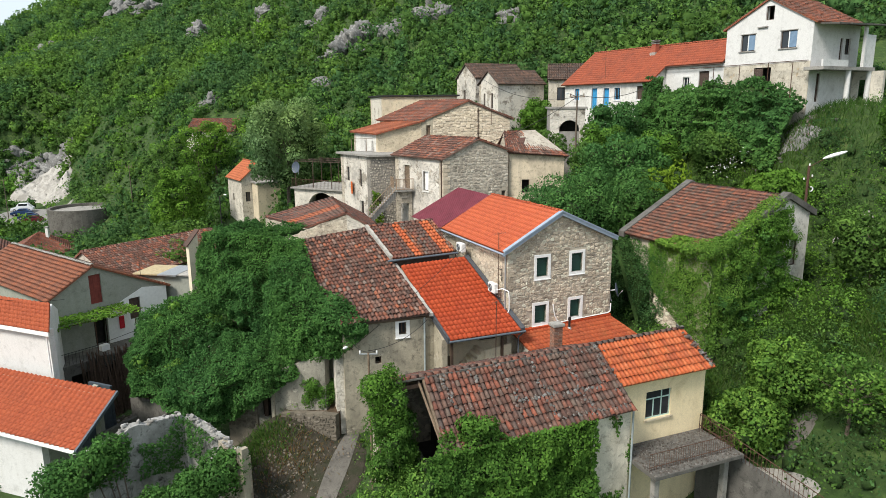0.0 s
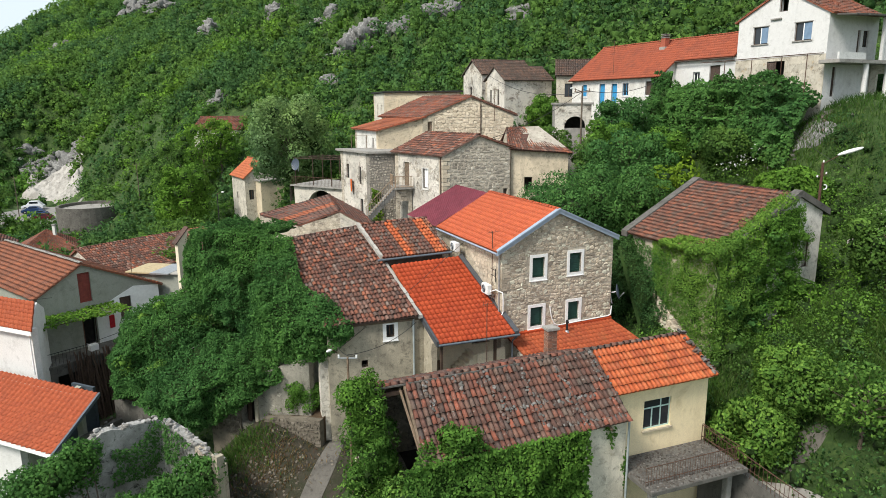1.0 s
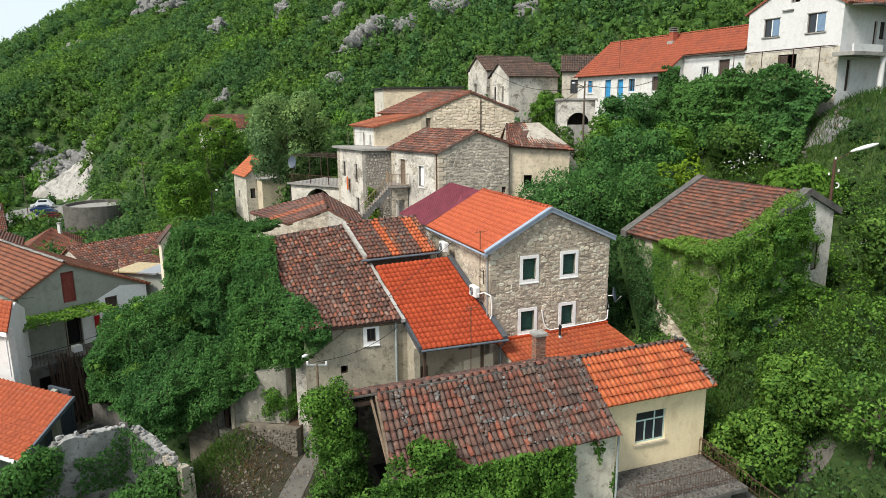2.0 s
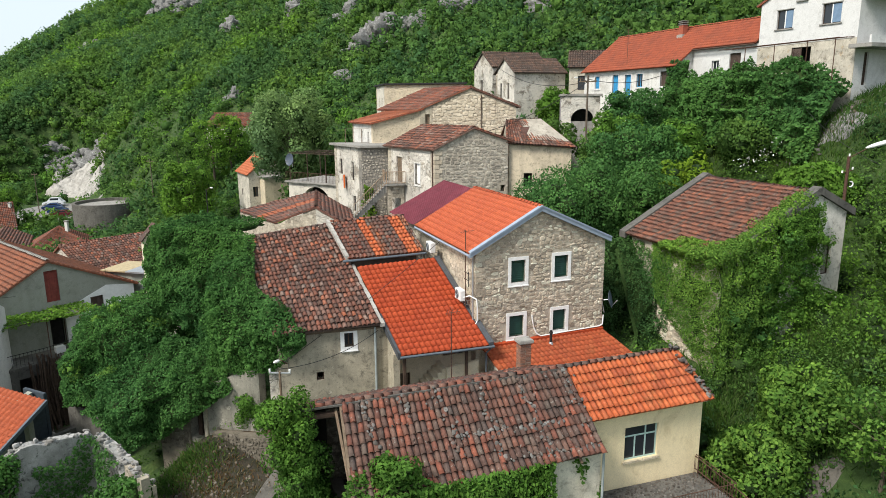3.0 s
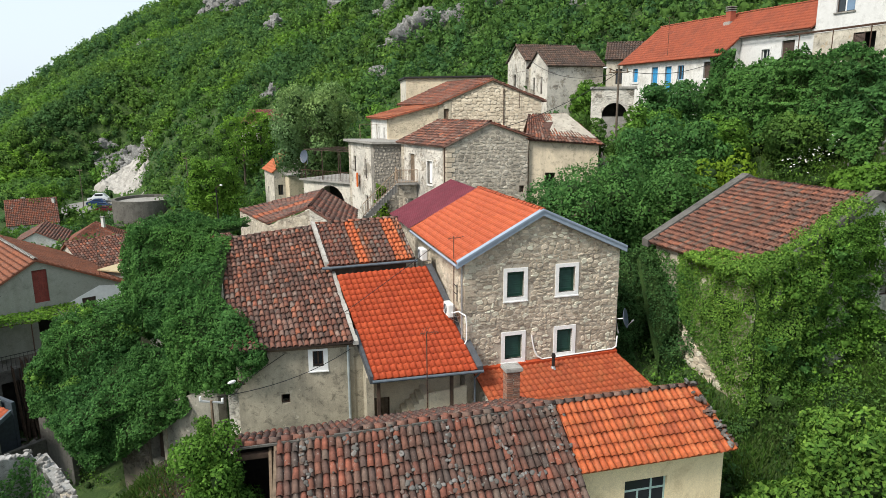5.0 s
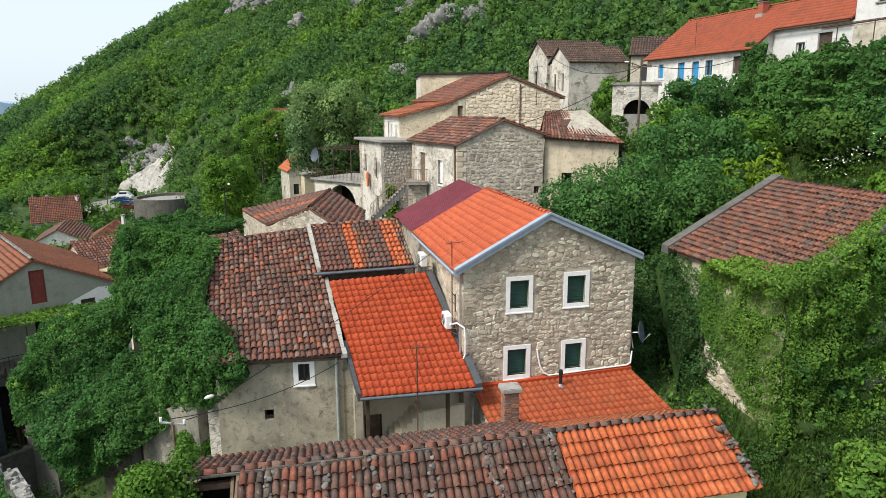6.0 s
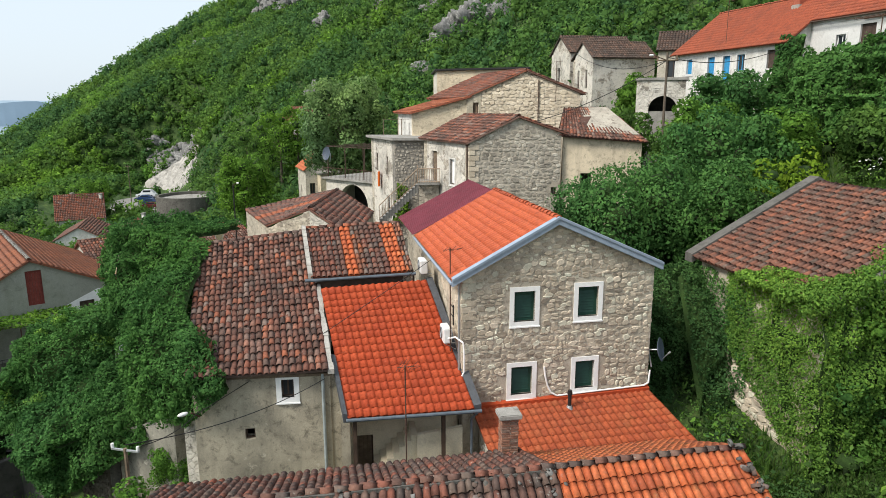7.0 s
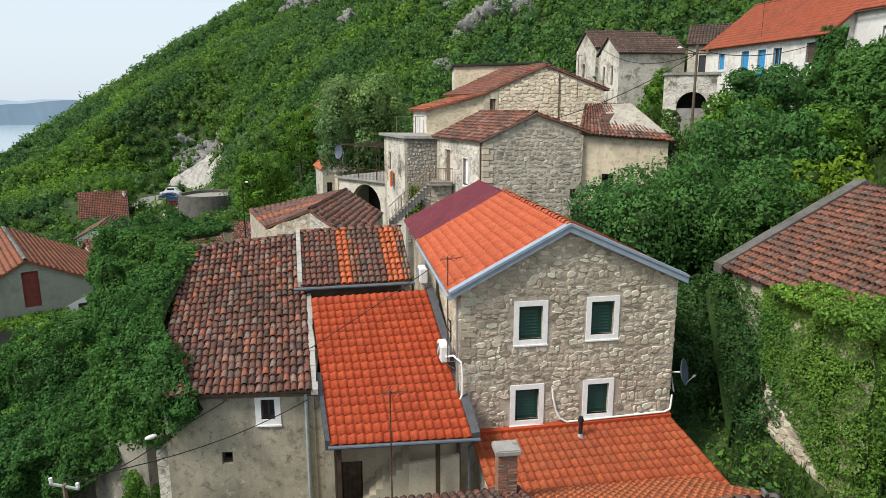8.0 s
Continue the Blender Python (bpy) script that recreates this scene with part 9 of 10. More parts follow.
def weeds(name, cx, cy, rx, ry, n, tall, mat, label, seed, turn=0.0):
    """Upright blades and stalks."""
    r = np.random.default_rng(seed)
    u, w = r.normal(0, 0.5, n) * rx, r.normal(0, 0.5, n) * ry
    ca, sa = math.cos(radians(turn)), math.sin(radians(turn))
    x, y = cx + u * ca - w * sa, cy + u * sa + w * ca
    p = np.stack([x, y, hgt(x, y)], -1)
    h = tall * r.uniform(0.4, 1.2, n)[:, None]
    lean = np.c_[r.normal(0, 0.35, (n, 2)), np.ones(n)]
    sidev = unit(np.c_[r.normal(0, 1, (n, 2)), np.zeros(n)]) * 0.022
    mid = p + lean * h * 0.55
    tip = p + lean * h * np.array((1.5, 1.5, 1.0))
    v = np.stack([p - sidev, p + sidev, mid + sidev * 0.9, mid - sidev * 0.9, tip], 1).reshape(-1, 3)
    b = (np.arange(n) * 5)[:, None]
    f = np.concatenate([b + np.array((0, 1, 2, 3)), b + np.array((3, 2, 4, 4))])
    me = bpy.data.meshes.new(name)
    me.from_pydata(v.tolist(), [], [tuple(dict.fromkeys(q)) for q in f.tolist()])
    return tagged(child(name, me, mat), label, "grass", kind="stuff")


rubble_heap("scree_stones", 28.1, 55.7, 2.6, 2.0, 260, 0.1, 0.32, M_LICHEN, "loose grey stones on the scree", 90)
weeds("yard_weeds", -10.6, 33.6, 2.2, 1.3, 2600, 0.34, M_GRASS, "yellowish green weeds at the yard's edge", 82)
weeds("dry_weeds", -8.6, 32.6, 2.6, 2.0, 1500, 0.24, M_DRY, "dry brown weeds", 83)
weeds("bank_grass", 22.0, 35.5, 6.5, 4.5, 16000, 0.5, M_GRASS, "long green grass on the bank", 84)
weeds("slope_grass", 27.0, 55.0, 9.0, 8.0, 12000, 0.6, M_GRASS, "long green grass on the slope", 85)
weeds("court_grass", 14.0, 36.0, 2.5, 4.0, 6000, 0.5, M_GRASS, "grass below the creeper wall", 86)

# low planter wall and old masonry below the ivy
pw = thing("stone_planter", pose(-9.3, 35.05, 0, 0, 0, -22), "low rubble stone planter with dry brown soil and weeds", "planter")
pmade = part("wall", wall_mesh([(0, 3.0), (3.6, 3.45)], -0.5, [], 0.35, Matrix(), 0.08), M_EARTH_STONE, pw)
laid_stones(pmade, Matrix(), [(0, 2.95), (3.6, 3.4)], 0.9, [], M_YARD_STONE, 150, course=(0.08, 0.2), length=(0.1, 0.34), seed=15, depth=0.045, gap=0.05)
part("soil", hexa(bmesh.new(), [Vector(p) for p in ((0.02, 0.34, -0.5), (3.55, 0.34, -0.5), (3.55, 1.5, -0.5), (0.02, 1.5, -0.5), (0.02, 0.34, 2.95), (3.55, 0.34, 3.35), (3.55, 1.5, 3.6), (0.02, 1.5, 3.2))]), M_EARTH_RED, pw)
part("wall", wall_mesh([(0, 3.2), (1.3, 3.1)], -0.5, [], 0.3, pose(-0.05, 1.65, 0, 0, 0, 270), 0.06), M_EARTH_STONE, pw)
bw = thing("old_yard_wall", pose(-16.0, 37.6, 0, 0, 0, -18), "pale stained old wall with a dark doorway under ivy", "wall")
part("wall", wall_mesh([(3.4, 4.0), (5, 4.4), (6.4, 5.2), (9.9, 6.6)], -1.0, [(5.45, 2.2, 6.35, 4.3)], 0.5, Matrix(), 0.05), M_YARD_WALL, bw)
part("room_shade", box(bmesh.new(), 4.6, 1.2, 0.5, 7.4, 1.3, 5.2), M_DARK, bw)
part("jamb", soft_box(6.36, -0.08, 1.6, 6.6, 0.3, 4.35), M_PLASTER_GREY, bw)
part("plank", soft_box(5.5, 0.3, 2.0, 5.75, 0.36, 4.1, m=pose(0, 0, 0, 0, 3, 0), bevel=0.01), M_WOOD_DARK, bw, "dark plank in the doorway")
stw = part("stonework", soft_box(3.4, -0.10, -0.3, 5.42, 0.1, 3.7), M_EARTH_STONE, bw)
laid_stones(stw, pose(0, -0.1, 0), [(3.4, 3.6), (5.4, 3.65)], 1.5, [], M_YARD_STONE, 60, course=(0.12, 0.26), length=(0.16, 0.4), seed=16, depth=0.05, gap=0.04)
leafy_column("wall_grass", [(-6.9 + rc.uniform(-0.9, 0.6), 35.0 + rc.uniform(-0.25, 0.1), 3.6 + rc.uniform(0, 1.3), rc.uniform(0.3, 0.5)) for i in range(22)], M_LEAF_HEDGE, "grassy tuft against the old wall", 420, 0.085, 87)

# ruined wall with white capping in the foreground
rw = thing("ruined_wall", Matrix(), "ruined stone wall topped with whitish lichened stones", "ruin")
RW = [(-16.6, 28.3, 4.0), (-15.4, 29.9, 4.7), (-13.6, 32.1, 4.3), (-11.4, 30.7, 3.6), (-10.4, 29.9, 3.2), (-9.85, 29.4, 3.4)]
rr = random.Random(61)
cap = [piece_mesh("cap_stone", s, M_CAP) for s in STONES]
for a, b in zip(RW, RW[1:]):
    ln = math.hypot(b[0] - a[0], b[1] - a[1])
    wm = Matrix.Translation((a[0], a[1], 0)) @ pose(0, 0, 0, 0, 0, math.degrees(math.atan2(b[1] - a[1], b[0] - a[0])))
    wall_r = part("wall", wall_mesh([(0, a[2]), (ln, b[2])], -2.5, [], 0.5, wm, 0.15), M_RUIN if a[0] < -12.5 else M_RUBBLE, rw)
    for i in range(int(ln * 13)):
        x, y = rr.uniform(0, ln), rr.uniform(0.0, 0.5)
        z = a[2] + (b[2] - a[2]) * x / ln + rr.uniform(-0.14, 0.03)
        s = rr.uniform(0.12, 0.3)
        ob = new("cap_stone", cap[rr.randrange(8)])
        ob.parent = wall_r
        ob.matrix_basis = wm @ Matrix.LocRotScale((x, y, z), Euler((rr.uniform(-1.9, -1.2), rr.uniform(-0.4, 0.4), rr.uniform(0, 6))), (s, s * rr.uniform(0.3, 0.6), s * rr.uniform(0.6, 1.0)))
part("post", wall_mesh([(0, 3.95), (0.45, 4.05)], -1.0, [], 0.35, pose(-10.0, 29.2, 0, 0, 0, -40), 0.05), M_PLASTER_GREY, rw)
ivy_sheet("ruin_creeper", [[(-15.5, 29.5, 2.0), (-13.7, 31.7, 1.6), (-13.6, 31.7, 4.4), (-15.4, 29.5, 4.7)], [(-13.5, 31.8, 1.0), (-11.4, 30.4, 1.0), (-11.4, 30.4, 3.7), (-13.5, 31.8, 4.4)]], 230, 0.13, 0.18, M_IVY, "thin ivy trails on the ruined wall", 78, core=False, thin=0.05)

# terrace of the grey-green house with pergola, rail and firewood
gm = gh.matrix_world
tr = thing("house_terrace", gm, "narrow raised terrace with iron rail and vine pergola", "terrace")
part("deck", soft_box(-1.2, -2.3, 1.85, 6.4, -0.02, 2.05), M_CONCRETE_DARK, tr)
part("retaining_wall", wall_mesh([(0, 1.84), (7.4, 1.84)], -4.0, [(1.0, -3.0, 2.6, 1.2), (3.4, -3.0, 5.0, 1.2)], 0.4, pose(-1.1, -2.2, 0)), M_CONCRETE_DARK, tr)
# near-black sheet in place of the shade below the deck
part("undercroft_shade", box(bmesh.new(), -1.0, -0.6, -4.0, 6.2, -0.3, 1.8), M_DARK, tr)
bm = bmesh.new()
for i in range(13):
    x = -1.1 + 2.9 * i / 12
    rod(bm, (x, -2.2, 2.05), (x, -2.2, 2.95), 0.012, 5)
rod(bm, (-1.1, -2.2, 2.95), (1.8, -2.2, 2.95), 0.025, 6)
rod(bm, (1.8, -2.2, 2.95), (6.3, -2.2, 3.4), 0.018, 6)
part("railing", bm, M_BLACK, tr, "thin black iron railing")
bm = bmesh.new()
for x in (-0.9, 2.0, 5.0):
    rod(bm, (x, -2.1, 2.05), (x, -2.1, 4.85), 0.035, 6)
for y in (-2.1, -1.0):
    rod(bm, (-1.0, y, 4.85), (5.6, y, 4.85), 0.03, 6)
for i in range(7):
    rod(bm, (-0.9 + i, -2.3, 4.9), (-0.9 + i, -0.05, 4.95), 0.02, 5)
part("pergola", bm, M_RUST, tr)
ivy_sheet("grape_vine", [[gm @ Vector(p) for p in ((-1.2, -2.4, 4.9), (5.4, -2.4, 4.9), (5.0, -0.2, 5.05), (-1.2, -0.2, 5.05))]], 150, 0.2, 0.35, M_LEAF_LIGHT, "bright green grape vine on the pergola", 88, core=False)
part("seat", soft_box(2.6, -1.4, 2.05, 3.2, -0.9, 2.5), M_AC, thing("garden_chair", gm, "white plastic garden chair on the terrace", "chair"))
ck = thing("hung_cloth", gm, "red cloth hung on the white wall", "cloth")
part("cloth", soft_box(4.75, -0.12, 3.0, 5.15, -0.06, 4.0, bevel=0.02), M_RED_CLOTH, ck)
bm = bmesh.new()
rs = random.Random(33)
for i in range(260):
    x = rs.uniform(0.6, 6.9)
    rod(bm, (x, -2.45 - rs.uniform(0, 1.1), -2.5), (x + rs.uniform(-0.5, 0.5), -2.35 - rs.uniform(0, 0.35), rs.uniform(0.3, 2.75)), rs.uniform(0.025, 0.065), 5)
tagged(part("firewood_stack", bm, M_WOOD_DARK), "stack of long dark firewood poles leaning on the wall", "firewood", kind="stuff").matrix_world = gm
rubble_heap("court_rubble", -22.5, 43.6, 2.6, 2.2, 160, 0.15, 0.5, M_GRAVEL, "heap of dark stones and scrap in the court", 89)
sb = thing("blue_grey_stair", pose(-23.2, 39.6, 0, 0, 0, -22), "blue-grey painted shed wall with steps", "stairs")
part("panel", soft_box(0, 0.6, -2.5, 1.9, 0.8, 2.7), M_BLUEGREY, sb)
for i in range(6):
    part("step", box(bmesh.new(), 0.05, 0.6 - 0.3 * (6 - i), -2.5, 1.85, 0.6 - 0.3 * (5 - i), 1.1 + 0.19 * i), M_BLUEGREY, sb)
yw = thing("yard_parapet", pose(-20.4, 40.2, 0, 0, 0, -25), "low dark concrete yard wall", "wall")
part("wall", soft_box(0, 0, -4.0, 3.2, 0.3, 1.6), M_CONCRETE_DARK, yw)
part("wall", soft_box(0.3, -3.0, -4.0, 0.6, 0.0, 0.4), M_CONCRETE_DARK, yw)

# railing and stair down from the yellow house
st = thing("side_railing", Matrix(), "rusty iron railing beside the concrete path", "railing")
bm = bmesh.new()
pa, pb = Vector((12.9, 31.0, 3.7)), Vector((16.6, 25.6, 2.2))
for i in range(34):
    p = pa.lerp(pb, i / 33)
    rod(bm, p, p + Vector((0, 0, 0.95)), 0.012, 5)
rod(bm, pa + Vector((0, 0, 0.95)), pb + Vector((0, 0, 0.95)), 0.022, 6)
rod(bm, pa + Vector((0, 0, 0.4)), pb + Vector((0, 0, 0.4)), 0.015, 6)
part("rail", bm, M_RUST, st)
sw = thing("path_wall", Matrix(), "rough stone edge wall of the path", "wall")
dv = (pb - pa)
part("wall", wall_mesh([(0, 3.72), (dv.xy.length, 2.25)], -2.0, [], 0.3, Matrix.Translation((pa.x, pa.y, 0)) @ pose(0, 0, 0, 0, 0, math.degrees(math.atan2(dv.y, dv.x))), 0.05), M_CONCRETE_DARK, sw)
# ---- fixtures on the houses ----
def air_conditioner(m, label):
    a = thing("air_conditioner", m, label, "air conditioner", "outdoor units")
    part("case", soft_box(-0.4, -0.15, 0, 0.4, 0.15, 0.56, bevel=0.03), M_AC, a)
    bm = bmesh.new()
    for k in range(4):
        r0 = 0.06 + 0.05 * k
        for i in range(16):
            a0, a1 = 2 * math.pi * i / 16, 2 * math.pi * (i + 1) / 16
            rod(bm, (-0.1 + r0 * math.cos(a0), -0.165, 0.28 + r0 * math.sin(a0)), (-0.1 + r0 * math.cos(a1), -0.165, 0.28 + r0 * math.sin(a1)), 0.006, 4)
    part("fan_grille", bm, M_STEEL, a)
    part("fan_recess", rod(bmesh.new(), (-0.1, -0.152, 0.28), (-0.1, -0.158, 0.28), 0.23, 20), M_BLUEGREY, a)
    for x in (-0.28, 0.28):
        bm = rod(bmesh.new(), (x, -0.12, -0.02), (x, 0.35, -0.02), 0.02, 5)
        rod(bm, (x, -0.1, -0.02), (x, 0.33, -0.28), 0.015, 5)
        part("bracket", bm, M_STEEL, a)


shm = pose(3.74, 37.2, 0, 0, 0, 24.5)
air_conditioner(shm @ pose(-0.42, 1.0, 9.15, 0, 0, -90), "white air conditioner unit on the side wall")
air_conditioner(shm @ pose(-0.62, 4.9, 10.85, 0, 0, -90), "white air conditioner unit under the eaves")
hp = thing("white_hose", shm, "white pipe lagging from the air conditioner", "pipe")
bm = bmesh.new()
hose = [(-0.4, 0.6, 9.35), (-0.2, 0.3, 9.5), (0.0, -0.1, 9.4), (0.03, -0.12, 9.0), (0.03, -0.12, 8.3), (-0.15, -0.1, 7.9)]
for a, b in zip(hose, hose[1:]):
    rod(bm, a, b, 0.032, 8)
part("lagging", bm, M_WHITE, hp)


def dish(m, r, mat, label):
    d = thing("satellite_dish", m, label, "satellite dish")
    bm = bmesh.new()
    rings = []
    for k in range(6):
        rr = r * k / 5
        rings.append([bm.verts.new((rr * math.cos(2 * math.pi * i / 24), -0.28 * (rr / r) ** 2 * r, rr * 1.12 * math.sin(2 * math.pi * i / 24))) for i in range(24)])
    for a, b in zip(rings, rings[1:]):
        for i in range(24):
            bm.faces.new((a[i], a[(i + 1) % 24], b[(i + 1) % 24], b[i]))
    bmesh.ops.remove_doubles(bm, verts=bm.verts[:], dist=0.0005)
    bmesh.ops.solidify(bm, geom=bm.faces[:], thickness=0.015)
    part("reflector", bm, mat, d)
    bm = bmesh.new()
    rod(bm, (0, -0.2 * r, -r), (0, -0.95 * r, -0.35 * r), 0.015, 6)
    rod(bm, (0, -0.9 * r, -0.4 * r), (0, -1.1 * r, -0.25 * r), 0.035, 8)
    part("feed_arm", bm, M_STEEL, d)
    bm = bmesh.new()
    rod(bm, (0, 0.0, 0), (0, 0.35, 0), 0.025, 6)
    rod(bm, (0, 0.35, 0.1), (0, 0.35, -0.7), 0.03, 6)
    part("mount", bm, M_STEEL, d)


dish(shm @ pose(7.7, -0.1, 8.55, -12, 0, 48), 0.42, M_DISH, "slate-blue satellite dish at the house corner")
dish(pose(-15.5, 71.0, 13.6, -10, 0, -30), 0.55, M_DISH, "dark blue satellite dish on the terrace rail")
dish(kh.matrix_world @ pose(9.5, -1.0, 6.9, -12, 0, 25), 0.5, M_OCHRE_SHEET, "rusty satellite dish beside the low roof")


def aerial(name, p, tall, label, bars=5, span=0.5, seed=1):
    a = thing(name, Matrix.Translation(p), label, "aerial")
    part("mast", rod(bmesh.new(), (0, 0, 0), (0, 0, tall), 0.022, 6), M_RUST, a)
    bm = bmesh.new()
    r = random.Random(seed)
    rod(bm, (-0.25, 0, tall - 0.1), (0.4, 0.1, tall - 0.02), 0.012, 5)
    for i in range(bars):
        x = -0.2 + 0.55 * i / max(1, bars - 1)
        s = span * r.uniform(0.4, 1.0) * 0.5
        rod(bm, (x, -s, tall - 0.1 + 0.03 * i), (x + 0.05, s, tall - 0.06 + r.uniform(-0.1, 0.15)), 0.009, 4)
    part("element", bm, M_RUST, a)


aerial("roof_aerial", shm @ Vector((-0.35, 0.5, 8.9)), 3.9, "rusty television aerial on the wall", 6, 0.7, 3)
aerial("yard_aerial", Vector((2.75, 33.2, 6.3)), 3.7, "rusty television aerial on a thin mast", 6, 0.8, 5)
aerial("house_aerial", gm @ Vector((7.2, 0.6, 6.0)), 3.2, "thin aerial mast on the grey-green house", 3, 0.4, 7)
aerial("ridge_aerial", lm @ Vector((6.6, 0.2, 22.4)), 3.6, "aerial mast at the long house eave", 4, 0.8, 9)
aerial("gable_aerial", top.matrix_world @ Vector((7.0, -0.2, 18.0)), 3.0, "thin aerial mast on the upper gable", 4, 0.6, 11)
bk_b = thing("wall_bracket", shm, "iron insulator bracket on the side wall", "bracket")
bm = bmesh.new()
for z in (10.3, 10.65):
    rod(bm, (-0.3, 0.15, z), (-0.3, 0.75, z), 0.02, 5)
rod(bm, (-0.3, 0.2, 10.0), (-0.3, 0.2, 10.75), 0.025, 5)
part("bracket", bm, M_BLACK, bk_b)


def bulb_lamp(m, arm, label, mat=None):
    s = thing("street_lamp", m, label, "street lamp")
    bm = bmesh.new()
    rod(bm, (0, 0, 0), (0, -arm, 0.25), 0.03, 6)
    part("arm", bm, M_RUST, s)
    bm = bmesh.new()
    bmesh.ops.create_uvsphere(bm, u_segments=16, v_segments=10, radius=1.0, matrix=Matrix.Translation((0, -arm - 0.3, 0.3)) @ Matrix.Diagonal((0.09, 0.19, 0.07, 1)))
    part("head", bm, M_LAMP, s, "pale oval lamp head")


sl0 = thing("lamp_post", Matrix.Translation((24.77, 45.05, 7.5)), "rusty street lamp post on the slope", "street lamp")
part("post", rod(bmesh.new(), (0, 0, 0), (0, 0, 8.3), 0.09, 8), M_RUST, sl0)
part("arm", rod(bmesh.new(), (0, 0, 8.2), (0.8, -0.2, 8.72), 0.03, 6), M_RUST, sl0)
bm = bmesh.new()
bmesh.ops.create_uvsphere(bm, u_segments=16, v_segments=10, radius=1.0, matrix=Matrix.Translation((1.45, -0.35, 9.02)) @ pose(0, 0, 0, 0, -19, -12) @ Matrix.Diagonal((0.78, 0.19, 0.13, 1)))
part("head", bm, M_LAMP, sl0, "white oblong lamp head")
for x, z in ((-0.3, 7.35), (0.25, 7.55), (0.0, 8.3)):
    part("insulator", rod(bmesh.new(), (x, -0.05, z), (x, -0.05, z + 0.14), 0.05, 8), M_LAMP, sl0)
part("crossarm", rod(bmesh.new(), (-0.36, -0.05, 7.34), (0.32, -0.05, 7.54), 0.025, 6), M_RUST, sl0)
ring = [Vector((0.2 + 0.13 * math.cos(k * 0.5 - 2.0), -0.12, 6.72 + 0.15 * math.sin(k * 0.5 - 2.0))) for k in range(9)]
bm = bmesh.new()
for p, q in zip(ring, ring[1:]):
    rod(bm, p, q, 0.04, 6)
part("cable_ring", bm, M_LAMP, sl0, "curved white cable guard")
bulb_lamp(Matrix.Translation((-4.9, 33.75, 7.2)) @ pose(0, 0, 0, 0, 0, -30), 0.3, "small white street lamp on the ivy wall")
br = thing("insulator_bracket", Matrix.Translation((-3.4, 28.3, 0)), "wooden cross-arm with white insulators on a pole", "bracket")
bm = bmesh.new()
rod(bm, (0, 0, 1.0), (0, 0, 9.1), 0.05, 6)
part("pole", bm, M_WOOD, br)
part("crossarm", soft_box(-0.42, -0.025, 9.02, 0.42, 0.025, 9.08, bevel=0.01), M_STEEL, br)
for x in (-0.38, 0.38):
    part("insulator", rod(bmesh.new(), (x, 0, 9.08), (x, 0, 9.2), 0.04, 8), M_LAMP, br)


def utility_pole(x, y, tall, label, base=None):
    z = float(hgt(x, y)) if base is None else base
    u = thing("utility_pole", pose(x, y, z), label, "pole", "utility poles")
    part("pole", rod(bmesh.new(), (0, 0, -0.5), (0, 0, tall), 0.11, 8, 0.07), M_BARK, u)
    bm = bmesh.new()
    rod(bm, (-0.7, 0, tall - 0.5), (0.7, 0, tall - 0.5), 0.05, 6)
    for xx in (-0.6, 0, 0.6):
        rod(bm, (xx, 0, tall - 0.45), (xx, 0, tall - 0.2), 0.05, 6)
    part("crossarm", bm, M_WOOD, u)


utility_pole(-61, 130, 9.5, "weathered wooden utility pole in the valley")
utility_pole(-99.0, 150.0, 10, "weathered wooden utility pole by the car park")
utility_pole(12.3, 62.0, 9.6, "weathered wooden pole beside the stone cistern", 11.5)
lp = thing("lamp_post", pose(-22.35, 66.3, float(hgt(-22.35, 66.3))), "thin dark street lamp post with a white head", "street lamp")
part("post", rod(bmesh.new(), (0, 0, -0.5), (0, 0, 11.2 - float(hgt(-22.35, 66.3))), 0.07, 8, 0.05), M_BLACK, lp)
bulb_lamp(pose(-22.35, 66.3, 11.1, 0, 0, 60), 0.5, "white oval street lamp on a thin post")
bulb_lamp(Matrix.Translation((12.3, 62.0, 20.6)) @ pose(0, 0, 0, 0, 0, -60), 0.9, "white oblong street lamp on the wooden pole")

for k, (a, b, sag) in enumerate((((-4.9, 33.4, 7.4), (1.95, 40.95, 11.75), 0.12), ((-3.4, 28.3, 9.2), (-0.9, 35.4, 8.3), 0.35), ((-3.0, 28.3, 9.2), (-4.8, 33.6, 7.5), 0.2),
                                 ((12.3, 62, 20.6), (0.5, 58.0, 16.0), 0.8), ((12.3, 62, 20.8), (20.5, 68.0, 21.6), 0.6), ((24.6, 41.5, 15.6), (28.5, 66.5, 22.6), 1.2),
                                 ((-31.0, 41.0, 8.6), (-27.5, 46.5, 6.4), 0.4), ((5.4, 87, 23.0), (12.3, 62, 20.6), 1.0))):
    tagged(cable("overhead_cable", a, b, sag, 0.014 if a[1] < 50 else 0.025), "black sagging overhead electric cable", "cable")

# washing, cars, round wall in the valley
oc = thing("hung_garment", block.matrix_world, "orange garment hung below a window", "garment")
part("cloth", soft_box(-1.75, 2.55, 11.4, -1.6, 2.95, 12.6, bevel=0.03), M_ORANGE_CLOTH, oc)


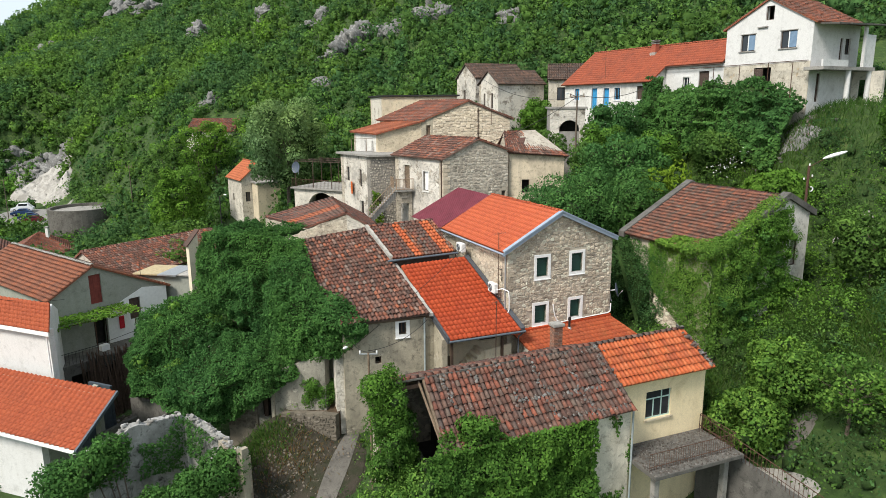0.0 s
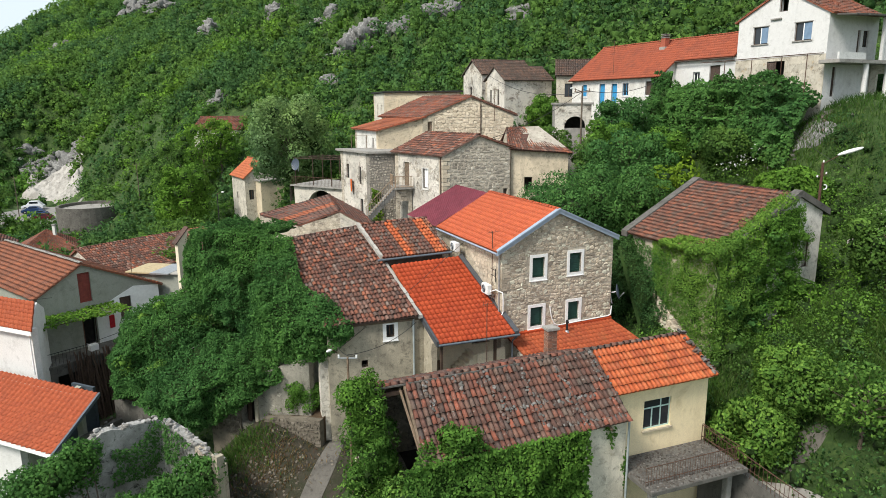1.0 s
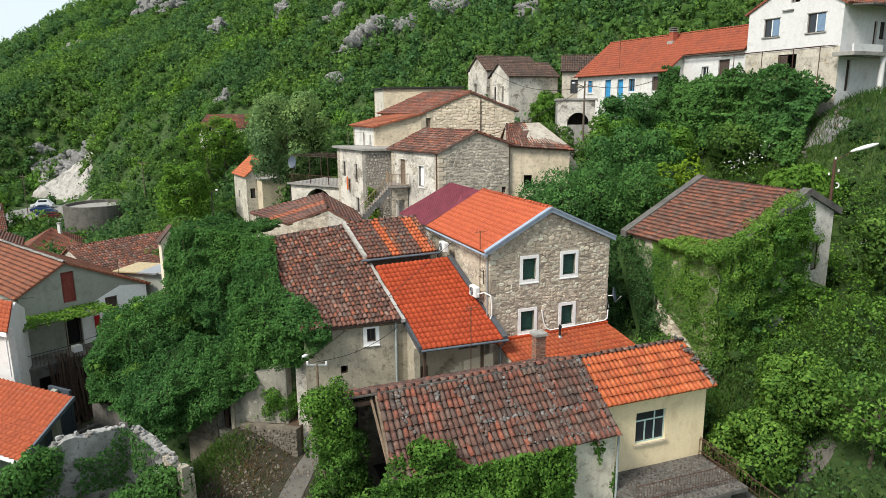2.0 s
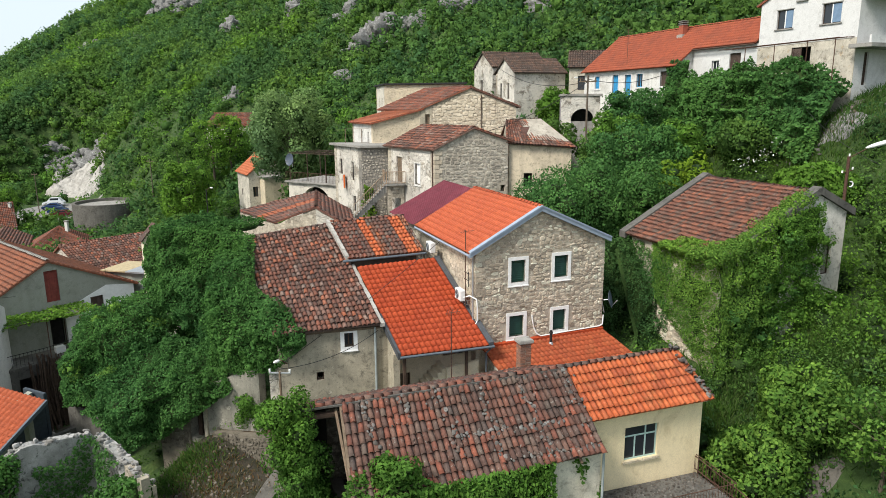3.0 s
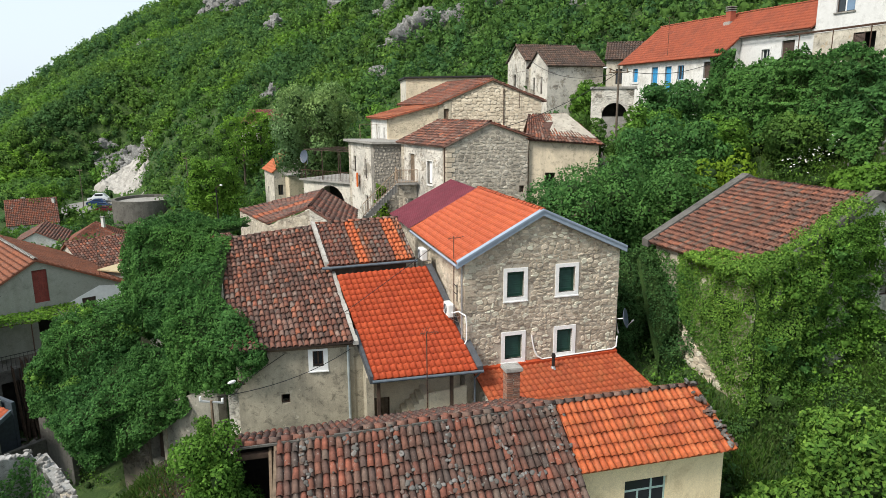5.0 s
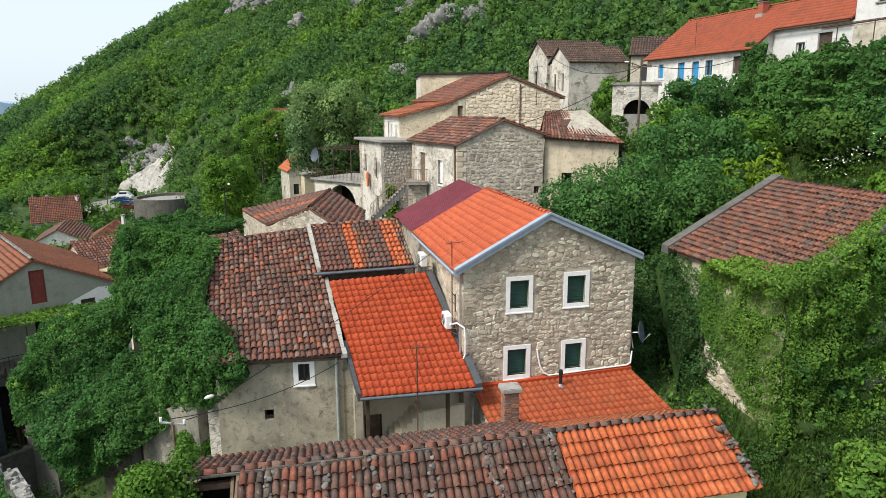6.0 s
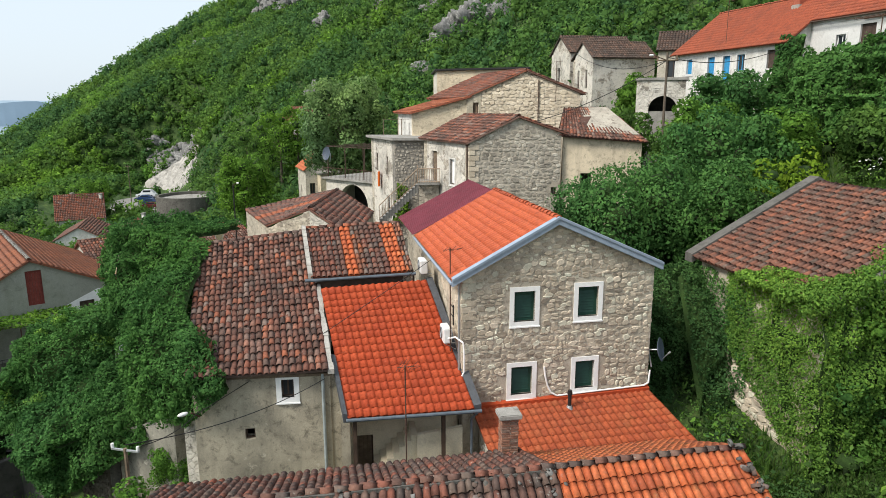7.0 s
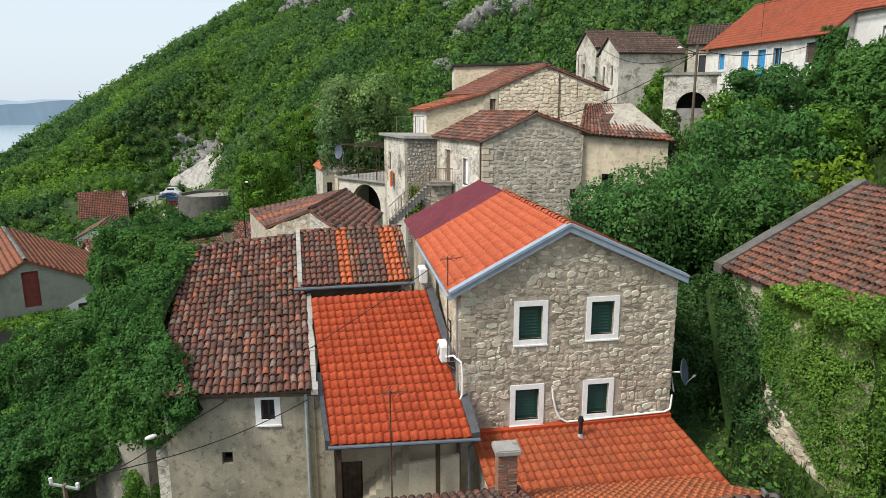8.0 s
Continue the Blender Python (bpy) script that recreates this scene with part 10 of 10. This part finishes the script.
def car(x, y, turn, mat, label, length=4.3, tall=1.5):
    c = thing("parked_car", pose(x, y, float(hgt(x, y)) + 0.36, 0, 0, turn), label, "car", "cars in the car park")
    bm = bmesh.new()
    w = 0.86
    prof = [(-length / 2, 0.25), (-length / 2, 0.75), (-length * 0.28, 0.9), (-length * 0.12, tall), (length * 0.27, tall), (length * 0.42, 0.95), (length / 2, 0.85), (length / 2, 0.25)]
    va = [bm.verts.new((x0, -w * (0.82 if z > 1.2 else 1), z)) for x0, z in prof]
    vb = [bm.verts.new((x0, w * (0.82 if z > 1.2 else 1), z)) for x0, z in prof]
    bm.faces.new(va)
    bm.faces.new(vb[::-1])
    for i in range(len(prof)):
        j = (i + 1) % len(prof)
        bm.faces.new((va[i], vb[i], vb[j], va[j]))
    bmesh.ops.bevel(bm, geom=bm.edges[:], offset=0.06, segments=2, affect="EDGES")
    part("body", bm, mat, c)
    part("window", soft_box(-length * 0.13, -0.80, 0.98, length * 0.27, 0.80, tall - 0.12, bevel=0.04), M_GLASS, c)
    for sx in (-0.31, 0.31):
        for sy in (-0.8, 0.8):
            wl = part("wheel", rod(bmesh.new(), (sx * length, sy - 0.1, 0.3), (sx * length, sy + 0.1, 0.3), 0.32, 16), M_TYRE, c)
            part("rim", rod(bmesh.new(), (sx * length, sy - 0.115, 0.3), (sx * length, sy + 0.115, 0.3), 0.19, 12), M_STEEL, wl)


car(-95.5, 151.5, 20, M_CAR_BLUE, "dark blue parked hatchback")
car(-100.0, 157.0, 15, M_CAR_WHITE, "white parked van on dusty ground", 4.8, 1.9)
car(-98.5, 154.0, 25, M_CAR_BLUE, "blue parked estate car")
car(-92.0, 147.5, 10, M_CAR_RED, "dark red parked car")
sw2 = thing("round_stone_wall", pose(-75.5, 138.0, -1.6), "round grey stone retaining wall with flat top", "wall")
bm = bmesh.new()
n = 40
ro, ri = 6.4, 5.8
zz = float(hgt(-75.5, 138.0))
rings = [[bm.verts.new((rr * math.cos(2 * math.pi * i / n), rr * math.sin(2 * math.pi * i / n), z)) for i in range(n)] for rr, z in ((ro, zz - 6), (ro, 1.3), (ri, 1.3), (ri, 0.5))]
for a, b in zip(rings, rings[1:]):
    for i in range(n):
        bm.faces.new((a[i], a[(i + 1) % n], b[(i + 1) % n], b[i]))
part("wall", bm, M_PATH, sw2)
bm = bmesh.new()
bmesh.ops.create_circle(bm, cap_ends=True, segments=n, radius=ri + 0.01, matrix=Matrix.Translation((0, 0, 0.7)))
part("top", bm, M_CONCRETE, sw2)

# chimneys of the valley houses
for nm, x, y, z, hh in (("white_chimney", -94.1, 134.5, -3.5, 3.4), ("white_chimney", -100.0, 133.2, -2.5, 2.6), ("brick_chimney", -99.6, 129.4, -4.5, 3.0), ("white_chimney", -71.0, 117.5, -4.0, 3.2)):
    c = thing(nm, pose(x, y, z), "plastered chimney on a valley house", "chimney")
    part("shaft", soft_box(-0.25, -0.25, 0, 0.25, 0.25, hh - 0.2, bevel=0.01), M_PLASTER_WHITE if "white" in nm else M_BRICK_RED, c)
    part("cap", soft_box(-0.34, -0.34, hh - 0.2, 0.34, 0.34, hh, bevel=0.03), M_CONCRETE, c)

# white elder flowers on the slope
r = np.random.default_rng(5)
fx = np.c_[24.6 + r.normal(0, 0.9, 160), 57.0 + r.normal(0, 0.7, 160)]
p = np.c_[fx, hgt(fx[:, 0], fx[:, 1]) + 1.3 + r.uniform(0, 0.9, 160)]
v, f = leaf_cards(p, np.tile((0, -0.5, 1.0), (160, 1)), 0.15, r, 0.4)
tagged(child("white_blossom", fast_mesh("white_blossom", v, f), M_FLOWER), "white blossom clusters on a bush", "flowers", kind="stuff")
